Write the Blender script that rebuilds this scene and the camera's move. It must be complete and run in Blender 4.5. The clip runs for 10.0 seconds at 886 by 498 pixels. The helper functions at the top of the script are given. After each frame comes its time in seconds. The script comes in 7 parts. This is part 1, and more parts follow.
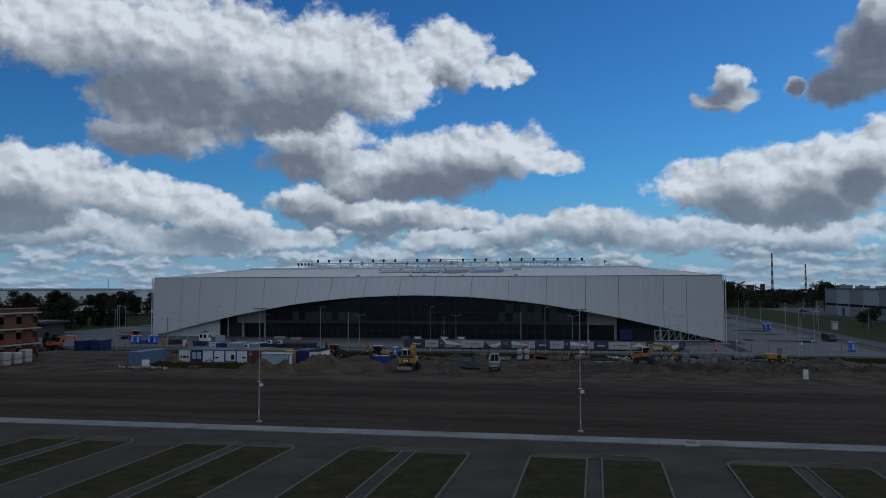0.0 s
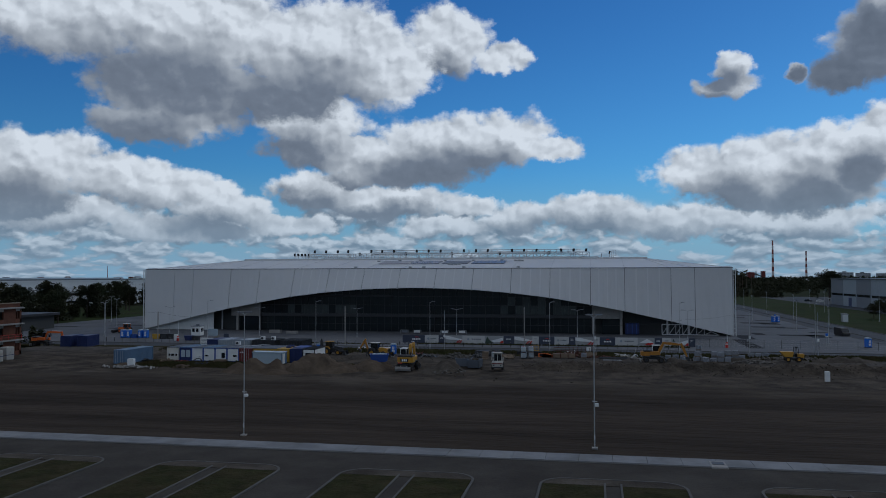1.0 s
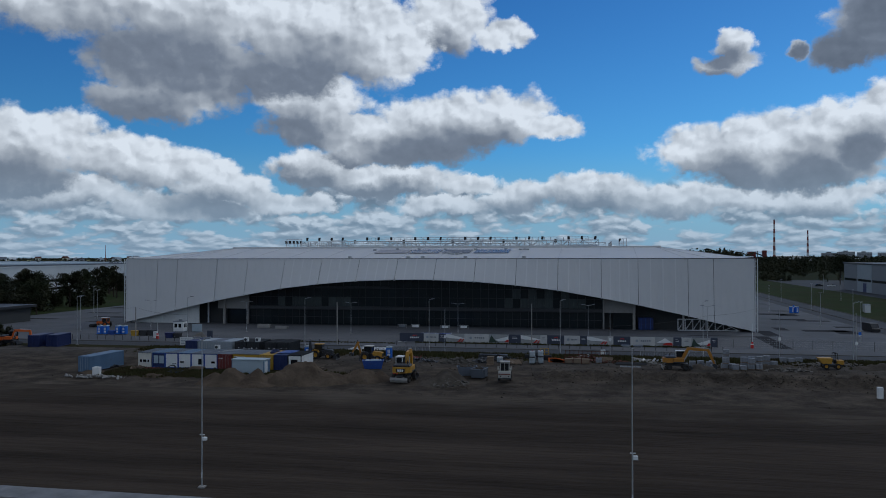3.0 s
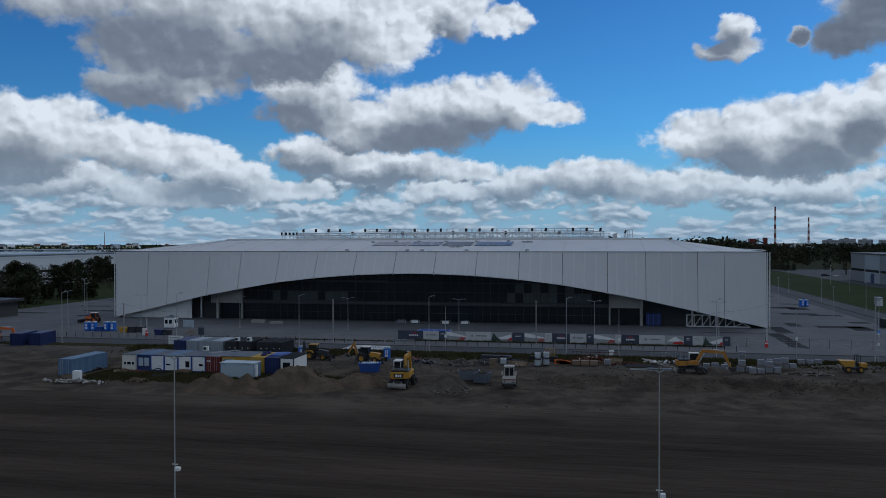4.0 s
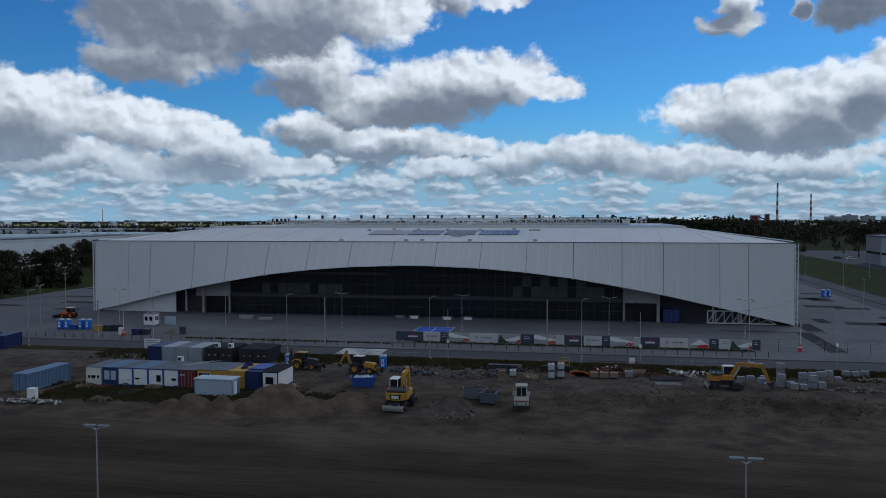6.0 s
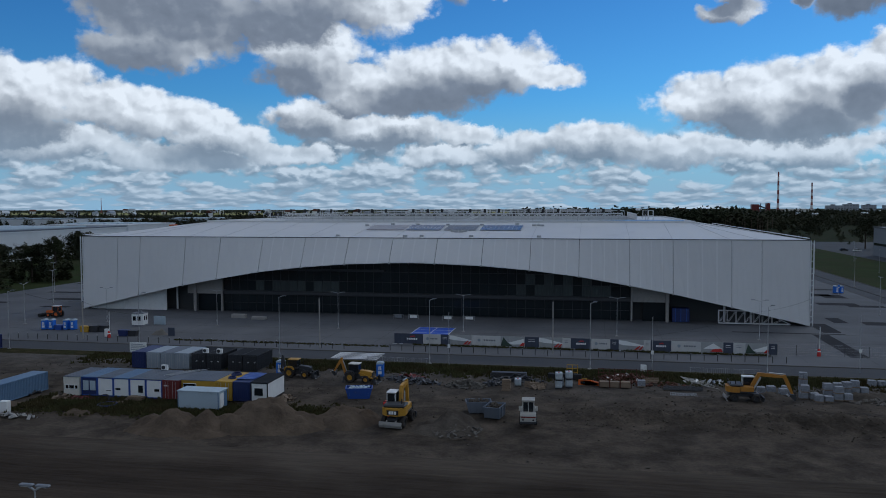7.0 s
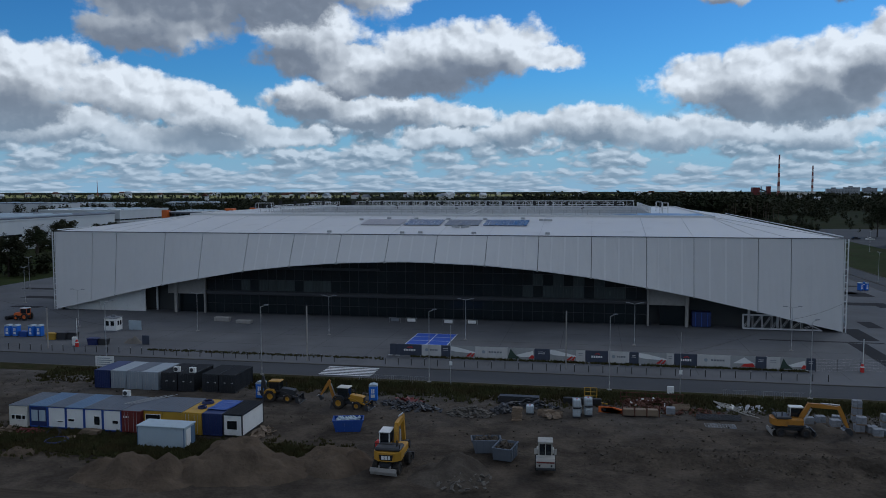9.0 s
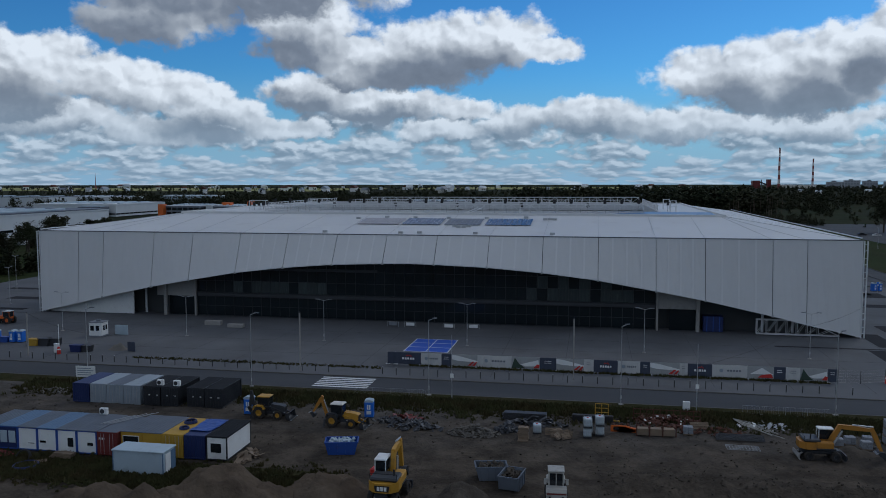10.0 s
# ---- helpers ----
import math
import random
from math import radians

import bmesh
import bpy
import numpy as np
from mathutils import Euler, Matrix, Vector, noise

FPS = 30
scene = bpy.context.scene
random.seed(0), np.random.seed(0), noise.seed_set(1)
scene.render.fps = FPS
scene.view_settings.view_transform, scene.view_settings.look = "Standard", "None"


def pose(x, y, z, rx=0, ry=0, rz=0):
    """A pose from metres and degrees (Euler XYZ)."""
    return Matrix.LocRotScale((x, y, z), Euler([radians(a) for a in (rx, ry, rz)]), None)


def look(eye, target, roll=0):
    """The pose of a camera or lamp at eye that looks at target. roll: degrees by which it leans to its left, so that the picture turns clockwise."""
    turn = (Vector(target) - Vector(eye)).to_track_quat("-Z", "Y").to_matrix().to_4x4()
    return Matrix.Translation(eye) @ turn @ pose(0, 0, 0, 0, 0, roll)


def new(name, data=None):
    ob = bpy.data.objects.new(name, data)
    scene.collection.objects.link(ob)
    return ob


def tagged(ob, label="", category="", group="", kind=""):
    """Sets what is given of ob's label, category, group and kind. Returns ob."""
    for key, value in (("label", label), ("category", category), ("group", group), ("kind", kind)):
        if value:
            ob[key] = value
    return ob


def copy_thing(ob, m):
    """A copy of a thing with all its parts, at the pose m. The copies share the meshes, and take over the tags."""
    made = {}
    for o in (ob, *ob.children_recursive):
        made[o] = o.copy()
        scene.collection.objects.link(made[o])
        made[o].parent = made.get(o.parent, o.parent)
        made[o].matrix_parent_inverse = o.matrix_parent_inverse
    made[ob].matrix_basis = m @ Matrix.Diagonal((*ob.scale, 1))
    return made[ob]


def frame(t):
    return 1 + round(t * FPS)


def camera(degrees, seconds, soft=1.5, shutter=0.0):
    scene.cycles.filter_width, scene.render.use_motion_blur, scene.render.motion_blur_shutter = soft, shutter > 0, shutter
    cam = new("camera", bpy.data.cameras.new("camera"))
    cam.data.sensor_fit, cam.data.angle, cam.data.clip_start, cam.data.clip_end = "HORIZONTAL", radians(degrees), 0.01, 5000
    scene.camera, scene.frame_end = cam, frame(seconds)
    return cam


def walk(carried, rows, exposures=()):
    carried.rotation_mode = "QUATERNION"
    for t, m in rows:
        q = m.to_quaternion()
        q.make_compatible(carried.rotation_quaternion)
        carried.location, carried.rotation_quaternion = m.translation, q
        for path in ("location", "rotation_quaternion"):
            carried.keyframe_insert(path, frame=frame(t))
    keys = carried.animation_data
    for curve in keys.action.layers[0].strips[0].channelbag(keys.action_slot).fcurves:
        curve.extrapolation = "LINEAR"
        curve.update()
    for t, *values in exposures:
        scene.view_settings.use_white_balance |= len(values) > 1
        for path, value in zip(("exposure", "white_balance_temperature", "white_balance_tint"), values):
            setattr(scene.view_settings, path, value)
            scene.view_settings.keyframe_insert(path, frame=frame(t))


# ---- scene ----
# The world's x runs along the stadium's front, y into the stadium, z up; the front stands on y = 0.
cam = camera(58.0, 10.0, soft=0.9)
PATH = [
    (0, pose(52.71, -236.55, 15.00, 92.86, 0.11, 10.87)),
    (0.5, pose(51.92, -232.93, 15.81, 92.48, 0.10, 10.88)),
    (1, pose(51.19, -229.21, 16.60, 91.91, 0.09, 10.86)),
    (1.5, pose(50.45, -225.44, 17.44, 91.53, 0.09, 10.86)),
    (2, pose(49.71, -221.67, 18.29, 91.23, 0.10, 10.84)),
    (2.5, pose(48.94, -217.93, 19.12, 90.83, 0.11, 10.84)),
    (4, pose(46.65, -206.83, 21.57, 89.42, 0.11, 10.83)),
    (4.5, pose(45.85, -203.13, 22.42, 88.97, 0.12, 10.84)),
    (5, pose(45.05, -199.44, 23.26, 88.54, 0.13, 10.84)),
    (5.5, pose(44.25, -195.82, 24.09, 88.12, 0.14, 10.83)),
    (7, pose(41.89, -184.79, 26.49, 86.86, 0.13, 10.80)),
    (7.5, pose(41.08, -181.11, 27.20, 86.51, 0.12, 10.77)),
    (8, pose(40.28, -177.48, 27.83, 86.15, 0.11, 10.74)),
    (8.5, pose(39.50, -173.85, 28.45, 85.86, 0.10, 10.71)),
    (9, pose(38.72, -170.27, 29.04, 85.59, 0.10, 10.69)),
    (9.5, pose(37.95, -166.71, 29.63, 85.31, 0.08, 10.66)),
    (10, pose(37.18, -163.18, 30.22, 85.06, 0.06, 10.64)),
]
walk(cam, PATH, exposures=((0, -0.28, 5750, 8), (5, -0.04, 5750, 8), (7.5, 0.02, 5750, 8), (10, -0.05, 5750, 8)))

# ---- daylight: blue sky with cumulus, the site under a cloud's shade ----
SUN_AZ, SUN_EL = 35.0, 38.0          # degrees from +y towards +x, and above the horizon
world = bpy.data.worlds.new("sky")
scene.world = world
world.use_nodes = True
WT = world.node_tree
WT.nodes.clear()


def wnode(kind, **sets):
    n = WT.nodes.new(kind)
    for key, value in sets.items():
        if key == "operation":
            n.operation = value
        elif key == "use_clamp":
            n.use_clamp = value
    return n


def plug(a, socket):
    if isinstance(a, (int, float, tuple)):
        socket.default_value = a
    else:
        WT.links.new(a, socket)


def m1(op, a, b=0.0, clamp=False):
    n = wnode("ShaderNodeMath", operation=op, use_clamp=clamp)
    plug(a, n.inputs[0])
    plug(b, n.inputs[1])
    return n.outputs[0]


def v1(op, a, b=(0.0, 0.0, 0.0)):
    n = wnode("ShaderNodeVectorMath", operation=op)
    plug(a, n.inputs[0])
    plug(b, n.inputs[1])
    return n.outputs["Value"] if op in ("LENGTH", "DOT_PRODUCT") else n.outputs[0]


def smooth(x, lo, hi):
    n = WT.nodes.new("ShaderNodeMapRange")
    n.interpolation_type = "SMOOTHSTEP"
    plug(x, n.inputs["Value"])
    n.inputs["From Min"].default_value, n.inputs["From Max"].default_value = lo, hi
    return n.outputs[0]


def wnoise(vec, scale, detail=6.0, rough=0.55, colour=False):
    n = WT.nodes.new("ShaderNodeTexNoise")
    plug(vec, n.inputs["Vector"])
    n.inputs["Scale"].default_value, n.inputs["Detail"].default_value, n.inputs["Roughness"].default_value = scale, detail, rough
    return n.outputs["Color"] if colour else n.outputs["Fac"]


def wmix(fac, a, b):
    n = WT.nodes.new("ShaderNodeMix")
    n.data_type = "RGBA"
    plug(fac, n.inputs[0])
    plug(a, n.inputs[6])
    plug(b, n.inputs[7])
    return n.outputs[2]


sky = WT.nodes.new("ShaderNodeTexSky")
sky.sky_type, sky.sun_disc = "NISHITA", False
sky.sun_elevation, sky.sun_rotation = radians(SUN_EL), radians(SUN_AZ)
sky.air_density, sky.dust_density, sky.ozone_density = 1.0, 0.4, 2.2
towards = WT.nodes.new("ShaderNodeTexCoord").outputs["Generated"]
sep = WT.nodes.new("ShaderNodeSeparateXYZ")
plug(towards, sep.inputs[0])
DX, DY, DZ = sep.outputs
azimuth = m1("MULTIPLY", m1("ARCTAN2", DX, DY), 57.29578)
height = m1("MULTIPLY", m1("ARCSINE", DZ), 57.29578)
comb = WT.nodes.new("ShaderNodeCombineXYZ")
plug(azimuth, comb.inputs[0])
plug(height, comb.inputs[1])
ANG = comb.outputs[0]

# deep blue overhead, paler and greener towards the horizon
clear = v1("MULTIPLY", sky.outputs[0], (0.024, 0.056, 0.082))
clear = wmix(smooth(height, 3.0, 24.0), clear, v1("MULTIPLY", sky.outputs[0], (0.016, 0.040, 0.068)))
haze = wmix(smooth(height, 8.0, -1.0), clear, (0.27, 0.42, 0.54, 1))


def puffs(vec, scale, detail=2.0, rough=0.5):
    """Rounded heads side by side, as on a cauliflower: 0 at each head's middle."""
    n = WT.nodes.new("ShaderNodeTexVoronoi")
    n.feature = "SMOOTH_F1"
    n.normalize = False
    plug(vec, n.inputs["Vector"])
    n.inputs["Scale"].default_value, n.inputs["Detail"].default_value = scale, detail
    n.inputs["Roughness"].default_value, n.inputs["Smoothness"].default_value = rough, 0.55
    return n.outputs["Distance"]


# the edges billow: the angles are pushed about by noise at two sizes
wide = v1("MULTIPLY", v1("SUBTRACT", wnoise(ANG, 0.19, 2.0, 0.5, True), (0.5, 0.5, 0.5)), (3.4, 2.0, 0.0))
fine = v1("MULTIPLY", v1("SUBTRACT", wnoise(ANG, 0.8, 5.0, 0.6, True), (0.5, 0.5, 0.5)), (1.5, 1.2, 0.0))
PUSHED = v1("ADD", ANG, v1("ADD", wide, fine))
SOFT = v1("ADD", v1("MULTIPLY", ANG, (1.0, 1.2, 1.0)), v1("MULTIPLY", fine, (0.9, 0.9, 0.0)))
head = puffs(SOFT, 0.46)
head_up = puffs(v1("ADD", SOFT, (0.30, 0.42, 0.0)), 0.46)
relief = m1("SUBTRACT", head_up, head)
patch = wnoise(ANG, 0.24, 3.0, 0.5)
wisps = wnoise(v1("MULTIPLY", ANG, (0.75, 1.0, 1.0)), 1.1, 7.0, 0.62)
bumpy = m1("SUBTRACT", 0.48, head)

# rows of small clouds, ever closer together towards the horizon
near = m1("ADD", m1("MAXIMUM", height, -0.5), 1.5)
deck_at = WT.nodes.new("ShaderNodeCombineXYZ")
plug(m1("MULTIPLY", azimuth, 0.46), deck_at.inputs[0])
plug(m1("MULTIPLY", m1("LOGARITHM", near, 2.71828), 3.4), deck_at.inputs[1])
deck_p = v1("ADD", deck_at.outputs[0], v1("MULTIPLY", v1("SUBTRACT", wnoise(deck_at.outputs[0], 1.6, 5.0, 0.6, True), (0.5, 0.5, 0.5)), (0.75, 0.5, 0.0)))
deck_head = puffs(deck_p, 1.0, 2.4)
deck_up = puffs(v1("ADD", deck_p, (0.10, 0.26, 0.0)), 1.0, 2.4)
coverage = m1("MAXIMUM", smooth(height, 5.6, 3.6), m1("MULTIPLY", smooth(m1("ABSOLUTE", m1("ADD", azimuth, 10.0)), 38.0, 46.0), 1.5))
coverage = m1("MAXIMUM", coverage, m1("MULTIPLY", smooth(height, 24.0, 30.0), 0.62))
deck_field = m1("ADD", m1("SUBTRACT", 1.10, deck_head), m1("MULTIPLY", m1("SUBTRACT", wnoise(deck_at.outputs[0], 0.35, 2.0), 0.5), 0.8))
deck = m1("MULTIPLY", smooth(m1("ADD", deck_field, m1("MULTIPLY", coverage, 0.12)), 0.0, 0.34), smooth(coverage, 0.0, 0.7))
deck_light = m1("ADD", 0.50, m1("ADD", m1("MULTIPLY", m1("SUBTRACT", deck_up, deck_head), 1.9), m1("MULTIPLY", m1("SUBTRACT", patch, 0.5), 0.5)))
ALPHA = m1("MULTIPLY", deck, 0.92)
SHADE = m1("MULTIPLY", deck_light, ALPHA)


def cumulus(lobes, deep, floor_):
    """One great cloud of lobes (azimuth, height, half width, half height in degrees), lit from its sunward side.
    deep: how many degrees of cloud it takes to shade itself; floor_: how light its base stays."""
    global ALPHA, SHADE
    sunward = v1("ADD", PUSHED, (0.30 * deep, 0.46 * deep, 0.0))
    body = behind = None
    for a, e, ra, re in lobes:
        squeeze = (1 / ra, 1 / re, 0.0)
        inside = m1("SUBTRACT", 1.0, v1("LENGTH", v1("MULTIPLY", v1("SUBTRACT", PUSHED, (a, e, 0.0)), squeeze)))
        cover = m1("SUBTRACT", 1.0, v1("LENGTH", v1("MULTIPLY", v1("SUBTRACT", sunward, (a, e, 0.0)), squeeze)))
        body = inside if body is None else m1("MAXIMUM", body, inside)
        behind = cover if behind is None else m1("MAXIMUM", behind, cover)
    ragged = m1("ADD", m1("MULTIPLY", bumpy, 0.30), m1("MULTIPLY", m1("SUBTRACT", wisps, 0.5), 0.55))
    thick = m1("ADD", m1("ADD", body, 0.12), ragged)
    alpha = smooth(thick, -0.02, 0.30)
    shaded = smooth(m1("ADD", m1("ADD", behind, m1("MULTIPLY", ragged, 0.5)), m1("MULTIPLY", m1("SUBTRACT", patch, 0.5), 0.9)), -0.40, 0.62)
    lit = m1("SUBTRACT", 0.91, m1("MULTIPLY", shaded, 0.83 - floor_))
    lit = m1("ADD", lit, m1("MULTIPLY", relief, m1("SUBTRACT", 0.62, m1("MULTIPLY", shaded, 0.42))))
    lit = m1("ADD", lit, m1("MULTIPLY", m1("SUBTRACT", wisps, 0.5), 0.22))
    SHADE = m1("ADD", m1("MULTIPLY", SHADE, m1("SUBTRACT", 1.0, alpha)), m1("MULTIPLY", lit, alpha))
    ALPHA = m1("ADD", m1("MULTIPLY", ALPHA, m1("SUBTRACT", 1.0, alpha)), alpha)


cumulus([(-36.1, 4.0, 5.6, 1.2), (-26.1, 4.8, 3.8, 1.3), (-29.1, 3.2, 6.0, 1.0), (-21.5, 3.6, 4.0, 0.9)], 3.2, 0.20)
cumulus([(-0.2, 4.4, 4.8, 1.35), (-5.0, 4.1, 2.6, 1.2), (5.9, 3.6, 6.4, 1.1), (14.0, 3.6, 5.0, 1.0), (-11.0, 3.6, 4.5, 0.9)], 2.8, 0.16)
cumulus([(-19.9, 6.2, 3.6, 1.35), (-14.7, 5.3, 6.4, 1.2), (-9.0, 5.0, 3.0, 0.8)], 2.6, 0.13)
cumulus([(-37.8, 7.1, 5.4, 2.4), (-31.6, 6.3, 6.0, 2.0), (-39.3, 4.9, 4.4, 1.6), (-27.0, 5.9, 2.6, 1.1)], 5.6, 0.20)
cumulus([(6.9, 7.0, 3.9, 2.1), (11.1, 7.4, 4.2, 2.4), (15.8, 7.2, 4.8, 2.9), (12.7, 5.3, 6.8, 1.4), (18.6, 9.0, 2.6, 2.0)], 6.2, 0.16)
cumulus([(-20.3, 11.0, 4.6, 2.4), (-17.9, 8.9, 6.4, 1.7), (-10.2, 9.2, 7.0, 2.5), (-6.5, 9.8, 3.8, 2.2), (-3.3, 9.0, 3.2, 1.1), (-13.5, 7.4, 6.6, 1.4)], 5.8, 0.16)
cumulus([(-10.4, 16.6, 4.0, 2.6), (-6.5, 15.4, 2.4, 1.2)], 5.9, 0.10)
cumulus([(-36.7, 16.6, 5.4, 3.3), (-28.1, 17.0, 9.0, 3.5), (-20.0, 15.9, 7.4, 3.8), (-29.2, 12.6, 7.0, 3.2), (-15.5, 14.8, 4.6, 3.2), (-31.2, 10.2, 4.8, 1.6), (-22.5, 12.6, 4.5, 2.2)], 8.5, 0.20)
cumulus([(17.9, 14.6, 3.6, 3.2), (15.9, 12.6, 2.8, 1.6), (19.5, 17.5, 3.0, 2.8)], 5.9, 0.04)
cumulus([(9.2, 14.0, 1.5, 1.1), (8.7, 12.9, 2.1, 0.85)], 1.7, 0.20)
cumulus([(12.9, 13.0, 0.9, 0.8)], 0.2, 0.02)
ramp = WT.nodes.new("ShaderNodeValToRGB")
stops = ramp.color_ramp
stops.elements[0].position, stops.elements[0].color = 0.0, (0.120, 0.135, 0.160, 1)
stops.elements[1].position, stops.elements[1].color = 1.0, (0.86, 0.86, 0.85, 1)
for at_, c in ((0.30, (0.205, 0.225, 0.260, 1)), (0.62, (0.47, 0.48, 0.49, 1))):
    stops.elements.new(at_).color = c
plug(m1("DIVIDE", SHADE, m1("MAXIMUM", ALPHA, 0.01)), ramp.inputs[0])
# far clouds fade into the haze
cloud = wmix(m1("MULTIPLY", smooth(height, 7.0, 0.0), 0.66), ramp.outputs[0], (0.29, 0.39, 0.48, 1))
colour = wmix(m1("MULTIPLY", ALPHA, 0.97), haze, cloud)

# below the horizon the world is as dark as the land
colour = wmix(smooth(height, -0.6, -1.6), colour, (0.03, 0.03, 0.028, 1))
background = WT.nodes.new("ShaderNodeBackground")
plug(colour, background.inputs[0])
background.inputs[1].default_value = 1.0
out = WT.nodes.new("ShaderNodeOutputWorld")
WT.links.new(background.outputs[0], out.inputs[0])

sun_data = bpy.data.lights.new("sun", "SUN")
sun_data.energy, sun_data.angle, sun_data.color = 0.5, radians(14), (1.0, 0.95, 0.88)
sun = new("sun", sun_data)
s_az, s_el = radians(SUN_AZ), radians(SUN_EL)
sun.matrix_world = look((math.sin(s_az) * math.cos(s_el) * 400, math.cos(s_az) * math.cos(s_el) * 400, math.sin(s_el) * 400), (0, 0, 0))

# ---- materials ----
def surface(name, base, rough=0.7, metal=0.0, var=0.18, size=3.0, fine=0.25, bump=0.15, tint=None, stretch=(1, 1, 1), each=0.0, spec=0.4, stains=0.0, zone=None):
    """A procedural surface: base colour that varies at two sizes (metres), a fine relief, and stains of their own shape."""
    mt = bpy.data.materials.new(name)
    mt.use_nodes = True
    nt = mt.node_tree
    bs = nt.nodes["Principled BSDF"]
    bs.inputs["Metallic"].default_value = metal
    bs.inputs["Specular IOR Level"].default_value = spec
    where = nt.nodes.new("ShaderNodeNewGeometry").outputs["Position"]
    scaled = nt.nodes.new("ShaderNodeVectorMath")
    scaled.operation = "MULTIPLY"
    scaled.inputs[1].default_value = stretch
    nt.links.new(where, scaled.inputs[0])

    def noise_at(scale, detail, rough_=0.55):
        n = nt.nodes.new("ShaderNodeTexNoise")
        n.inputs["Scale"].default_value, n.inputs["Detail"].default_value, n.inputs["Roughness"].default_value = scale, detail, rough_
        nt.links.new(scaled.outputs[0], n.inputs["Vector"])
        return n.outputs["Fac"]

    def math_(op, a, b):
        n = nt.nodes.new("ShaderNodeMath")
        n.operation = op
        for v, s in ((a, n.inputs[0]), (b, n.inputs[1])):
            if isinstance(v, (int, float)):
                s.default_value = v
            else:
                nt.links.new(v, s)
        return n.outputs[0]

    large, small = noise_at(1 / size, 5), noise_at(1 / fine, 4)
    total = math_("ADD", math_("MULTIPLY", math_("SUBTRACT", large, 0.5), 2.4), math_("MULTIPLY", math_("SUBTRACT", small, 0.5), 1.2))
    if each:
        info = nt.nodes.new("ShaderNodeObjectInfo")
        total = math_("ADD", total, math_("MULTIPLY", math_("SUBTRACT", info.outputs["Random"], 0.5), each / max(var, 0.01)))
    factor = math_("ADD", math_("MULTIPLY", total, var), 1.0)
    mix = nt.nodes.new("ShaderNodeMix")
    mix.data_type = "RGBA"
    mix.inputs[6].default_value = (*base, 1)
    mix.inputs[7].default_value = (*(tint or base), 1)
    ramp = nt.nodes.new("ShaderNodeMapRange")
    ramp.inputs["From Min"].default_value, ramp.inputs["From Max"].default_value = 0.42, 0.62
    nt.links.new(noise_at(0.6 / size, 6, 0.6), ramp.inputs["Value"])
    nt.links.new(ramp.outputs[0], mix.inputs[0])
    ground_ = mix.outputs[2]
    if zone:
        # another ground begins along y, with a ragged border
        ysep = nt.nodes.new("ShaderNodeSeparateXYZ")
        nt.links.new(where, ysep.inputs[0])
        zr = nt.nodes.new("ShaderNodeMapRange")
        zr.interpolation_type = "SMOOTHSTEP"
        zr.inputs["From Min"].default_value, zr.inputs["From Max"].default_value = zone[0], zone[1]
        zn = nt.nodes.new("ShaderNodeTexNoise")
        zn.inputs["Scale"].default_value, zn.inputs["Detail"].default_value = 0.11, 6
        nt.links.new(where, zn.inputs["Vector"])
        nt.links.new(math_("ADD", ysep.outputs[1], math_("MULTIPLY", math_("SUBTRACT", zn.outputs["Fac"], 0.5), 26.0)), zr.inputs["Value"])
        zm = nt.nodes.new("ShaderNodeMix")
        zm.data_type = "RGBA"
        zm.inputs[7].default_value = (*zone[2], 1)
        nt.links.new(zr.outputs[0], zm.inputs[0])
        nt.links.new(ground_, zm.inputs[6])
        ground_ = zm.outputs[2]
    mul = nt.nodes.new("ShaderNodeVectorMath")
    mul.operation = "SCALE"
    nt.links.new(ground_, mul.inputs[0])
    nt.links.new(factor, mul.inputs["Scale"])
    colour_ = mul.outputs[0]
    if stains:
        st = nt.nodes.new("ShaderNodeMapRange")
        st.inputs["From Min"].default_value, st.inputs["From Max"].default_value = 0.56, 0.70
        st.inputs["To Max"].default_value = stains
        nt.links.new(noise_at(1.7 / size, 7, 0.65), st.inputs["Value"])
        dirt = nt.nodes.new("ShaderNodeMix")
        dirt.data_type = "RGBA"
        dirt.inputs[7].default_value = (0.06, 0.052, 0.042, 1)
        nt.links.new(st.outputs[0], dirt.inputs[0])
        nt.links.new(colour_, dirt.inputs[6])
        colour_ = dirt.outputs[2]
    nt.links.new(colour_, bs.inputs["Base Color"])
    nt.links.new(math_("ADD", rough, math_("MULTIPLY", math_("SUBTRACT", small, 0.5), 0.2)), bs.inputs["Roughness"])
    if bump:
        b = nt.nodes.new("ShaderNodeBump")
        b.inputs["Strength"].default_value, b.inputs["Distance"].default_value = bump, fine * 0.5
        nt.links.new(small, b.inputs["Height"])
        nt.links.new(b.outputs[0], bs.inputs["Normal"])
    return mt


def paint(name, base, rough=0.45, **kw):
    args = dict(var=0.10, size=1.6, fine=0.12, bump=0.04, stains=0.25)
    args.update(kw)
    return surface(name, base, rough, **args)


M = {}
M["land"] = surface("land", (0.022, 0.027, 0.014), 0.95, var=0.35, size=60, fine=3, bump=0.3, tint=(0.030, 0.029, 0.018), spec=0.03)
M["soil"] = surface("soil", (0.053, 0.042, 0.033), 0.95, var=0.68, size=5, fine=0.6, bump=1.0, tint=(0.035, 0.028, 0.022), stretch=(0.10, 1.0, 1), zone=(-116, -100, (0.078, 0.066, 0.053)), spec=0.03)
M["yard_soil"] = surface("yard_soil", (0.084, 0.070, 0.056), 0.95, var=0.62, size=3.2, fine=0.42, bump=1.0, tint=(0.046, 0.039, 0.032), spec=0.03, zone=(-80, -60, (0.090, 0.082, 0.074)))
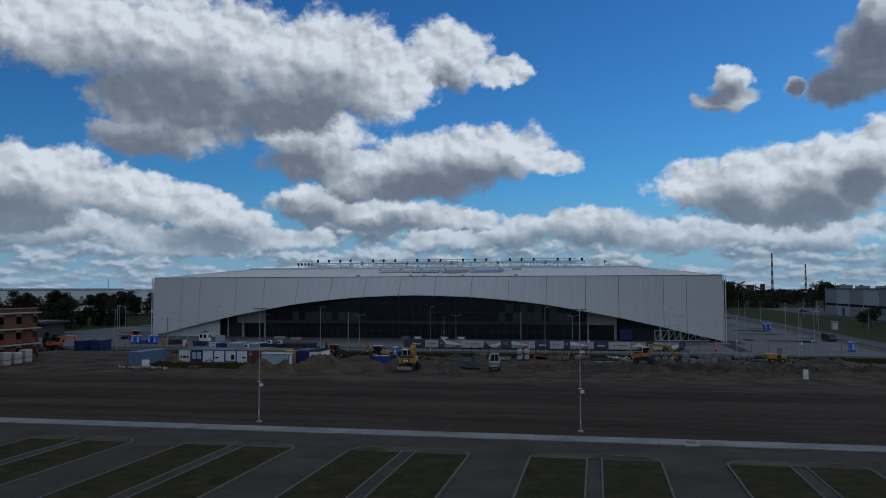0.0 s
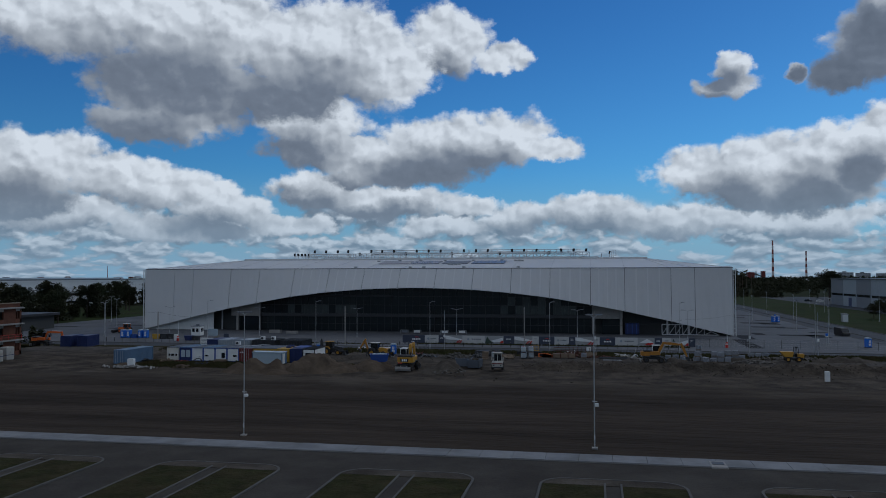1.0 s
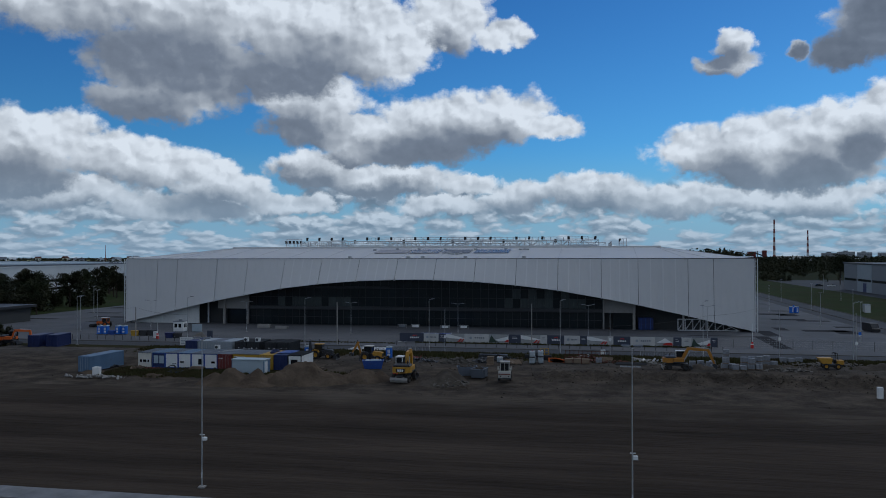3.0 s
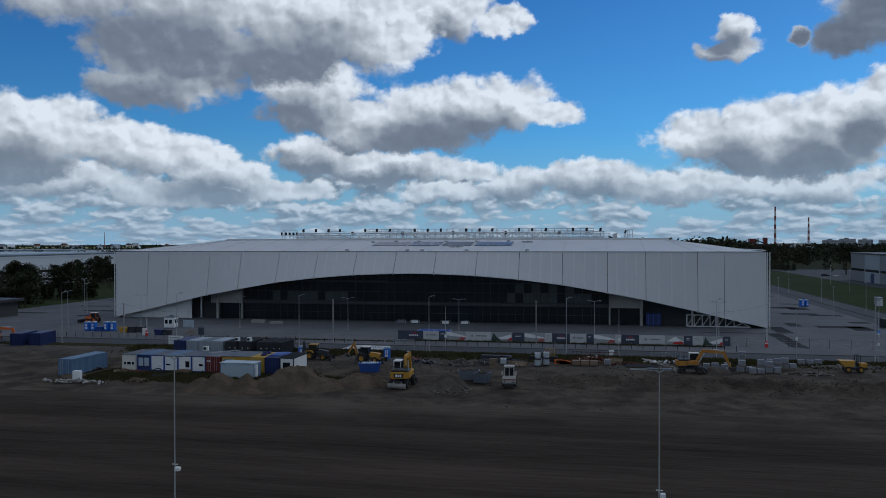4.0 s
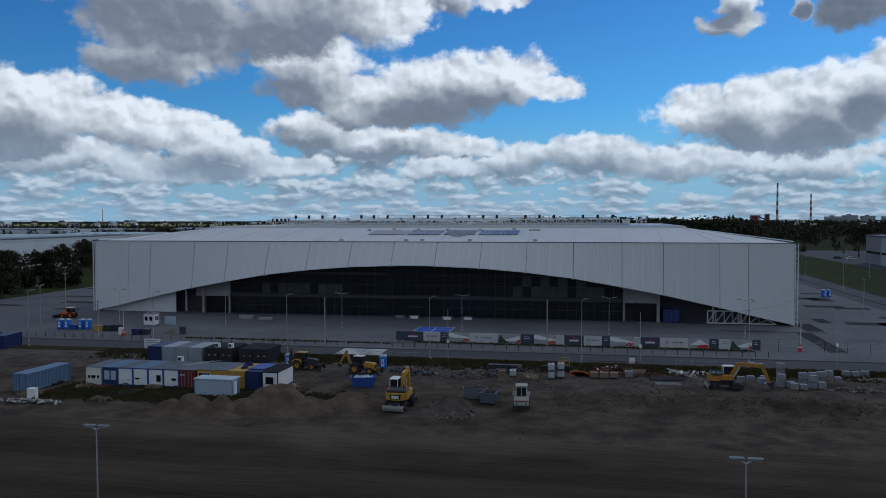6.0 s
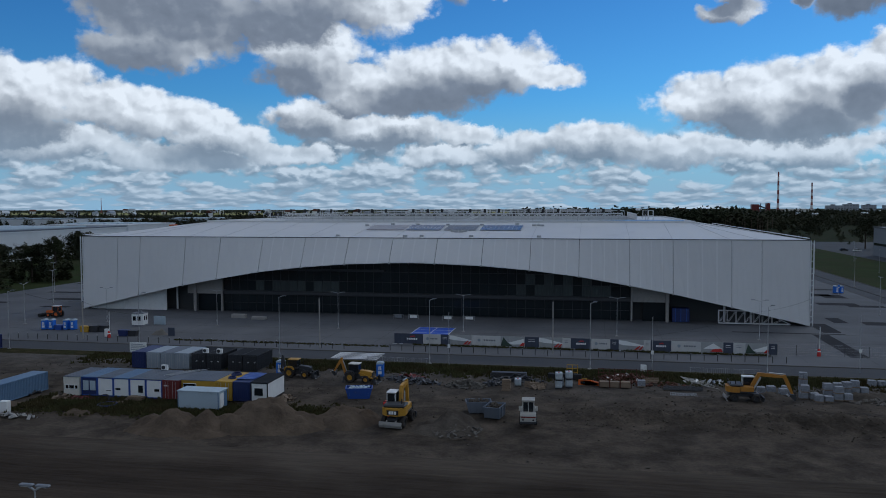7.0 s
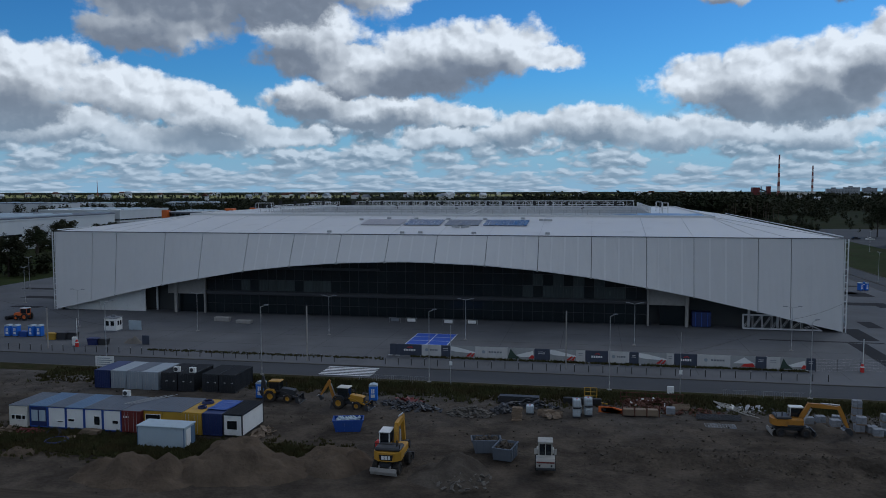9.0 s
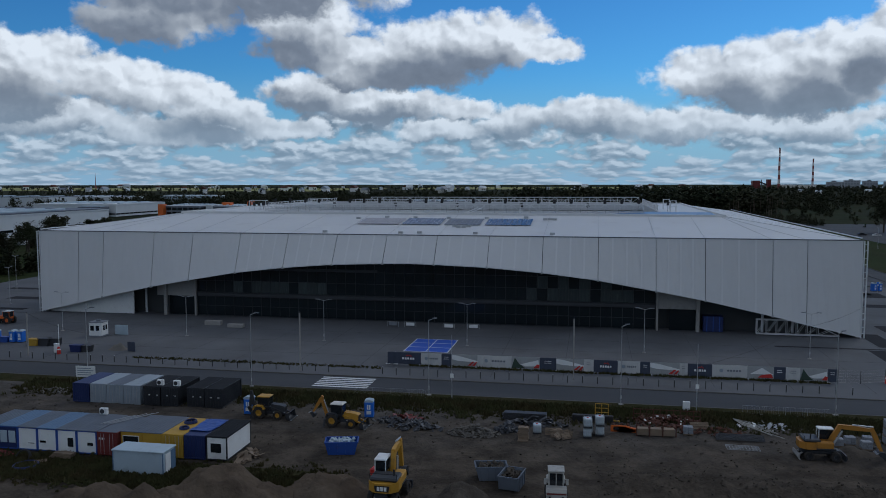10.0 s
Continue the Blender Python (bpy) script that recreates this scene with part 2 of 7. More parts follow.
M["sand"] = surface("sand", (0.110, 0.086, 0.064), 0.95, var=0.32, size=2.5, fine=0.4, bump=0.9, tint=(0.080, 0.062, 0.047), spec=0.03)
M["gravel"] = surface("gravel", (0.095, 0.083, 0.070), 0.95, var=0.36, size=3, fine=0.35, bump=0.8, tint=(0.058, 0.050, 0.042), spec=0.03)
M["grass"] = surface("grass", (0.030, 0.031, 0.013), 0.95, var=0.55, size=1.6, fine=0.35, bump=0.9, tint=(0.044, 0.037, 0.019), spec=0.03)
M["lawn"] = surface("lawn", (0.030, 0.044, 0.015), 0.95, var=0.35, size=14, fine=0.6, bump=0.5, tint=(0.036, 0.040, 0.018), spec=0.03)
M["asphalt"] = surface("asphalt", (0.056, 0.060, 0.068), 0.85, var=0.16, size=9, fine=0.2, bump=0.2, tint=(0.068, 0.071, 0.078), stretch=(0.3, 1, 1), spec=0.12)
M["old_asphalt"] = surface("old_asphalt", (0.066, 0.060, 0.053), 0.9, var=0.28, size=4, fine=0.3, bump=0.3, tint=(0.052, 0.047, 0.042), spec=0.03)
M["fresh_asphalt"] = surface("fresh_asphalt", (0.035, 0.036, 0.04), 0.85, var=0.15, size=5, fine=0.2, bump=0.2, spec=0.03)
M["paving"] = surface("paving", (0.122, 0.126, 0.136), 0.85, var=0.16, size=11, fine=0.4, bump=0.12, tint=(0.098, 0.101, 0.109), stains=0.2, spec=0.12)
M["kerb"] = surface("kerb", (0.115, 0.112, 0.107), 0.85, var=0.22, size=2.0, fine=0.25, bump=0.15, each=0.08, spec=0.03)
M["path"] = surface("path", (0.21, 0.215, 0.225), 0.85, var=0.2, size=2.6, fine=0.3, bump=0.15, tint=(0.155, 0.16, 0.165), each=0.10, spec=0.12)
M["concrete"] = surface("concrete", (0.30, 0.29, 0.275), 0.85, var=0.14, size=1.5, fine=0.15, bump=0.15, stains=0.25, spec=0.12)
M["facade"] = surface("facade", (0.60, 0.605, 0.61), 0.55, var=0.045, size=6, fine=1.0, bump=0.02, each=0.03)
M["facade_rib"] = surface("facade_rib", (0.655, 0.66, 0.665), 0.5, var=0.04, size=5, fine=0.4, bump=0.02)
M["seam"] = paint("seam", (0.10, 0.105, 0.115), 0.5, stains=0)
M["roofing"] = surface("roofing", (0.56, 0.57, 0.58), 0.55, var=0.05, size=12, fine=0.5, bump=0.03, stains=0.10)
M["steel"] = paint("steel", (0.62, 0.63, 0.64), 0.4, var=0.06, stains=0.1)
M["galv"] = surface("galv", (0.42, 0.43, 0.44), 0.45, metal=0.55, var=0.10, size=1.0, fine=0.1, bump=0.03)
M["dark_steel"] = paint("dark_steel", (0.035, 0.037, 0.042), 0.5)
M["black"] = paint("black", (0.014, 0.014, 0.016), 0.6, stains=0)
M["glazing"] = surface("glazing", (0.010, 0.015, 0.018), 0.16, var=0.3, size=5, fine=1.0, bump=0.0, spec=0.35, each=0.02)
M["glass"] = surface("glass", (0.012, 0.016, 0.02), 0.12, var=0.2, size=1.0, fine=0.3, bump=0.0, spec=0.6)
M["mullion"] = paint("mullion", (0.030, 0.034, 0.038), 0.45, stains=0)
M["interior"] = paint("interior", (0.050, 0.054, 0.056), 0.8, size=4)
M["pvc"] = surface("pvc", (0.035, 0.045, 0.085), 0.25, var=0.15, size=1, fine=0.3, bump=0.02, spec=0.6)
M["membrane"] = paint("membrane", (0.17, 0.29, 0.47), 0.5)
M["bark"] = surface("bark", (0.055, 0.043, 0.034), 0.95, var=0.3, size=0.6, fine=0.1, bump=0.8)
M["leaf"] = surface("leaf", (0.026, 0.033, 0.014), 0.8, var=0.5, size=6, fine=0.8, bump=0.0, tint=(0.038, 0.037, 0.017), each=0.35, spec=0.2)
M["far_leaf"] = surface("far_leaf", (0.026, 0.032, 0.017), 0.9, var=0.45, size=40, fine=4, bump=0.0, tint=(0.040, 0.040, 0.022), spec=0.1)
M["white"] = paint("white", (0.72, 0.73, 0.72), 0.5, stains=0.15)
M["cream"] = paint("cream", (0.62, 0.60, 0.54), 0.5, stains=0.2)
M["blue"] = paint("blue", (0.022, 0.070, 0.30), 0.45)
M["bright_blue"] = paint("bright_blue", (0.03, 0.16, 0.62), 0.45, stains=0.1)
M["navy"] = paint("navy", (0.014, 0.026, 0.105), 0.5)
M["slate_blue"] = paint("slate_blue", (0.10, 0.17, 0.27), 0.55)
M["pale_blue"] = paint("pale_blue", (0.37, 0.45, 0.51), 0.5, stains=0.2)
M["grey_box"] = paint("grey_box", (0.27, 0.31, 0.35), 0.5)
M["box_black"] = paint("box_black", (0.020, 0.023, 0.028), 0.5)
M["box_red"] = paint("box_red", (0.14, 0.022, 0.020), 0.55)
M["box_yellow"] = paint("box_yellow", (0.42, 0.25, 0.025), 0.55)
M["roof_grey"] = paint("roof_grey", (0.105, 0.122, 0.15), 0.6, var=0.2, stains=0.3)
M["machine_yellow"] = paint("machine_yellow", (0.44, 0.235, 0.025), 0.45, stains=0.45)
M["machine_orange"] = paint("machine_orange", (0.38, 0.17, 0.022), 0.5, stains=0.45)
M["orange"] = paint("orange", (0.62, 0.13, 0.02), 0.5)
M["red"] = paint("red", (0.50, 0.03, 0.025), 0.5)
M["tyre"] = surface("tyre", (0.022, 0.021, 0.020), 0.9, var=0.3, size=0.4, fine=0.06, bump=0.3, tint=(0.045, 0.038, 0.032))
M["brick"] = surface("brick", (0.145, 0.070, 0.050), 0.9, var=0.18, size=1.0, fine=0.15, bump=0.25, tint=(0.115, 0.062, 0.046), each=0.25, spec=0.03)
M["mortar"] = surface("mortar", (0.30, 0.27, 0.23), 0.95, var=0.15, size=1, fine=0.1, bump=0.2, spec=0.03)
M["wood"] = surface("wood", (0.20, 0.15, 0.105), 0.8, var=0.25, size=0.8, fine=0.08, bump=0.2, stretch=(0.3, 2, 2), each=0.3)
M["block"] = surface("block", (0.25, 0.265, 0.29), 0.8, var=0.14, size=0.8, fine=0.12, bump=0.2, each=0.2, spec=0.12)
M["wrap"] = surface("wrap", (0.50, 0.56, 0.60), 0.3, var=0.15, size=0.5, fine=0.1, bump=0.1)
M["rubble"] = surface("rubble", (0.145, 0.135, 0.122), 0.95, var=0.3, size=1.2, fine=0.15, bump=0.5, each=0.3, spec=0.03)
M["rust"] = surface("rust", (0.085, 0.034, 0.022), 0.9, var=0.3, size=0.8, fine=0.1, bump=0.3)
M["hall_white"] = paint("hall_white", (0.58, 0.61, 0.63), 0.5, size=8, stains=0.05)
M["hall_grey"] = paint("hall_grey", (0.16, 0.175, 0.20), 0.5, size=8, stains=0.05)
M["chimney_red"] = paint("chimney_red", (0.27, 0.095, 0.085), 0.8, size=10)
M["chimney_white"] = paint("chimney_white", (0.64, 0.62, 0.60), 0.8, size=10)
M["block_flat"] = surface("block_flat", (0.33, 0.35, 0.37), 0.8, var=0.2, size=40, fine=6, bump=0)
M["tar"] = surface("tar", (0.026, 0.028, 0.032), 0.9, var=0.25, size=1.5, fine=0.2, bump=0.1, spec=0.08)
# solar module with the sky's reflection painted in as a pale colour
M["module_reflection"] = surface("module_reflection", (0.33, 0.32, 0.34), 0.45, var=0.12, size=1, fine=0.3, bump=0.02, each=0.06)
M["module_grey"] = surface("module_grey", (0.15, 0.155, 0.17), 0.4, var=0.15, size=1, fine=0.3, bump=0.02, each=0.05)
M["pine_bark"] = surface("pine_bark", (0.12, 0.095, 0.075), 0.95, var=0.25, size=1.0, fine=0.2, bump=0.3, spec=0.03)
M["line"] = paint("line", (0.66, 0.67, 0.68), 0.7)
M["court"] = paint("court", (0.02, 0.085, 0.46), 0.7, stains=0.05)

M["weed"] = surface("weed", (0.060, 0.062, 0.028), 0.95, var=0.5, size=2.5, fine=0.4, bump=0.0, tint=(0.062, 0.052, 0.026), spec=0.03)
M["roof_joint"] = paint("roof_joint", (0.42, 0.43, 0.45), 0.6, stains=0)
M["dusty_white"] = paint("dusty_white", (0.36, 0.35, 0.32), 0.6, stains=0.45)
M["skip_grey"] = paint("skip_grey", (0.12, 0.14, 0.17), 0.6, stains=0.5)
# same glass with a paler base colour, painted in place of sky reflections
M["glazing_reflection"] = surface("glazing_reflection", (0.045, 0.056, 0.056), 0.25, var=0.4, size=1.2, fine=0.5, bump=0.0, stretch=(3, 1, 0.2), spec=0.35, each=0.3)

# ---- geometry ----
class Geo:
    """Vertices and faces gathered for one mesh."""

    def __init__(self):
        self.v, self.f = [], []

    def add(self, verts, faces):
        n = len(self.v)
        self.v += [tuple(p) for p in verts]
        self.f += [tuple(n + i for i in face) for face in faces]
        return self

    def box(self, x0, y0, z0, x1, y1, z1, m=None):
        c = [(x, y, z) for z in (z0, z1) for y in (y0, y1) for x in (x0, x1)]
        if m is not None:
            c = [m @ Vector(p) for p in c]
        return self.add(c, [(0, 2, 3, 1), (4, 5, 7, 6), (0, 1, 5, 4), (1, 3, 7, 5), (3, 2, 6, 7), (2, 0, 4, 6)])

    def cbox(self, x0, y0, z0, x1, y1, z1, b=0.05, m=None):
        """A box with chamfered edges."""
        cx, cy, cz, hx, hy, hz = (x0 + x1) / 2, (y0 + y1) / 2, (z0 + z1) / 2, (x1 - x0) / 2, (y1 - y0) / 2, (z1 - z0) / 2
        b = min(b, hx * 0.9, hy * 0.9, hz * 0.9)
        p, ix = [], {}
        for sx in (-1, 1):
            for sy in (-1, 1):
                for sz in (-1, 1):
                    for k in range(3):
                        h = [hx - b, hy - b, hz - b]
                        h[k] += b
                        ix[sx, sy, sz, k] = len(p)
                        p.append(Vector((cx + sx * h[0], cy + sy * h[1], cz + sz * h[2])))
        if m is not None:
            p = [m @ q for q in p]
        f = []
        S = (-1, 1)
        for s in S:
            f.append([ix[s, -1, -1, 0], ix[s, 1, -1, 0], ix[s, 1, 1, 0], ix[s, -1, 1, 0]][:: s])
            f.append([ix[-1, s, -1, 1], ix[-1, s, 1, 1], ix[1, s, 1, 1], ix[1, s, -1, 1]][:: s])
            f.append([ix[-1, -1, s, 2], ix[1, -1, s, 2], ix[1, 1, s, 2], ix[-1, 1, s, 2]][:: s])
        for a in S:
            for c in S:
                f.append([ix[a, c, -1, 0], ix[a, c, 1, 0], ix[a, c, 1, 1], ix[a, c, -1, 1]])
                f.append([ix[a, -1, c, 0], ix[a, 1, c, 0], ix[a, 1, c, 2], ix[a, -1, c, 2]])
                f.append([ix[-1, a, c, 1], ix[1, a, c, 1], ix[1, a, c, 2], ix[-1, a, c, 2]])
                for d in S:
                    f.append([ix[a, c, d, 0], ix[a, c, d, 1], ix[a, c, d, 2]])
        return self.add(p, f)

    def tube(self, p, q, r0, r1=None, n=8, caps=True):
        p, q = Vector(p), Vector(q)
        r1 = r0 if r1 is None else r1
        d = (q - p).normalized()
        a = d.orthogonal().normalized()
        b = d.cross(a)
        ring = [(math.cos(2 * math.pi * k / n), math.sin(2 * math.pi * k / n)) for k in range(n)]
        vs = [p + (a * c + b * s) * r0 for c, s in ring] + [q + (a * c + b * s) * r1 for c, s in ring]
        fs = [(k, (k + 1) % n, n + (k + 1) % n, n + k) for k in range(n)]
        if caps:
            fs += [tuple(range(n))[::-1], tuple(range(n, 2 * n))]
        return self.add(vs, fs)

    def beam(self, p, q, w, h=None):
        """A square bar between two points."""
        p, q = Vector(p), Vector(q)
        h = w if h is None else h
        d = (q - p).normalized()
        up = Vector((0, 0, 1)) if abs(d.z) < 0.95 else Vector((0, 1, 0))
        a = d.cross(up).normalized() * (w / 2)
        b = d.cross(a).normalized() * (h / 2)
        vs = [e + sa * a + sb * b for e in (p, q) for sa, sb in ((-1, -1), (1, -1), (1, 1), (-1, 1))]
        return self.add(vs, [(0, 1, 2, 3), (7, 6, 5, 4), (0, 4, 5, 1), (1, 5, 6, 2), (2, 6, 7, 3), (3, 7, 4, 0)])

    def prism(self, outline, axis, a, b):
        """An outline of pairs, pushed from a to b along an axis (0 x, 1 y, 2 z); the pairs fill the other two axes in order."""
        n = len(outline)
        vs = []
        for w in (a, b):
            for p in outline:
                c = list(p)
                c.insert(axis, w)
                vs.append(c)
        return self.add(vs, [tuple(range(n))[::-1], tuple(range(n, 2 * n))] + [(k, (k + 1) % n, n + (k + 1) % n, n + k) for k in range(n)])

    def mesh(self, name):
        me = bpy.data.meshes.new(name)
        me.from_pydata(self.v, [], self.f)
        bm = bmesh.new()
        bm.from_mesh(me)
        bmesh.ops.recalc_face_normals(bm, faces=bm.faces)
        bm.to_mesh(me)
        bm.free()
        return me


def part(name, geo, material, parent, label="", at=None):
    """One mesh object under a thing or a part. geo: a Geo or a mesh to share."""
    me = geo if isinstance(geo, bpy.types.Mesh) else geo.mesh(name)
    if material is not None and not me.materials:
        me.materials.append(M[material])
    ob = new(name, me)
    ob.parent = parent
    if at is not None:
        ob.matrix_local = at
    if label:
        tagged(ob, label=label)
    return ob


def thing(name, m, label, category, group="", kind=""):
    ob = new(name)
    ob.empty_display_size = 0.3
    ob.matrix_world = m
    return tagged(ob, label, category, group, kind)


def solid(name, geo, material, label, category, m=None, group="", kind=""):
    me = geo.mesh(name)
    me.materials.append(M[material])
    ob = new(name, me)
    if m is not None:
        ob.matrix_world = m
    return tagged(ob, label, category, group, kind)


def hum(x, y, s, seed=0.0):
    return noise.noise(Vector((x / s, y / s, seed)))


# ---- the ground ----
def sheet(name, x0, y0, x1, y1, z, material, label, category="ground", depth=0.25):
    return solid(name, Geo().box(x0, y0, z - depth, x1, y1, z), material, label, category, kind="structure")


def relief(name, x0, y0, x1, y1, step, height_at, material, label, category, kind="structure"):
    nx, ny = round((x1 - x0) / step), round((y1 - y0) / step)
    g = Geo()
    xs, ys = [x0 + (x1 - x0) * i / nx for i in range(nx + 1)], [y0 + (y1 - y0) * j / ny for j in range(ny + 1)]
    g.v = [(x, y, height_at(x, y)) for y in ys for x in xs]
    g.f = [(j * (nx + 1) + i, j * (nx + 1) + i + 1, (j + 1) * (nx + 1) + i + 1, (j + 1) * (nx + 1) + i) for j in range(ny) for i in range(nx)]
    me = bpy.data.meshes.new(name)
    me.from_pydata(g.v, [], g.f)
    me.materials.append(M[material])
    me.polygons.foreach_set("use_smooth", [True] * len(me.polygons))
    return tagged(new(name, me), label, category, kind=kind)


g = Geo()
R = [-6000, -1500, -400, 400, 1500, 6000]
for i in range(5):
    for j in range(5):
        n = len(g.v)
        g.v += [(R[i], R[j], -0.42), (R[i + 1], R[j], -0.42), (R[i + 1], R[j + 1], -0.42), (R[i], R[j + 1], -0.42)]
        g.f.append((n, n + 1, n + 2, n + 3))
solid("ground", g, "land", "dull green open land running to the horizon", "ground", kind="structure")


def soil_height(x, y):
    h = 0.10 * hum(x, y, 9) + 0.05 * hum(x, y, 2.2, 3) + 0.05 * hum(x * 0.12, y, 0.9, 5)
    if y > -104:
        # the worked yard: lumpy, with a pushed-up bank of clods along its southern edge
        fade = min(1.0, (y + 104) / 4)
        h += fade * (0.08 * hum(x, y, 1.3, 7) + 0.07 * hum(x, y, 0.55, 17))
        bank = math.exp(-((y + 84.0 + 1.4 * hum(x, 0, 11, 8)) / 2.4) ** 2) * max(0.0, min(1.0, (x - 37) / 6))
        h += bank * (0.85 + 0.9 * hum(x, y, 2.4, 2) + 0.5 * hum(x, y, 1.0, 12) + 0.25 * hum(x, y, 0.5, 13))
    h += 0.2 * max(0.0, min(1.0, (y + 88) / 6))
    edge = min(1.0, (y + 153.6) / 2.5, (-58.4 - y) / 2.0)
    return h * max(edge, 0.0) - 0.02


relief("soil_field", -78, -153.6, 150, -104, 0.6, soil_height, "soil", "dark bare graded soil with wheel tracks", "soil")
relief("work_yard", -78, -104.05, 150, -58.4, 0.4, soil_height, "yard_soil", "lumpy trodden earth of the work yard", "soil")
rnd = random.Random(31)
clods = Geo()
for _ in range(4200):
    x, y = rnd.uniform(-50, 115), -60 - abs(rnd.gauss(0, 1)) * 16
    if rnd.random() < 0.45:
        x, y = rnd.uniform(38, 120), rnd.gauss(-84.5, 2.6)
    if not -104 < y < -60 or (x < 14 and -91 < y < -84):
        continue
    s_ = rnd.choice((0.06, 0.08, 0.10, 0.13, 0.2))
    m = Matrix.Translation((x, y, soil_height(x, y) + s_ * 0.25)) @ Euler([rnd.uniform(-1, 1), rnd.uniform(-1, 1), rnd.uniform(0, 6)]).to_matrix().to_4x4()
    a, b, c = s_ * rnd.uniform(0.8, 1.4), s_ * rnd.uniform(0.6, 1.0), s_ * rnd.uniform(0.4, 0.8)
    clods.add([m @ Vector(q) for q in ((a, 0, 0), (-a, 0, 0), (0, b, 0), (0, -b, 0), (0, 0, c), (0, 0, -c))], [(0, 2, 4), (2, 1, 4), (1, 3, 4), (3, 0, 4), (2, 0, 5), (1, 2, 5), (3, 1, 5), (0, 3, 5)])
solid("clods", clods, "gravel", "scattered clods and stones on the yard", "stones", kind="stuff")
sheet("plaza", -135, -46.2, 118, 175, 0.0, "paving", "wide grey paved forecourt round the stadium", "pavement")
sheet("road", -600, -54.2, 600, -46.2, -0.10, "asphalt", "grey asphalt street past the stadium forecourt", "road")
sheet("side_road", 118, -46.2, 130, 700, -0.10, "asphalt", "asphalt service road beside the car park", "road")
sheet("lawn", 130.3, -46.0, 172, 620, 0.02, "lawn", "mown grass strip beyond the service road", "grass")
sheet("west_lawn", -330, -46.0, -135.3, 175, 0.02, "lawn", "patchy grass and bare ground west of the stadium", "grass")
sheet("car_lot", 172, 140, 300, 420, 0.03, "asphalt", "asphalt yard with parked vehicles", "road")
sheet("parking_lot", -75, -235, 150, -156.6, -0.02, "old_asphalt", "worn grey asphalt parking lanes", "pavement")
sheet("verge", -600, -58.6, 600, -54.45, 0.02, "grass", "weedy verge along the street", "grass")

for name, y0, y1, x0, x1 in (("kerb_1", -46.35, -46.1, -600, 118), ("kerb_2", -54.45, -54.2, -600, 600)):
    solid(name, Geo().cbox(x0, y0, -0.2, x1, y1, 0.05, 0.03), "kerb", "pale concrete kerb along the street", "kerb", kind="structure")
for name, x0, x1 in (("kerb_3", 117.8, 118.05), ("kerb_4", 130.0, 130.3), ("kerb_5", 122.6, 122.8)):
    solid(name, Geo().cbox(x0, -46, -0.2, x1, 620, 0.06, 0.03), "kerb", "pale concrete kerb of the service road", "kerb", kind="structure")

# fresh trenches and patches in the forecourt, not yet paved
patches = Geo()
for x, y, w, d in ((104.9, 64, 9, 6), (109, 61, 6, 9), (105, 42, 10, 5), (111, 38, 9, 4), (106, 6, 11, 5), (110, 3, 5, 10), (99, 88, 7, 5), (104, 102, 8, 4), (112, 80, 8, 3), (110, 120, 8, 4), (114, 18, 5, 4), (96, 10, 3, 8)):
    patches.box(x - w / 2, y - d / 2, -0.05, x + w / 2, y + d / 2, 0.008)
patches.box(85.4, -37, -0.05, 88.6, -12, 0.006)
patches.box(70, -11.5, -0.05, 92, -10.6, 0.007)
patches.box(88.3, -9, -0.05, 92, 4, 0.009)
for x, y, w, d in ((-104, 18, 14, 4), (-118, 34, 12, 3), (-100, 46, 9, 5), (-122, 8, 10, 3), (-98, 2, 8, 2.4), (-126, 60, 12, 4)):
    patches.box(x - w / 2, y - d / 2, -0.05, x + w / 2, y + d / 2, 0.008)
solid("paving_patch", patches, "fresh_asphalt", "dark unpaved patches and trenches in the forecourt", "pavement", kind="structure")
seams = Geo()
for k in range(-11, 12):
    seams.box(k * 11 - 0.035, -43, -0.05, k * 11 + 0.035, -1.0, 0.004)
for y in (-12, -22, -32):
    seams.box(-130, y - 0.05, -0.05, 116, y + 0.05, 0.005)
solid("paving_joint", seams, "asphalt", "thin drainage joints between the paving fields", "pavement", kind="structure")

# the zebra crossing and the painted court
zebra = thing("zebra_crossing", pose(0.8, -49.8, -0.096), "white painted zebra crossing on the asphalt street", "crossing")
for k in range(6):
    part("stripe", Geo().box(-4.2, -2.9 + k * 1.02, 0, 4.2, -2.9 + k * 1.02 + 0.5, 0.012), "line", zebra)
court = thing("painted_bays", pose(8.45, -21.6, 0.0), "bright blue painted bays with white lines on the forecourt", "marking")
part("field", Geo().box(-4.0, -5.6, 0, 4.0, 5.6, 0.012), "court", court)
for x in (-3.95, 0, 3.95):
    part("line", Geo().box(x - 0.08, -5.6, 0.012, x + 0.08, 5.6, 0.02), "line", court)
for y in (-5.5, -1.8, 1.9, 5.5):
    part("line", Geo().box(-4, y - 0.08, 0.013, 4, y + 0.08, 0.021), "line", court)

# the concrete path before the field, slab by slab
path = thing("concrete_path", pose(0, 0, 0), "pale concrete slab path between field and car park", "path", kind="structure")
slab = Geo().cbox(-1.49, -1.45, -0.12, 1.49, 1.45, 0.09, 0.02).mesh("slab")
for k in range(52):
    part("slab", slab, "path", path, at=pose(-33 + k * 3.0, -155.0, 0.004 * (k % 3), 0.3 * math.sin(k * 2.1), 0.3 * math.cos(k * 1.7), 0))
solid("kerb_6", Geo().cbox(-40, -156.75, -0.2, 130, -156.55, 0.06, 0.03), "kerb", "concrete kerb of the car park", "kerb", kind="structure")


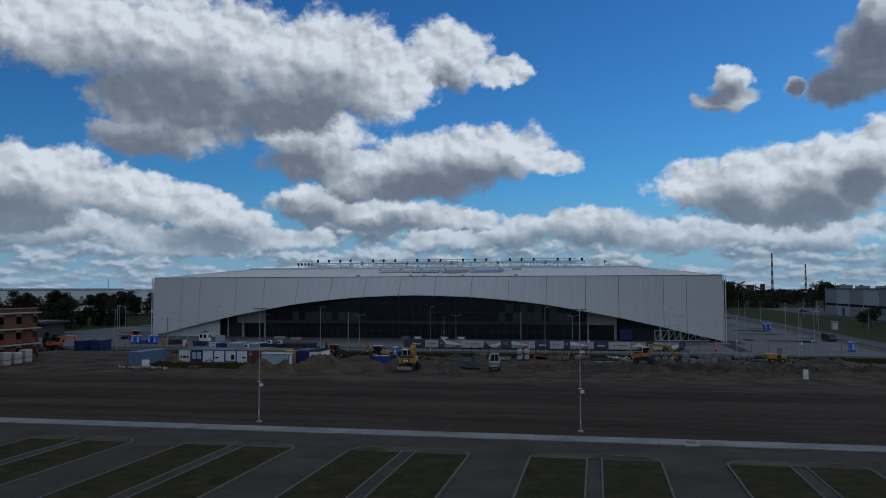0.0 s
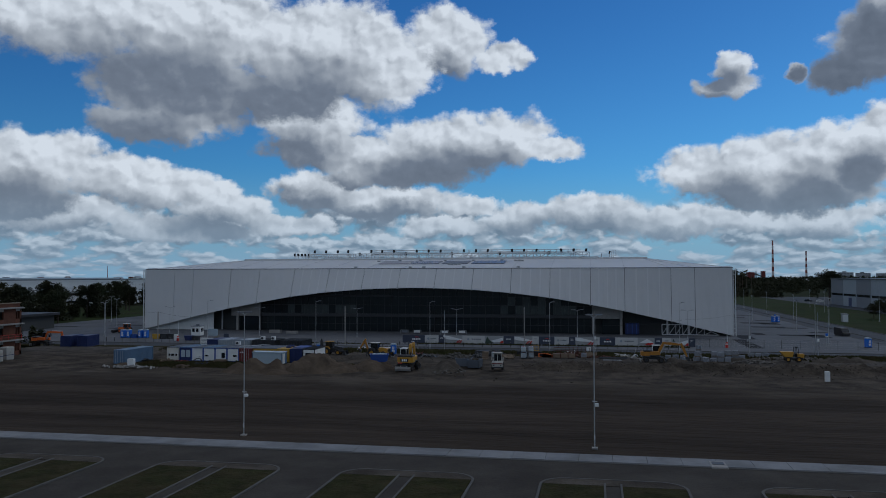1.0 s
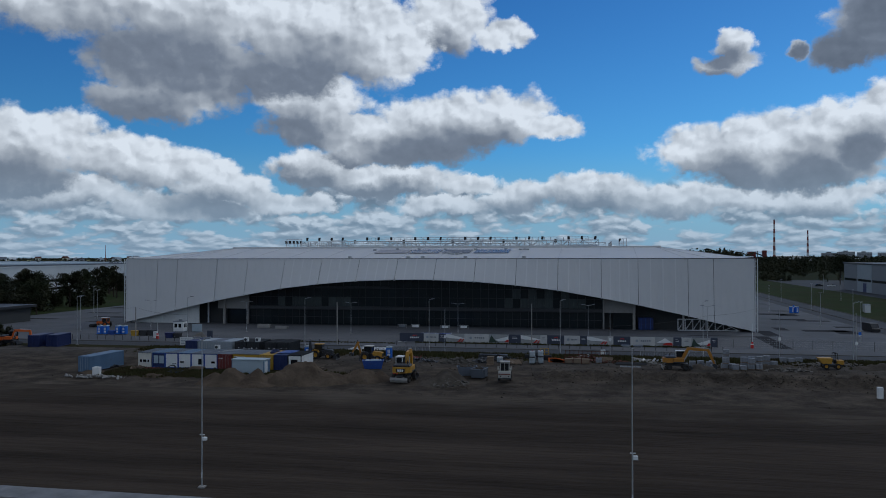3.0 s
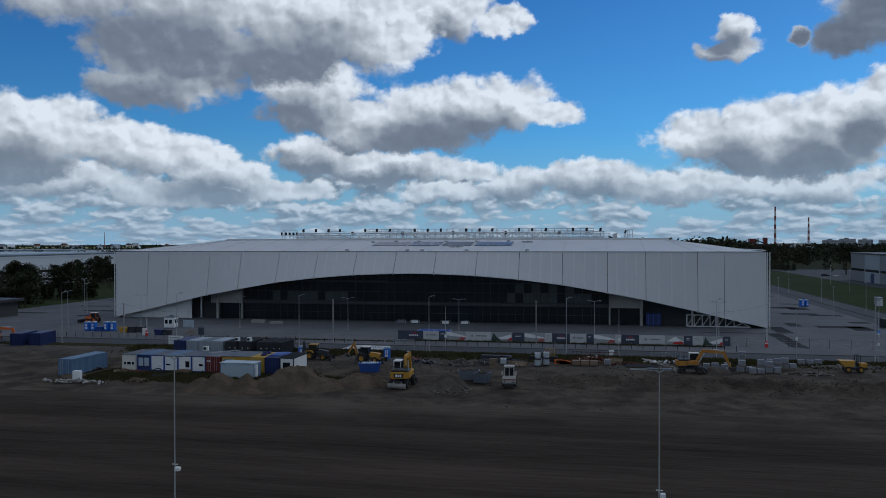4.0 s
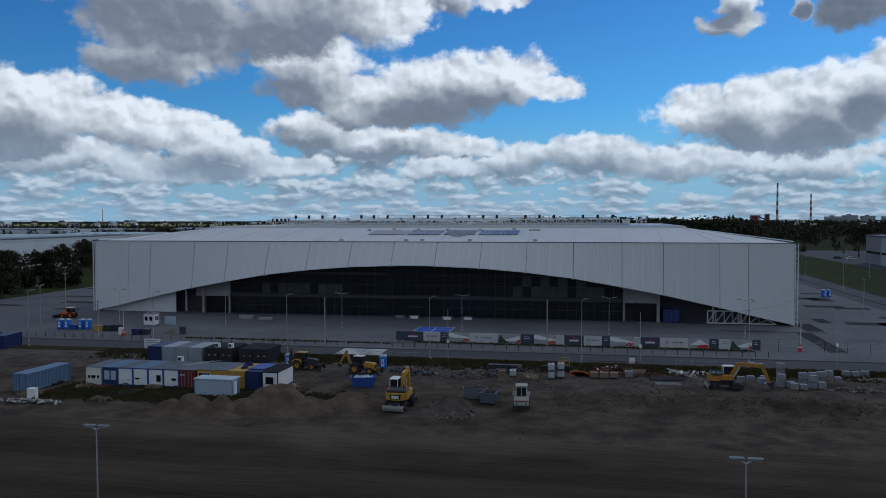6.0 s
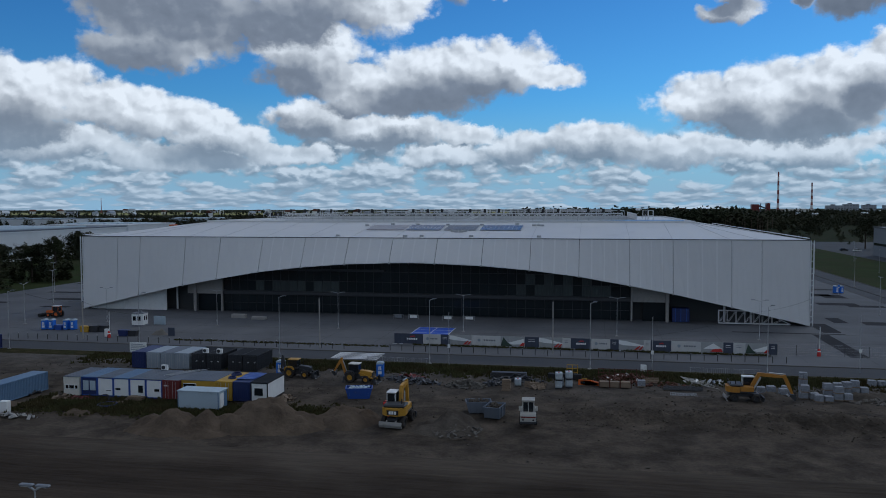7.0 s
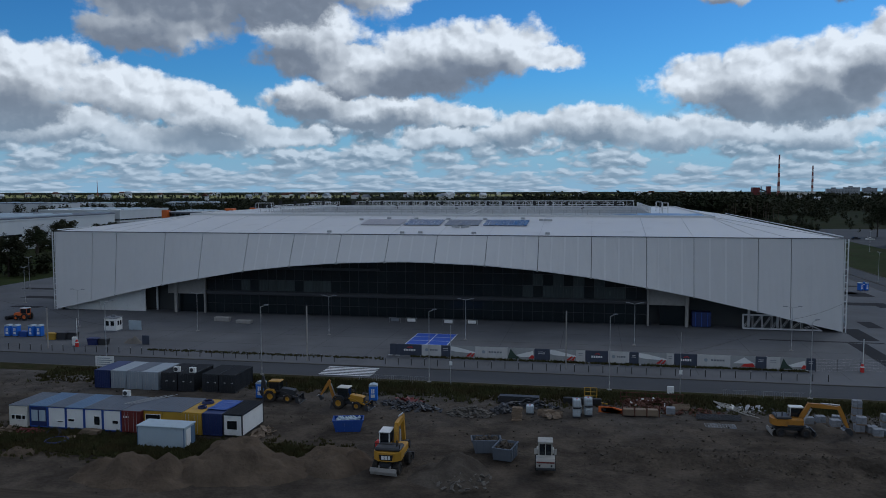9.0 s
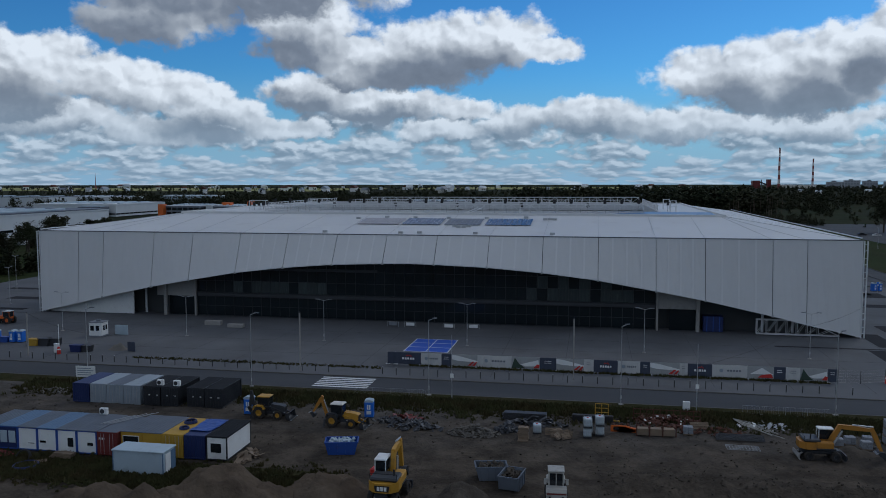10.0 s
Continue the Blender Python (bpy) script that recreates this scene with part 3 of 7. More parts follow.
# the grassed islands of the car park
def rounded(x0, y0, x1, y1, r, n=6):
    pts = []
    for cx, cy, a0 in ((x1 - r, y1 - r, 0), (x0 + r, y1 - r, 90)):
        for k in range(n + 1):
            a = radians(a0 + 90 * k / n)
            pts.append((cx + r * math.cos(a), cy + r * math.sin(a)))
    return pts + [(x0, y0), (x1, y0)]


for k in range(-4, 6):
    cx = 52.35 + 16.75 * k
    if not -60 < cx < 140:
        continue
    island = thing("parking_island", pose(cx, 0, 0), "kerbed grass island with a gutter down its middle", "island", "islands of the car park")
    outer, inner = rounded(-5.75, -232, 5.75, -162.6, 2.2), rounded(-5.55, -231.8, 5.55, -162.8, 2.05)
    n = len(outer)
    ring = Geo()
    ring.v = [(x, y, -0.1) for x, y in outer] + [(x, y, 0.11) for x, y in outer] + [(x, y, 0.11) for x, y in inner] + [(x, y, -0.1) for x, y in inner]
    ring.f = [(a * n + i, a * n + (i + 1) % n, ((a + 1) % 4) * n + (i + 1) % n, ((a + 1) % 4) * n + i) for a in range(4) for i in range(n)]
    part("kerb_ring", ring, "kerb", island)
    part("soil_head", Geo().prism([(x, y) for x, y in rounded(-5.5, -164.6, 5.5, -162.85, 1.7)], 2, -0.1, 0.085), "gravel", island, "bare soil at the island's head")
    for s in (-1, 1):
        a, b = sorted((s * 0.72, s * 5.5))
        part("turf", Geo().box(a, -231.7, -0.1, b, -164.6, 0.075 if s > 0 else 0.08), "grass", island)
        a, b = sorted((s * 0.55, s * 0.72))
        part("gutter_kerb", Geo().cbox(a, -231.7, -0.1, b, -164.0, 0.14, 0.03), "kerb", island)
    part("gutter", Geo().box(-0.55, -231.7, -0.1, 0.55, -164.0, 0.03), "old_asphalt", island)
manhole = thing("drain_inlet", pose(61.5, -155.3, 0.0), "concrete drain inlet with an iron grate in the path", "drain")
part("frame", Geo().cbox(-0.7, -1.5, -0.1, 0.7, 0.9, 0.13, 0.04), "concrete", manhole)
part("grate", Geo().cbox(-0.5, -0.6, 0.1, 0.5, 0.5, 0.16, 0.02), "dark_steel", manhole)

# ---- the stadium ----
SEAMS = [-87.6, -77.7, -71.4, -58.9, -49.5, -38.3, -27.3, -16.3, -5.4, 5.4, 16.3, 27.3, 38.3, 49.5, 58.9, 71.4, 77.7, 87.6]
TOP = 18.65
ARCH_X = [0, 5.4, 16.3, 27.3, 38.3, 49.5, 58.9, 71.4, 77.7, 87.6]
ARCH_Z = [13.25, 13.15, 12.75, 11.85, 10.55, 8.6, 6.85, 4.1, 2.55, 0.35]
ARCH_Y = [-4.2, -4.2, -4.2, -3.85, -3.5, -2.9, -2.2, -1.5, -1.2, -0.5]


def arch(x):
    """Where the front's lower edge hangs: how far out, and how high."""
    return float(np.interp(abs(x), ARCH_X, ARCH_Y)), float(np.interp(abs(x), ARCH_X, ARCH_Z))


def skin(x0, x1, out0, out1, n=5, lift=0.0):
    """A strip of the leaning front between two places along it."""
    g = Geo()
    for k in range(n + 1):
        x = x0 + (x1 - x0) * k / n
        y, z = arch(x)
        g.v += [(x, -out1, TOP), (x, y - out1, z + lift), (x, -out0, TOP), (x, y - out0, z + lift)]
    for k in range(n):
        a, b = 4 * k, 4 * k + 4
        g.f += [(a, a + 1, b + 1, b), (a + 2, b + 2, b + 3, a + 3), (a, b, b + 2, a + 2), (a + 1, a + 3, b + 3, b + 1)]
    g.f += [(0, 2, 3, 1), (4 * n, 4 * n + 1, 4 * n + 3, 4 * n + 2)]
    return g


stadium = thing("stadium", pose(0, 0, 0), "long white panelled football stadium with an arched dark glass front", "stadium")
for a, b in zip(SEAMS, SEAMS[1:]):
    panel = part("front_panel", skin(a + 0.06, b - 0.06, 0.0, 0.30), "facade", stadium)
    ribs = 3 if -46 < a and b < 72 else 0
    for k in range(1, ribs + 1):
        x = a + (b - a) * k / (ribs + 1)
        part("rib", skin(x - 0.17, x + 0.17, 0.30, 0.335, 1), "facade_rib", panel)
part("front_backing", skin(-87.5, 87.5, -0.10, -0.02, 40), "seam", stadium, "dark backing behind the panel joints")
lip = Geo()
for k in range(80):
    xa, xb = -87.6 + 175.2 * k / 80, -87.6 + 175.2 * (k + 1) / 80
    (ya, za), (yb, zb) = arch(xa), arch(xb)
    lip.beam((xa, ya - 0.15, za - 0.05), (xb, yb - 0.15, zb - 0.05), 0.45, 0.22)
part("lower_edge", lip, "steel", stadium, "pale folded metal lip")
part("upper_edge", Geo().cbox(-87.7, -0.40, TOP, 87.7, 0.25, TOP + 0.16, 0.04), "seam", stadium, "dark coping line")
for x in SEAMS[2:-2]:
    y, z = arch(x)
    part("edge_bracket", Geo().cbox(x - 0.18, y - 0.5, z - 0.35, x + 0.18, y + 0.1, z + 0.1, 0.03), "galv", stadium)

# side and rear walls, with the ladder frames at the front corners
DEPTH = 148.0
for s in (-1, 1):
    a, b = sorted((s * 87.2, s * 87.6))
    part("side_wall", Geo().box(a, 0.35, 0.0, b, DEPTH, TOP), "facade", stadium)
    for x in (s * 87.75, s * 88.35):
        part("corner_post", Geo().cbox(x - 0.1, -0.45, 0.0, x + 0.1, -0.2, TOP, 0.02), "steel", stadium)
    for k in range(14):
        z = 0.8 + k * 1.32
        part("rung", Geo().beam((s * 87.75, -0.32, z), (s * 88.35, -0.32, z + (0.0 if k % 2 else 0.25)), 0.1), "steel", stadium)
part("rear_wall", Geo().box(-87.6, DEPTH, 0.0, 87.6, DEPTH + 0.4, TOP), "facade", stadium)

# the roof: four slopes up to a ring, which is open over the pitch
RX, RY0, RY1, RZ = 66.5, 26.0, DEPTH - 26.0, 21.85
roof = Geo()
o = [(-87.6, 0.1, TOP), (87.6, 0.1, TOP), (87.6, DEPTH, TOP), (-87.6, DEPTH, TOP)]
m_ = [(-RX, RY0, RZ), (RX, RY0, RZ), (RX, RY1, RZ), (-RX, RY1, RZ)]
h = [(-53, 40, RZ + 0.5), (53, 40, RZ + 0.5), (53, RY1 - 14, RZ + 0.5), (-53, RY1 - 14, RZ + 0.5)]
lowh = [(x, y, z - 2.2) for x, y, z in h]
roof.v = o + m_ + h + lowh + [(x, y, z - 0.5) for x, y, z in o]
for i in range(4):
    j = (i + 1) % 4
    roof.f += [(i, j, 4 + j, 4 + i), (4 + i, 4 + j, 8 + j, 8 + i), (8 + i, 8 + j, 12 + j, 12 + i), (i, 16 + i, 16 + j, j), (12 + i, 12 + j, 16 + j, 16 + i)]
part("roof", roof, "roofing", stadium, "light grey roofing membrane")
for x in (-RX, RX):
    part("roof_upstand", Geo().beam((x, RY0, RZ + 0.2), (x, RY1, RZ + 0.2), 0.5, 0.5), "facade", stadium)
for y in (RY0, RY1):
    part("roof_upstand", Geo().beam((-RX, y, RZ + 0.2), (RX, y, RZ + 0.2), 0.5, 0.5), "facade", stadium)
for x in SEAMS[1:-1]:
    xe = math.copysign(min(abs(x), 62.0 + 0.05 * abs(x)), x)
    part("roof_joint", Geo().beam((x, 0.3, TOP + 0.05), (xe, RY0 - 0.3, RZ - 0.0), 0.07, 0.05), "roof_joint", stadium)
for s in (-1, 1):
    part("roof_hip", Geo().beam((s * 87.5, 0.3, TOP + 0.06), (s * RX, RY0, RZ + 0.04), 0.16, 0.08), "roof_joint", stadium)
    for k in range(7):
        y = 22 + k * 17
        part("roof_joint", Geo().beam((s * 87.4, y, TOP + 0.04), (s * RX, RY0 + (RY1 - RY0) * (k + 0.5) / 7, RZ), 0.07, 0.05), "roof_joint", stadium)
    part("eave_rail", Geo().tube((s * 87.5, 0.5, TOP + 0.45), (s * 87.5, DEPTH, TOP + 0.45), 0.12, n=6), "steel", stadium)
part("blue_sheet", Geo().add([(38, 28.0, 22.05), (65, 28.0, 22.02), (65, 39, 22.35), (50.5, 39, 22.4)], [(0, 1, 2, 3)]).add([(38, 28.0, 21.9), (65, 28.0, 21.9), (65, 39, 22.1), (50.5, 39, 22.1)], [(3, 2, 1, 0)]), "membrane", stadium, "strip of blue protective sheet")


def on_roof(x, y, lift=0.0):
    return Vector((x, y, TOP + (RZ - TOP) * y / RY0 + lift))


for k, (xa, xb) in enumerate(((-15.6, -5.9), (-5.3, 3.6), (4.5, 12.6), (13.6, 23.8))):
    array = thing("solar_array", pose(0, 0, 0), "field of dark solar panels on the stadium roof", "solar panels", "solar panels on the roof")
    n = 9
    for i in range(n):
        for j in range(3):
            x0, x1 = xa + (xb - xa) * i / n + 0.05, xa + (xb - xa) * (i + 1) / n - 0.05
            y0, y1 = 12.0 + 2.55 * j, 12.0 + 2.55 * (j + 1) - 0.12
            g = Geo()
            p = [on_roof(x0, y0, 0.22), on_roof(x1, y0, 0.22), on_roof(x1, y1, 0.26), on_roof(x0, y1, 0.26)]
            g.add(p + [q - Vector((0, 0, 0.06)) for q in p], [(0, 1, 2, 3), (7, 6, 5, 4), (0, 4, 5, 1), (1, 5, 6, 2), (2, 6, 7, 3), (3, 7, 4, 0)])
            # the first array gets the painted reflection
            part("module", g, ("module_reflection", "pvc", "module_grey", "pvc")[k], array)
    for y in (12.4, 19.0):
        part("rail", Geo().beam(on_roof(xa, y, 0.08), on_roof(xb, y, 0.08), 0.12), "galv", array)
for x, y in ((-17.5, 19.5), (-11, 21.5), (-4, 21), (4, 20.8), (13, 20.8), (22, 22), (26.5, 20), (27.6, 20.1), (28.6, 19.8), (7.2, 10.3), (8.2, 9.4), (9.4, 9.4), (10.3, 10.3), (-20, 2.4), (1, 2.4), (29, 2.4), (-3, 2.0), (13, 2.3)):
    q = on_roof(x, y, 0.0)
    part("roof_vent", Geo().cbox(x - 0.5, y - 0.3, q.z - 0.1, x + 0.5, y + 0.3, q.z + 0.45, 0.05), "galv", stadium)


def lattice(p, q, high, bays, bar=0.12):
    """A girder of two chords with posts and diagonals."""
    p, q = Vector(p), Vector(q)
    g, up = Geo(), Vector((0, 0, high))
    g.beam(p, q, bar * 1.4)
    g.beam(p + up, q + up, bar * 1.4)
    for k in range(bays + 1):
        a = p.lerp(q, k / bays)
        g.beam(a, a + up, bar)
        if k < bays:
            b = p.lerp(q, (k + 1) / bays)
            g.beam(*((a, b + up) if k % 2 else (a + up, b)), bar * 0.7)
    return g


part("front_girder", lattice((-46, 33, 22.3), (49, 33, 22.5), 1.7, 42, 0.18), "steel", stadium)
part("front_girder", lattice((-46, 35, 22.3), (49, 35, 22.5), 1.7, 42, 0.14), "steel", stadium)
part("rear_girder", lattice((-40, RY1 - 12, 22.3), (52, RY1 - 12, 22.5), 1.9, 40, 0.16), "steel", stadium)
part("side_girder", lattice((-52, 42, 22.3), (-52, RY1 - 14, 22.3), 1.6, 26), "steel", stadium)
part("side_girder", lattice((53, 42, 22.3), (53, RY1 - 14, 22.3), 1.6, 26), "steel", stadium)


def railing(x0, y0, x1, y1, z, n, high=1.15):
    g = Geo()
    p, q = Vector((x0, y0, z)), Vector((x1, y1, z))
    for k in range(n + 1):
        a = p.lerp(q, k / n)
        g.tube(a, a + Vector((0, 0, high)), 0.065, n=5)
    for u in (0.5, 1.0):
        g.tube(p + Vector((0, 0, high * u)), q + Vector((0, 0, high * u)), 0.05, n=5)
    return g


part("roof_railing", railing(-46, 31.6, 49, 31.6, 22.2, 32), "galv", stadium)
part("roof_railing", railing(-24, 36.2, 46, 36.2, 24.0, 36, 1.25), "steel", stadium)
part("roof_railing", railing(-24, 38.4, 46, 38.4, 24.0, 36, 1.25), "steel", stadium)
part("walkway", Geo().box(-24, 36.1, 23.86, 46, 38.5, 23.98), "galv", stadium, "grey steel walkway over the girders")
for x, y, w in ((-49, 34, 4.5), (-42, 60, 5), (56.5, 60, 1.6), (57, 46, 1.4)):
    gantry = Geo()
    for dx in (-w / 2, w / 2):
        for dy in (-0.8, 0.8):
            gantry.tube((x + dx, y + dy, 22.1), (x + dx, y + dy, 24.9), 0.07, n=5)
    for z in (23.4, 24.9):
        for dy in (-0.8, 0.8):
            gantry.tube((x - w / 2, y + dy, z), (x + w / 2, y + dy, z), 0.06, n=5)
        for dx in (-w / 2, w / 2):
            gantry.tube((x + dx, y - 0.8, z), (x + dx, y + 0.8, z), 0.06, n=5)
    part("access_gantry", gantry, "steel", stadium)
stair = Geo()
stair.beam((6.6, 27.2, 22.2), (9.2, 31.8, 23.4), 0.18).beam((7.8, 27.2, 22.2), (10.4, 31.8, 23.4), 0.18)
for k in range(7):
    stair.beam((6.6 + k * 0.4, 27.2 + k * 0.72, 22.2 + k * 0.19), (7.8 + k * 0.4, 27.2 + k * 0.72, 22.2 + k * 0.19), 0.14, 0.05)
part("roof_stair", stair, "steel", stadium)

# floodlights along the inner edge of the roof
flood = thing("floodlight", pose(-44.5, 34, 22.4), "black stadium floodlight on a short steel mast", "floodlight", "floodlights on the roof edge")
part("mast", Geo().tube((0, 0, 0), (0, 0, 2.35), 0.07, n=6), "galv", flood)
part("bracket", Geo().beam((-0.35, 0, 2.1), (0.35, 0, 2.1), 0.12), "galv", flood)
part("lamp_head", Geo().cbox(-0.36, -0.16, -0.5, 0.36, 0.16, 0.5, 0.08, pose(0, 0.05, 2.5, -18)), "black", flood)
part("lens", Geo().cbox(-0.3, 0.15, -0.42, 0.3, 0.19, 0.42, 0.03, pose(0, 0.05, 2.5, -18)), "glass", flood)
for k in range(1, 24):
    dz = 0.0 if k % 4 else -0.9
    copy_thing(flood, pose(-44.5 + k * 4.02, 34 + (k % 3) * 0.4, 22.4 + dz, 0, 0, (k * 37) % 50 - 25))
for k in range(5):
    copy_thing(flood, pose(-52.5 + k * 0.9, 36 + k, 21.4, 0, 0, 40))
copy_thing(flood, pose(55.5, 44, 21.8, 0, 0, -70))

# the glass front under the arch
GY = 1.5
columns = 46
wide_ = 99.6 / columns
panes = {}
for i in range(columns):
    x = -49.8 + i * wide_
    for row, (z0, z1) in enumerate(((0.15, 2.3), (2.3, 4.35), (5.35, 7.9), (7.9, 10.4), (10.4, 13.6))):
        top_here = arch(x + wide_ / 2)[1] + 1.0
        if z0 > top_here:
            continue
        if row not in panes:
            panes[row] = Geo().box(0.06, -0.03, z0 + 0.05, wide_ - 0.06, 0.03, z1 - 0.05).mesh("pane")
        # panes whose reflection is put into the colour
        pale = row == 2 and (-42 < x < -20 or 22 < x < 44) and i % 5 != 0 or row == 3 and 24 < x < 40 and i % 2
        if pale:
            key = (row, "pale")
            if key not in panes:
                panes[key] = Geo().box(0.06, -0.03, z0 + 0.05, wide_ - 0.06, 0.03, z1 - 0.05).mesh("pane")
            part("pane", panes[key], "glazing_reflection", stadium, at=pose(x, GY, 0))
            continue
        part("pane", panes[row], "glazing", stadium, at=pose(x, GY, 0, 0, 0.25 * math.sin(i * 5.3 + row), 0.35 * math.sin(i * 3.1 + row * 1.7)))
for i in range(columns + 1):
    x = -49.8 + i * wide_
    part("mullion", Geo().box(x - 0.05, GY - 0.10, 0.0, x + 0.05, GY + 0.08, arch(x)[1] + 1.5), "mullion", stadium)
for z in (0.08, 2.3, 4.4, 5.3, 7.9, 10.4):
    part("transom", Geo().box(-49.8, GY - 0.08, z - 0.05, 49.8, GY + 0.075, z + 0.05), "mullion", stadium)
part("storey_band", Geo().cbox(-50, GY - 0.55, 4.45, 50, GY + 0.1, 5.25, 0.05), "dark_steel", stadium, "dark canopy band between the storeys")
part("storey_band", Geo().cbox(-50, GY - 0.3, 10.35, -8, GY + 0.1, 11.0, 0.05), "dark_steel", stadium)
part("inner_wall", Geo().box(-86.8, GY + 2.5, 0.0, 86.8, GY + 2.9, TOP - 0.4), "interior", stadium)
for x0, x1 in ((-59.4, -50.2), (50.2, 58.4)):
    part("lintel_wall", Geo().box(x0, GY - 0.5, 4.4, x1, GY + 2.4, 8.4), "concrete", stadium, "bare grey lintel wall")
    part("door_leaf", Geo().box(x0 + 2.4, GY + 0.6, 0.0, x1 - 0.3, GY + 0.8, 4.3), "glazing", stadium, "dark glazed doors")
for x, y, w in ((-57.2, 0.7, 0.7), (57.9, 0.6, 0.7), (-50.0, 0.9, 0.4), (50.1, 0.9, 0.4)):
    part("pier", Geo().cbox(x - w / 2, y - 0.3, 0.0, x + w / 2, y + 0.3, 8.0, 0.05), "concrete", stadium, "pale concrete pier")
for x in (-63.5, 70.6, 76.3):
    part("column", Geo().tube((x, 3.2, 0), (x, 3.2, 6.5), 0.25, n=12), "steel", stadium, "white round steel column")
part("pilaster", Geo().cbox(-77.4, 0.55, 0.0, -76.9, 0.85, 2.2, 0.03), "white", stadium)
part("end_wall", Geo().add([(-86.5, 0.8, 0), (-65.2, 0.8, 0), (-65.2, 0.8, 5.6), (-86.5, 0.8, 0.9), (-86.5, 1.1, 0), (-65.2, 1.1, 0), (-65.2, 1.1, 5.6), (-86.5, 1.1, 0.9)], [(0, 1, 2, 3), (7, 6, 5, 4), (0, 4, 5, 1), (1, 5, 6, 2), (2, 6, 7, 3), (3, 7, 4, 0)]), "white", stadium, "white rendered end wall")

# a steel truss set down under the front
truss = thing("steel_truss", pose(68.9, -0.6, 0.15), "white painted steel truss lying on the forecourt", "truss")
g = Geo()
chord = [(0, 2.9), (1.0, 2.9), (9.0, 2.9), (15.0, 0.1)]
for y in (0.0, 1.0):
    g.beam((0, y, 0.1), (15.0, y, 0.1), 0.14).beam((0, y, 2.9), (9.2, y, 2.9), 0.14).beam((9.2, y, 2.9), (15.0, y, 0.1), 0.14).beam((0, y, 0.1), (0, y, 2.9), 0.14)
    for k in range(5):
        x = k * 1.84
        g.beam((x, y, 0.1), (x + 1.84, y, 2.9), 0.075).beam((x + 1.84, y, 0.1), (x + 1.84, y, 2.9), 0.075)
    g.beam((9.2, y, 0.1), (11.2, y, 1.9), 0.075).beam((11.2, y, 0.1), (11.2, y, 1.95), 0.075).beam((11.2, y, 0.1), (13.1, y, 1.0), 0.075)
part("girder", g, "steel", truss)
cross = Geo()
for x, z in ((0, 2.9), (3.7, 2.9), (7.4, 2.9), (9.2, 2.9), (0, 0.1), (7.4, 0.1), (15, 0.1)):
    cross.beam((x, 0, z), (x, 1.0, z), 0.12)
part("cross_bar", cross, "steel", truss)

# ---- containers and site cabins ----
YARD = 0.21
W20, L20, H20 = 2.44, 6.06, 2.59


def zigzag(a, b, out, pitch=0.28, deep=0.045):
    """Points of a corrugated sheet seen from above."""
    a, b, out = Vector(a), Vector(b), Vector(out)
    n = max(2, int((b - a).length / pitch))
    pts = []
    for k in range(n):
        for u, d in ((0.0, 0), (0.30, 0), (0.50, 1), (0.80, 1)):
            p = a.lerp(b, (k + u) / n) - out * deep * d
            pts.append((p.x, p.y))
    return pts


def corrugated(l=L20, w=W20):
    return (zigzag((0.06, 0.06), (w - 0.06, 0.06), (0, -1)) + zigzag((w - 0.06, 0.06), (w - 0.06, l - 0.06), (1, 0))
            + zigzag((w - 0.06, l - 0.06), (0.06, l - 0.06), (0, 1)) + zigzag((0.06, l - 0.06), (0.06, 0.06), (-1, 0)))


def frame_of(g, l=L20, w=W20, h=H20, b=0.14):
    for x in (0, w - b):
        for y in (0, l - b):
            g.cbox(x, y, 0, x + b, y + b, h, 0.015)
    for z in (0.0, h - b):
        for y in (0, l - b):
            g.cbox(b, y, z, w - b, y + b, z + b, 0.015)
        for x in (0, w - b):
            g.cbox(x, b, z, x + b, l - b, z + b, 0.015)
    return g


def container(m, colour, label, roof=None, doors=True, l=L20):
    ob = thing("shipping_container", m, label, "container", "steel containers on the yard")
    part("wall", Geo().prism(corrugated(l), 2, 0.1, H20 - 0.08), colour, ob)
    part("frame", frame_of(Geo(), l), colour, ob)
    part("roof", Geo().cbox(0.05, 0.05, H20 - 0.07, W20 - 0.05, l - 0.05, H20 + 0.02, 0.02), roof or colour, ob)
    if doors:
        for x in (0.15, W20 / 2 + 0.02):
            d = part("door", Geo().cbox(x, -0.03, 0.16, x + W20 / 2 - 0.17, 0.035, H20 - 0.16, 0.02), colour, ob)
            bars = Geo()
            for dx in (0.32, 0.72):
                bars.tube((x + dx, -0.06, 0.15), (x + dx, -0.06, H20 - 0.15), 0.022, n=5)
            part("lock_bar", bars, colour if colour == "box_black" else "galv", d)
            if colour == "box_black":
                part("plate", Geo().box(x + 0.62, -0.05, 1.35, x + 0.86, -0.035, 1.5), "white", d)
    return ob


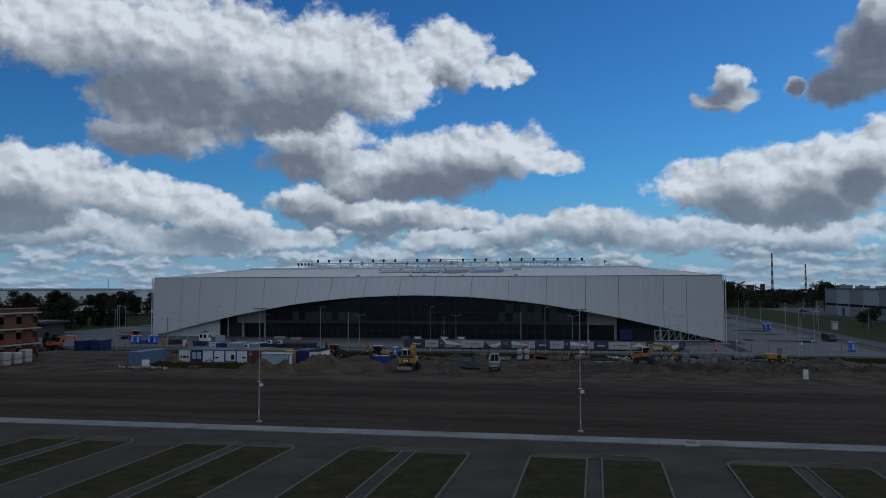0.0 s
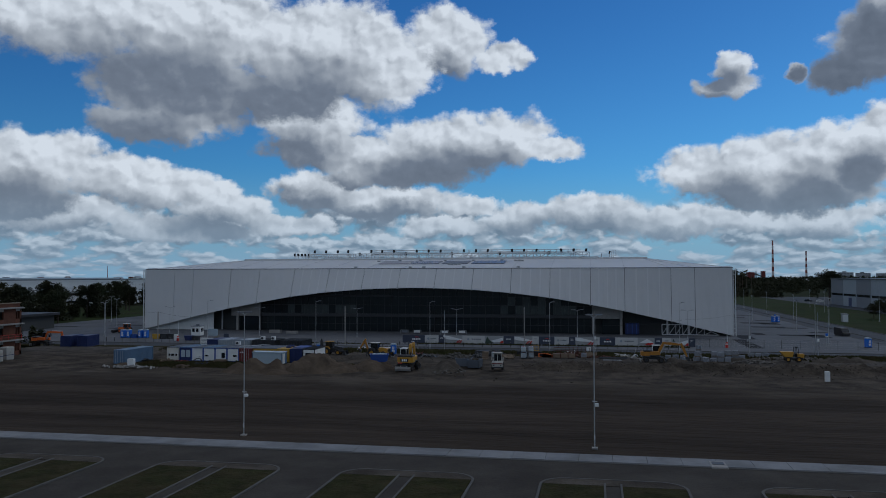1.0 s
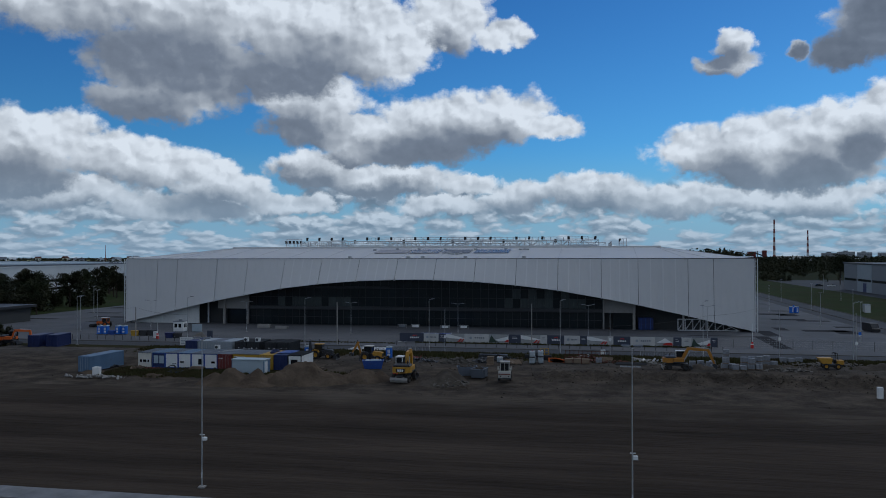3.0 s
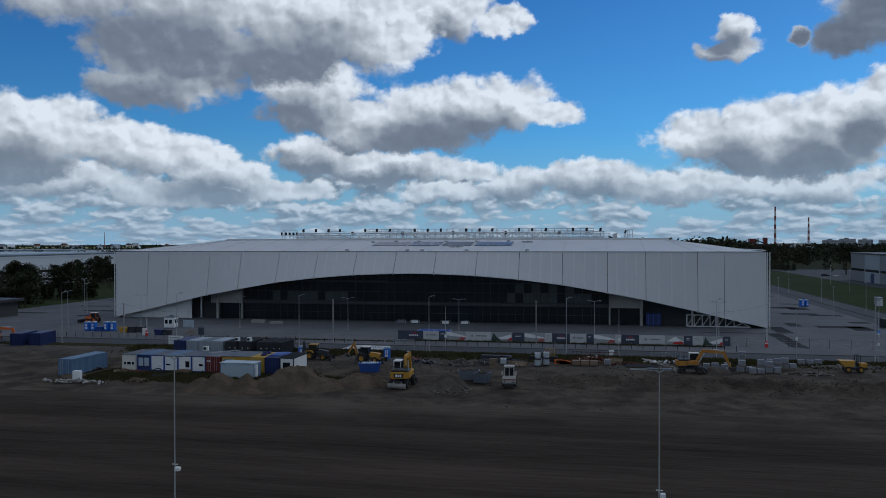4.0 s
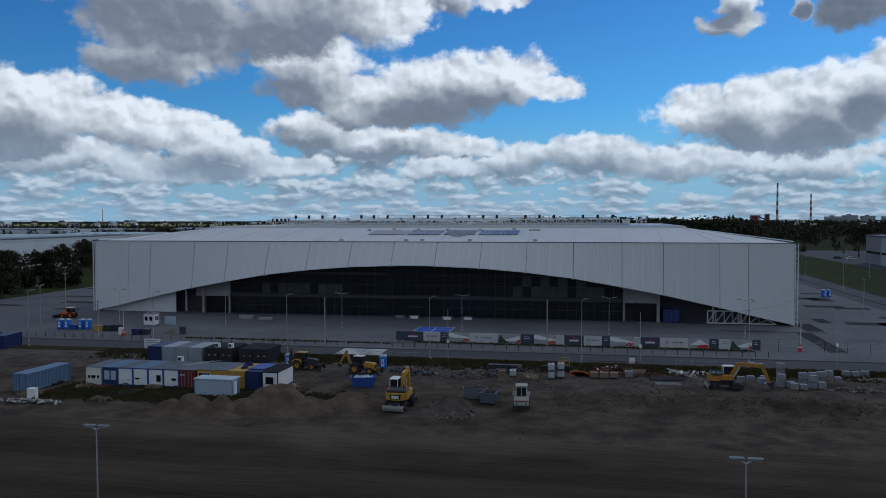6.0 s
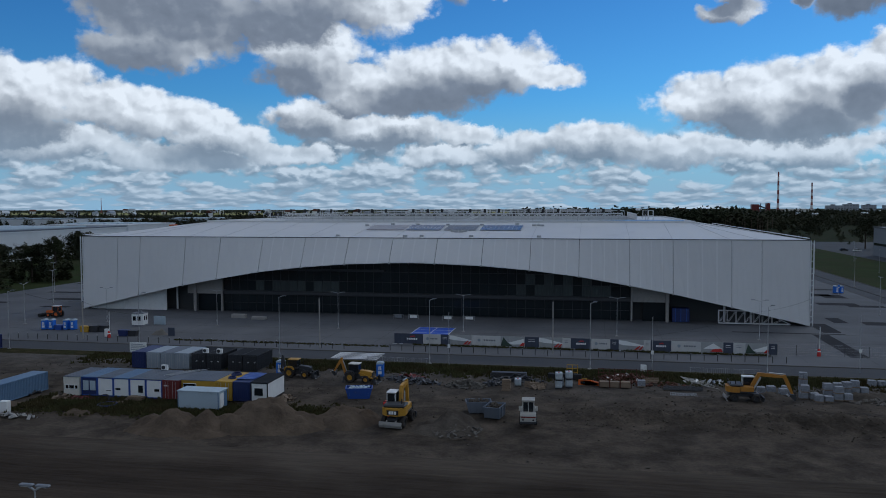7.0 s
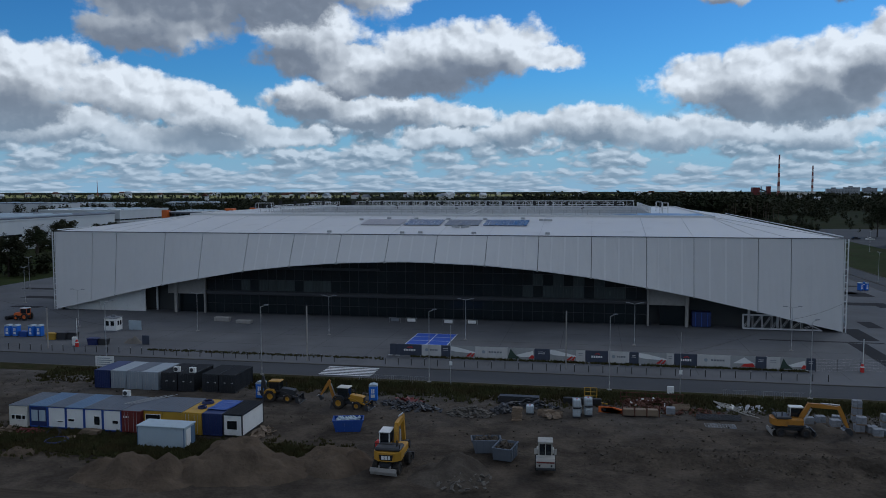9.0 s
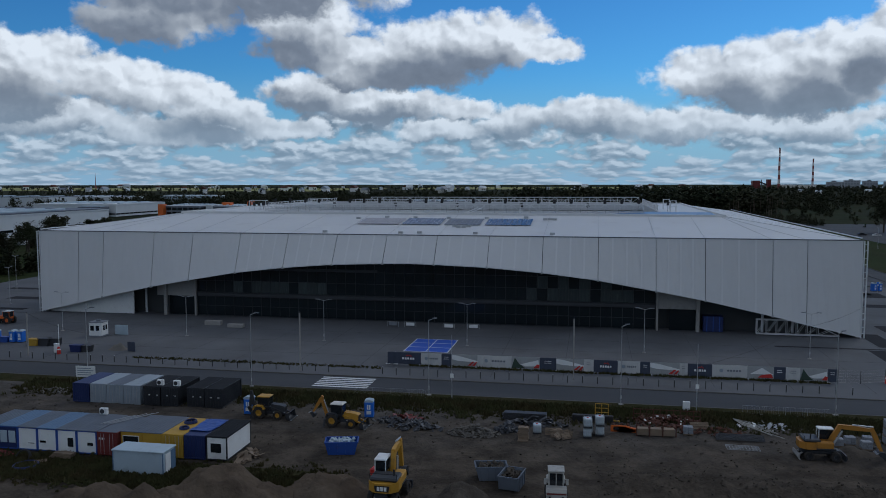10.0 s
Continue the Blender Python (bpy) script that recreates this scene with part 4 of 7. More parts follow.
def cabin(m, wall, trim, label, window=None, roof="roof_grey", l=L20, door=False):
    """A flat-roofed site cabin; window: x0, x1, z0, z1 on its front."""
    ob = thing("site_cabin", m, label, "cabin", "site cabins on the yard")
    part("wall", Geo().box(0.05, 0.05, 0.12, W20 - 0.05, l - 0.05, H20 - 0.1), wall, ob)
    part("frame", frame_of(Geo(), l), trim, ob)
    part("roof", Geo().cbox(-0.02, -0.05, H20 - 0.04, W20 + 0.02, l + 0.05, H20 + 0.06, 0.03), roof, ob)
    ridge = Geo()
    for k in range(1, 6):
        ridge.box(W20 * k / 6 - 0.02, 0.1, H20 + 0.05, W20 * k / 6 + 0.02, l - 0.1, H20 + 0.09)
    part("roof_rib", ridge, roof, ob)
    for x0, x1, z0, z1 in window or ():
        f = part("window_frame", Geo().box(x0 - 0.07, -0.0, z0 - 0.07, x1 + 0.07, 0.06, z1 + 0.07), "white", ob)
        part("window_pane", Geo().box(x0, -0.015, z0, x1, 0.0, z1), "glass", f)
    if door:
        d = part("door", Geo().cbox(W20 - 0.02, 1.0, 0.15, W20 + 0.03, 1.9, 2.15, 0.02), wall, ob)
        part("door_handle", Geo().cbox(W20 + 0.03, 1.1, 1.1, W20 + 0.08, 1.22, 1.14, 0.01), "dark_steel", d)
    return ob


ROW = -86.2
cabin(pose(-30.75, -86.5, YARD), "cream", "cream", "cream site cabin with three small dark windows", [(0.35, 0.75, 0.95, 1.4), (0.9, 1.6, 0.95, 1.4), (1.8, 2.15, 0.95, 1.4)])
x = -28.2
cabin(pose(x, ROW, YARD), "navy", "blue", "dark blue site cabin with two shuttered windows", roof="slate_blue")
shut = thing("roller_shutter", pose(x, ROW, YARD), "pair of pale roller shutters on a blue cabin", "shutter")
for a in (0.3, 1.35):
    part("shutter_leaf", Geo().cbox(a, -0.07, 0.75, a + 0.85, -0.005, 2.1, 0.02), "pale_blue", shut)
for k, win in enumerate(([(1.35, 2.1, 0.78, 0.86)], [(0.35, 1.1, 0.95, 1.2)], [(1.35, 2.05, 0.7, 1.7)], [(1.3, 2.0, 0.95, 1.3)])):
    cabin(pose(x + 2.45 * (k + 1), ROW, YARD), "white", "blue", "white site cabin framed in blue under a grey flat roof", win, roof="slate_blue" if k == 1 else "roof_grey")
red_box = container(pose(-15.9, ROW, YARD), "box_red", "dark red shipping container beside the white cabins", roof="roof_grey")
bars = Geo()
for k, (a, b) in enumerate(((0.25, 0.12), (0.45, 0.10), (0.62, 0.14), (0.84, 0.10))):
    bars.box(a, -0.05, 1.75, a + b, -0.035, 1.98 - 0.05 * (k % 2))
part("marking", bars, "white", red_box, "pale painted marks")
x = -13.4
cabin(pose(x, -85.6, YARD), "box_yellow", "box_yellow", "yellow framed cabin with a grey roof", [(0.3, 2.1, 1.1, 2.1)])
cabin(pose(x + 2.46, -85.6, YARD), "box_yellow", "box_yellow", "yellow framed cabin with a grey roof")
container(pose(x + 4.94, -85.6, YARD), "box_yellow", "mustard yellow shipping container with a tarpaulin on its roof")
container(pose(-5.95, -85.55, YARD), "navy", "navy blue shipping container under a blue tarpaulin", doors=False)
cabin(pose(-3.4, -85.5, YARD), "white", "box_black", "white cabin with black frame and one square window", [(0.55, 1.75, 0.85, 1.85)], roof="tar")
shed = thing("site_shed", pose(-11.2, -90.6, 0.12), "pale blue metal shed with a flat roof in the weeds", "shed")
part("wall", Geo().box(0.05, 0.05, 0, 5.65, 2.45, 2.35), "pale_blue", shed)
part("roof", Geo().cbox(-0.08, -0.08, 2.35, 5.78, 2.58, 2.5, 0.03), "pale_blue", shed)
g = Geo()
for x_ in (0.0, 5.6):
    for y_ in (0.0, 2.4):
        g.cbox(x_, y_, 0, x_ + 0.1, y_ + 0.1, 2.35, 0.01)
part("corner_post", g, "slate_blue", shed)
part("door", Geo().cbox(5.66, 0.5, 0.05, 5.72, 1.5, 2.1, 0.02), "white", shed)
part("side_panel", Geo().cbox(5.66, 1.6, 0.05, 5.71, 2.35, 2.2, 0.02), "slate_blue", shed)
x = -32.1
container(pose(x, -67.6, YARD), "navy", "navy blue shipping container at the end of a row", doors=False)
for k in range(3):
    container(pose(x + 2.55 + 2.5 * k, -67.5, YARD), "grey_box", "grey blue shipping container with double doors", roof="grey_box" if k != 1 else "roof_grey")
for k in range(2):
    container(pose(-21.7 + 2.6 * k, -67.4, YARD), "box_black", "black shipping container with a cooling unit on top", roof="tar")
for k in range(2):
    container(pose(-15.5 + 2.55 * k, -67.2, YARD), "box_black", "plain black shipping container with double doors", roof="tar")
for x, y, z in ((-20.0, -66.9, YARD + H20 + 0.03), (-17.6, -66.9, YARD + H20 + 0.03), (-19.3, -80.6, YARD + H20 + 0.1)):
    unit = thing("air_conditioner", pose(x, y, z), "white outdoor cooling unit standing on a container roof", "air conditioner", "cooling units on the containers")
    part("casing", Geo().cbox(0, 0, 0, 0.95, 0.4, 0.75, 0.04), "white", unit)
    part("fan_guard", Geo().tube((0.35, -0.02, 0.38), (0.35, 0.01, 0.38), 0.28, n=14), "dark_steel", unit)
container(pose(-38.3, -92.4, 0.12, 0, 0, -3), "slate_blue", "long weathered blue container at the yard's west end", l=9.0)
for x, y, r in ((-72.0, -62.0, 8), (-68.4, -61.0, 8)):
    container(pose(x, y, 0.05, 0, 0, r), "navy", "dark navy container behind the field track", doors=False)
tarp = Geo()
N = 9
for i in range(N + 1):
    for j in range(N + 1):
        tarp.v.append((-6.0 + 2.6 * i / N + 0.25 * hum(i, j, 2.1), -84.2 + 4.2 * j / N, YARD + H20 + 0.12 + 0.16 * abs(hum(i, j, 1.7, 4))))
tarp.f = [(j * 1 + i * (N + 1), j + (i + 1) * (N + 1), j + 1 + (i + 1) * (N + 1), j + 1 + i * (N + 1)) for i in range(N) for j in range(N)]
base_n = len(tarp.v)
tarp.v += [(a, b, c - 0.06) for a, b, c in tarp.v[:base_n]]
tarp.f += [tuple(base_n + q for q in f[::-1]) for f in tarp.f[:]]
solid("tarpaulin", tarp, "blue", "crumpled blue tarpaulin over the container roof", "tarpaulin")


def coil(m, r, n, label, colour="navy"):
    g = Geo()
    for k in range(n):
        q = r * (1 - 0.05 * k)
        ring = [(q * math.cos(a * math.pi / 10), q * math.sin(a * math.pi / 10), 0.06 + 0.07 * k) for a in range(21)]
        for a, b in zip(ring, ring[1:]):
            g.tube(a, b, 0.07, n=5, caps=False)
    return solid("hose_coil", g, colour, label, "hose", m)


coil(pose(-7.3, -81.4, YARD + H20 + 0.03), 0.7, 4, "coiled dark blue hose on the container roof")
coil(pose(-6.9, -83.6, YARD + H20 + 0.03), 0.5, 3, "coiled dark blue hose on the container roof")
coil(pose(-21.3, -90.6, 0.16), 1.3, 3, "blue hose coil lying on the grass")
coil(pose(-23.2, -88.6, 0.2, 55), 0.9, 3, "dark hose coil leaning by the cabins", "black")
bundle = thing("pipe_bundle", pose(0, 0, 0), "loose metal pipes lying across the cabin roofs", "pipes")
for k in range(9):
    a = Vector((-16.9 + 0.16 * k, -84.0 + 0.3 * (k % 3), YARD + H20 + 0.14 + 0.05 * (k % 2)))
    part("pipe", Geo().tube(a, a + Vector((1.4 + 0.18 * k, 2.6 + 0.25 * k, 0.02)), 0.03, n=5), "galv", bundle)

# ---- mounds of earth ----
def mound(name, cx, cy, rx, ry, h, seed, material, label, rough=0.36, step=0.3):
    nx, ny = int(2 * rx / step), int(2 * ry / step)
    g = Geo()
    for j in range(ny + 1):
        for i in range(nx + 1):
            x, y = -rx + 2 * rx * i / nx, -ry + 2 * ry * j / ny
            d = math.hypot(x / rx, y / ry) + 0.25 * noise.noise(Vector((x / 3.2, y / 3.2, seed)))
            z = max(0.0, 1 - d)
            z = h * min(1.0, z * 1.5) ** 1.15 * (0.85 + 0.5 * noise.noise(Vector((x / 2.2, y / 2.2, seed + 4))))
            z += rough * min(1, z) * (noise.noise(Vector((x / 0.8, y / 0.8, seed + 9))) + 0.6 * noise.noise(Vector((x / 0.4, y / 0.4, seed + 2))))
            g.v.append((x, y, z * 1.05 - 0.32))
    g.f = [(j * (nx + 1) + i, j * (nx + 1) + i + 1, (j + 1) * (nx + 1) + i + 1, (j + 1) * (nx + 1) + i) for j in range(ny) for i in range(nx)]
    me = bpy.data.meshes.new(name)
    me.from_pydata(g.v, [], g.f)
    me.materials.append(M[material])
    me.polygons.foreach_set("use_smooth", [True] * len(me.polygons))
    ob = new(name, me)
    ob.matrix_world = pose(cx, cy, 0.1)
    return tagged(ob, label, "earth heap", kind="stuff")


mound("earth_heap", 3.2, -95.0, 7.5, 5.2, 2.9, 1.3, "sand", "tall heap of sandy earth by the cabins")
mound("earth_heap", -6.5, -98.5, 7.5, 4.6, 2.1, 5.1, "sand", "low heap of sandy earth with a rough crest")
mound("earth_heap", 11.8, -91.5, 5.0, 4.5, 1.9, 7.7, "sand", "heap of sandy earth overgrown at its foot")
mound("earth_heap", 24.8, -92.6, 4.6, 4.4, 1.9, 9.4, "gravel", "heap of earth and broken stones")
mound("earth_heap", -23.3, -94.2, 3.4, 2.2, 0.8, 2.4, "sand", "small sand heap on the open ground")
mound("earth_heap", -36.0, -92.0, 5.0, 2.4, 0.7, 12.4, "sand", "low spread of sand by the blue container")
mound("earth_heap", 66.0, -70.6, 3.4, 2.0, 1.0, 3.3, "gravel", "pale gravel heap under the excavator bucket")
mound("earth_heap", 79.0, -69.0, 6.5, 2.6, 1.0, 6.3, "gravel", "flat heap of gravel and debris")
mound("earth_heap", 97.0, -66.5, 8.0, 3.0, 1.2, 8.1, "gravel", "flat heap of gravel and debris")
mound("earth_heap", 48.0, -84.6, 9.0, 2.6, 1.3, 16.1, "yard_soil", "rough bank of pushed earth")
mound("earth_heap", 66.0, -83.6, 12.0, 2.8, 1.4, 18.1, "yard_soil", "rough bank of pushed earth")
mound("earth_heap", 92.0, -82.0, 14.0, 2.8, 1.4, 21.1, "yard_soil", "rough bank of pushed earth")


def litter(name, cx, cy, rx, ry, h, n, size, material, label, seed, flat=0.5, kind="stuff"):
    """A pile of broken pieces."""
    rnd = random.Random(seed)
    g = Geo()
    for _ in range(n):
        a, r = rnd.uniform(0, 6.283), math.sqrt(rnd.random())
        x, y = rx * r * math.cos(a), ry * r * math.sin(a)
        z = h * (1 - r) * rnd.uniform(0.5, 1.0)
        s = size * rnd.uniform(0.5, 1.5)
        m = Matrix.Translation((x, y, z)) @ Euler([rnd.uniform(-0.7, 0.7), rnd.uniform(-0.7, 0.7), rnd.uniform(0, 6)]).to_matrix().to_4x4()
        g.cbox(-s, -s * rnd.uniform(0.3, 0.7), -s * flat, s, s * rnd.uniform(0.3, 0.7), s * flat * 0.6, s * 0.15, m)
    return solid(name, g, material, label, "debris", pose(cx, cy, YARD), kind=kind)


litter("rubble_pile", 23.6, -71.4, 3.2, 1.7, 1.3, 420, 0.24, "rubble", "pile of broken grey concrete slabs", 5, 0.16)
litter("rubble_pile", 27.4, -69.4, 1.5, 1.0, 1.0, 50, 0.35, "dark_steel", "dark heap of scrap under a sheet", 6)
litter("stone_scatter", 26.5, -94.6, 3.0, 2.6, 0.9, 70, 0.24, "rubble", "broken pale kerb stones on an earth heap", 8, 0.2)
litter("debris_strip", -31.5, -97.5, 5.5, 0.9, 0.3, 60, 0.30, "concrete", "strewn planks, rags and stones at the field edge", 9, 0.3)
litter("debris_strip", -27.0, -88.0, 2.0, 0.8, 0.4, 40, 0.25, "box_red", "dark red scrap heap by the cabins", 19, 0.4)
litter("debris_strip", 13.8, -68.4, 3.8, 1.2, 0.5, 70, 0.34, "dark_steel", "low strip of scrap steel and boards", 10, 0.25)
litter("debris_strip", 90.0, -63.5, 9, 1.6, 0.6, 120, 0.35, "rubble", "strewn rubble and boards at the road verge", 11, 0.35)
litter("debris_strip", 73.0, -67.5, 5, 2.6, 0.35, 80, 0.28, "rubble", "loose stones between the block pallets", 13, 0.4)
litter("debris_strip", 48.0, -65.5, 8, 1.8, 0.4, 110, 0.30, "rust", "rusty scrap and boards in the weeds", 14, 0.3)
litter("stone_scatter", 36.0, -63.5, 12, 2.2, 0.25, 120, 0.22, "gravel", "loose stones along the verge", 15, 0.5)
litter("scrap_heap", 46.5, -62.4, 4.6, 1.8, 1.0, 150, 0.34, "rust", "dark rusty scrap heap in the weeds", 41, 0.3)
litter("scrap_heap", 46.5, -62.9, 4.2, 1.6, 1.2, 26, 0.16, "white", "white rags and foam caught in the scrap", 42, 0.3)
litter("scrap_heap", 30.5, -66.6, 4.0, 1.1, 1.0, 70, 0.42, "dark_steel", "dark scrap boards and sheets in the weeds", 43, 0.2)
litter("scrap_heap", 16.5, -70.6, 3.6, 1.2, 0.6, 70, 0.36, "dark_steel", "dark scrap profiles and grids on the yard", 44, 0.12)
litter("scrap_heap", 58.0, -62.6, 3.4, 1.4, 0.5, 50, 0.30, "galv", "pale plastic scrap at the verge", 45, 0.15)
litter("scrap_heap", 79.5, -71.5, 4.0, 1.4, 0.6, 70, 0.30, "rubble", "broken slabs beside the block pallets", 46, 0.3)
litter("scrap_heap", -37.5, -86.4, 3.0, 1.6, 0.5, 60, 0.34, "dark_steel", "dark scrap beside the blue container", 47, 0.25)
litter("scrap_heap", -38.5, -63.0, 3.0, 1.6, 0.3, 60, 0.26, "rubble", "stones and rags in the weeds by the street", 48, 0.3)
litter("plank_pile", -29.5, -88.6, 2.2, 0.8, 0.25, 26, 0.5, "wood", "loose boards before the cream cabin", 49, 0.06)
litter("plank_pile", 0.6, -83.5, 1.0, 2.2, 0.3, 26, 0.6, "wood", "loose boards beside the white cabin", 16, 0.06)
litter("plank_pile", 14.4, -66.9, 2.2, 0.7, 0.3, 22, 0.6, "box_red", "dark red painted boards in a pile", 17, 0.06)

# ---- machines ----
def lathe(profile, n=18):
    """A ring about the y axis from pairs of (y, radius)."""
    g = Geo()
    k = len(profile)
    for a in range(n):
        c, s = math.cos(2 * math.pi * a / n), math.sin(2 * math.pi * a / n)
        g.v += [(r * c, y, r * s) for y, r in profile]
    for a in range(n):
        b = (a + 1) % n
        g.f += [(a * k + i, b * k + i, b * k + (i + 1) % k, a * k + (i + 1) % k) for i in range(k)]
    return g


def wheel(parent, x, y, r, w, rim="machine_yellow", s=1):
    """A wheel standing on z = 0, its hub turned to s (-1 or 1) along y."""
    tyre = part("wheel", lathe([(-w / 2, r * 0.58), (-w / 2, r * 0.9), (-w * 0.36, r), (w * 0.36, r), (w / 2, r * 0.9), (w / 2, r * 0.58), (w * 0.2, r * 0.52), (-w * 0.2, r * 0.52)]), "tyre", parent, at=pose(x, y, r))
    part("rim", lathe([(-w * 0.3, 0.02), (-w * 0.3, r * 0.57), (w * 0.3, r * 0.57), (w * 0.3, r * 0.4), (w * 0.1, r * 0.3), (w * 0.14, 0.02)], 14), rim, tyre, at=pose(0, 0, 0, 0, 0, 180 if s < 0 else 0))
    lugs = Geo()
    for k in range(14):
        a = 2 * math.pi * k / 14
        lugs.beam((r * math.cos(a), -w * 0.4, r * math.sin(a)), (r * math.cos(a + 0.16), w * 0.4, r * math.sin(a + 0.16)), r * 0.09)
    part("tread", lugs, "tyre", tyre)
    return tyre


def cab(parent, x0, y0, z0, x1, y1, z1, body, roof, post=0.09, sill=0.55):
    """A glazed cab: lower panels, corner posts, panes, roof."""
    part("cab_base", Geo().cbox(x0, y0, z0, x1, y1, z0 + sill, 0.05), body, parent)
    g = Geo()
    for x in (x0, x1 - post):
        for y in (y0, y1 - post):
            g.cbox(x, y, z0 + sill, x + post, y + post, z1, 0.02)
    for x in (x0, x1 - post):
        g.cbox(x, y0, z1 - post, x + post, y1, z1, 0.02)
    for y in (y0, y1 - post):
        g.cbox(x0, y, z1 - post, x1, y + post, z1, 0.02)
    part("cab_frame", g, body, parent)
    i = 0.03
    for a in ((x0 + i, y0 + post, x0 + i + 0.02, y1 - post), (x1 - i - 0.02, y0 + post, x1 - i, y1 - post), (x0 + post, y0 + i, x1 - post, y0 + i + 0.02), (x0 + post, y1 - i - 0.02, x1 - post, y1 - i)):
        part("cab_window", Geo().box(a[0], a[1], z0 + sill, a[2], a[3], z1 - post), "glass", parent)
    part("cab_roof", Geo().cbox(x0 - 0.08, y0 - 0.06, z1, x1 + 0.1, y1 + 0.06, z1 + 0.14, 0.06), roof, parent)
    part("seat", Geo().cbox((x0 + x1) / 2 - 0.3, (y0 + y1) / 2 - 0.25, z0 + 0.3, (x0 + x1) / 2 + 0.2, (y0 + y1) / 2 + 0.25, z0 + sill + 0.45, 0.06), "black", parent)


def arm(parent, name, a, b, w, h0, h1, y, material):
    """A tapering box arm between two points of the x-z plane."""
    a, b = Vector((a[0], 0, a[1])), Vector((b[0], 0, b[1]))
    d = (b - a).normalized()
    n = Vector((-d.z, 0, d.x))
    m = a.lerp(b, 0.4)
    o = [a + n * h0 / 2, m + n * (h0 * 0.62), b + n * h1 / 2, b - n * h1 / 2, m - n * (h0 * 0.55), a - n * h0 / 2]
    return part(name, Geo().prism([(p.x, p.z) for p in o], 1, y - w / 2, y + w / 2), material, parent)


def scoop(parent, m, wide, r, material="dark_steel", name="bucket"):
    """An open bucket: curved back and two cheeks."""
    g = Geo()
    pts = [(r * math.cos(t), r * math.sin(t)) for t in (math.radians(a) for a in range(95, 310, 24))]
    inner = [(x * 0.9, z * 0.9) for x, z in pts]
    g.prism(pts + inner[::-1], 1, -wide / 2, wide / 2)
    for y in (-wide / 2, wide / 2 - 0.04):
        g.prism(pts, 1, y, y + 0.04)
    b = part(name, g, material, parent, at=m)
    teeth = Geo()
    for k in range(5):
        y = -wide / 2 + 0.1 + (wide - 0.2) * k / 4
        teeth.beam((pts[-1][0], y, pts[-1][1]), (pts[-1][0] + 0.22, y, pts[-1][1] + 0.03), 0.08)
    part("tooth", teeth, "galv", b)
    return b


def backhoe(m, raised, label, hood, mudguard, top):
    """A backhoe loader; its nose points to +x."""
    ob = thing("backhoe_loader", m, label, "digger", "backhoe loaders on the yard")
    for s in (-1, 1):
        wheel(ob, -0.3, s * 0.85, 0.78, 0.5, s=s)
        wheel(ob, 2.15, s * 0.85, 0.55, 0.38, s=s)
    part("chassis", Geo().cbox(-0.9, -0.45, 0.55, 2.9, 0.45, 1.05, 0.06), "dark_steel", ob)
    part("bonnet", Geo().prism([(1.15, 1.0), (2.95, 1.0), (2.95, 1.55), (2.7, 1.68), (1.15, 1.85)], 1, -0.48, 0.48), hood, ob)
    part("grille", Geo().cbox(2.95, -0.36, 1.02, 3.0, 0.36, 1.5, 0.02), "black", ob)
    part("exhaust", Geo().tube((1.6, 0.36, 1.7), (1.6, 0.36, 2.5), 0.05), "black", ob)
    for s in (-1, 1):
        part("fender", Geo().prism([(-1.1, 1.15), (-0.95, 1.62), (-0.5, 1.78), (0.2, 1.72), (0.5, 1.3), (0.35, 1.25), (0.1, 1.58), (-0.5, 1.64), (-0.85, 1.5), (-0.98, 1.15)], 1, s * 0.85 - 0.27, s * 0.85 + 0.27), mudguard, ob)
    cab(ob, -0.55, -0.68, 1.15, 0.95, 0.68, 2.68, "black", top, sill=0.45)
    for s in (-1, 1):
        arm(ob, "loader_arm", (1.0, 1.45), (3.6, 0.55), 0.12, 0.22, 0.16, s * 0.55, hood)
        part("ram", Geo().tube((1.5, s * 0.55, 0.85), (3.0, s * 0.55, 0.85), 0.06), "galv", ob)
    scoop(ob, pose(3.75, 0, 0.5, 0, 0, 0), 2.2, 0.48, "dark_steel", "loader_bucket")
    part("stabiliser", Geo().cbox(-1.35, -1.05, 0.45, -1.0, 1.05, 0.95, 0.05).beam((-1.2, -1.0, 0.9), (-1.25, -1.15, 0.05), 0.16).beam((-1.2, 1.0, 0.9), (-1.25, 1.15, 0.05), 0.16), "dark_steel", ob)
    if raised:
        arm(ob, "boom", (-1.3, 0.9), (-2.1, 3.35), 0.26, 0.34, 0.26, 0.2, "machine_orange")
        arm(ob, "dipper", (-1.9, 3.45), (-3.2, 1.4), 0.22, 0.34, 0.2, 0.2, "machine_orange")
        part("ram", Geo().tube((-1.2, 0.2, 1.5), (-1.75, 0.2, 3.0), 0.07), "galv", ob)
        scoop(ob, pose(-3.3, 0.2, 1.05, 0, 160, 0), 0.6, 0.4)
    else:
        arm(ob, "boom", (-1.3, 0.9), (-1.75, 3.3), 0.26, 0.34, 0.26, 0.2, "dark_steel")
        arm(ob, "dipper", (-1.7, 3.2), (-1.95, 1.2), 0.22, 0.3, 0.2, 0.2, "dark_steel")
        scoop(ob, pose(-2.0, 0.2, 0.85, 0, 160, 0), 0.6, 0.4)
    return ob


backhoe(pose(-3.6, -69.6, YARD), False, "yellow backhoe loader with its rear arm folded up", "dark_steel", "machine_yellow", "machine_yellow")
backhoe(pose(6.6, -71.2, YARD, 0, 0, -4), True, "yellow backhoe loader with its rear arm raised", "machine_yellow", "dark_steel", "cream")


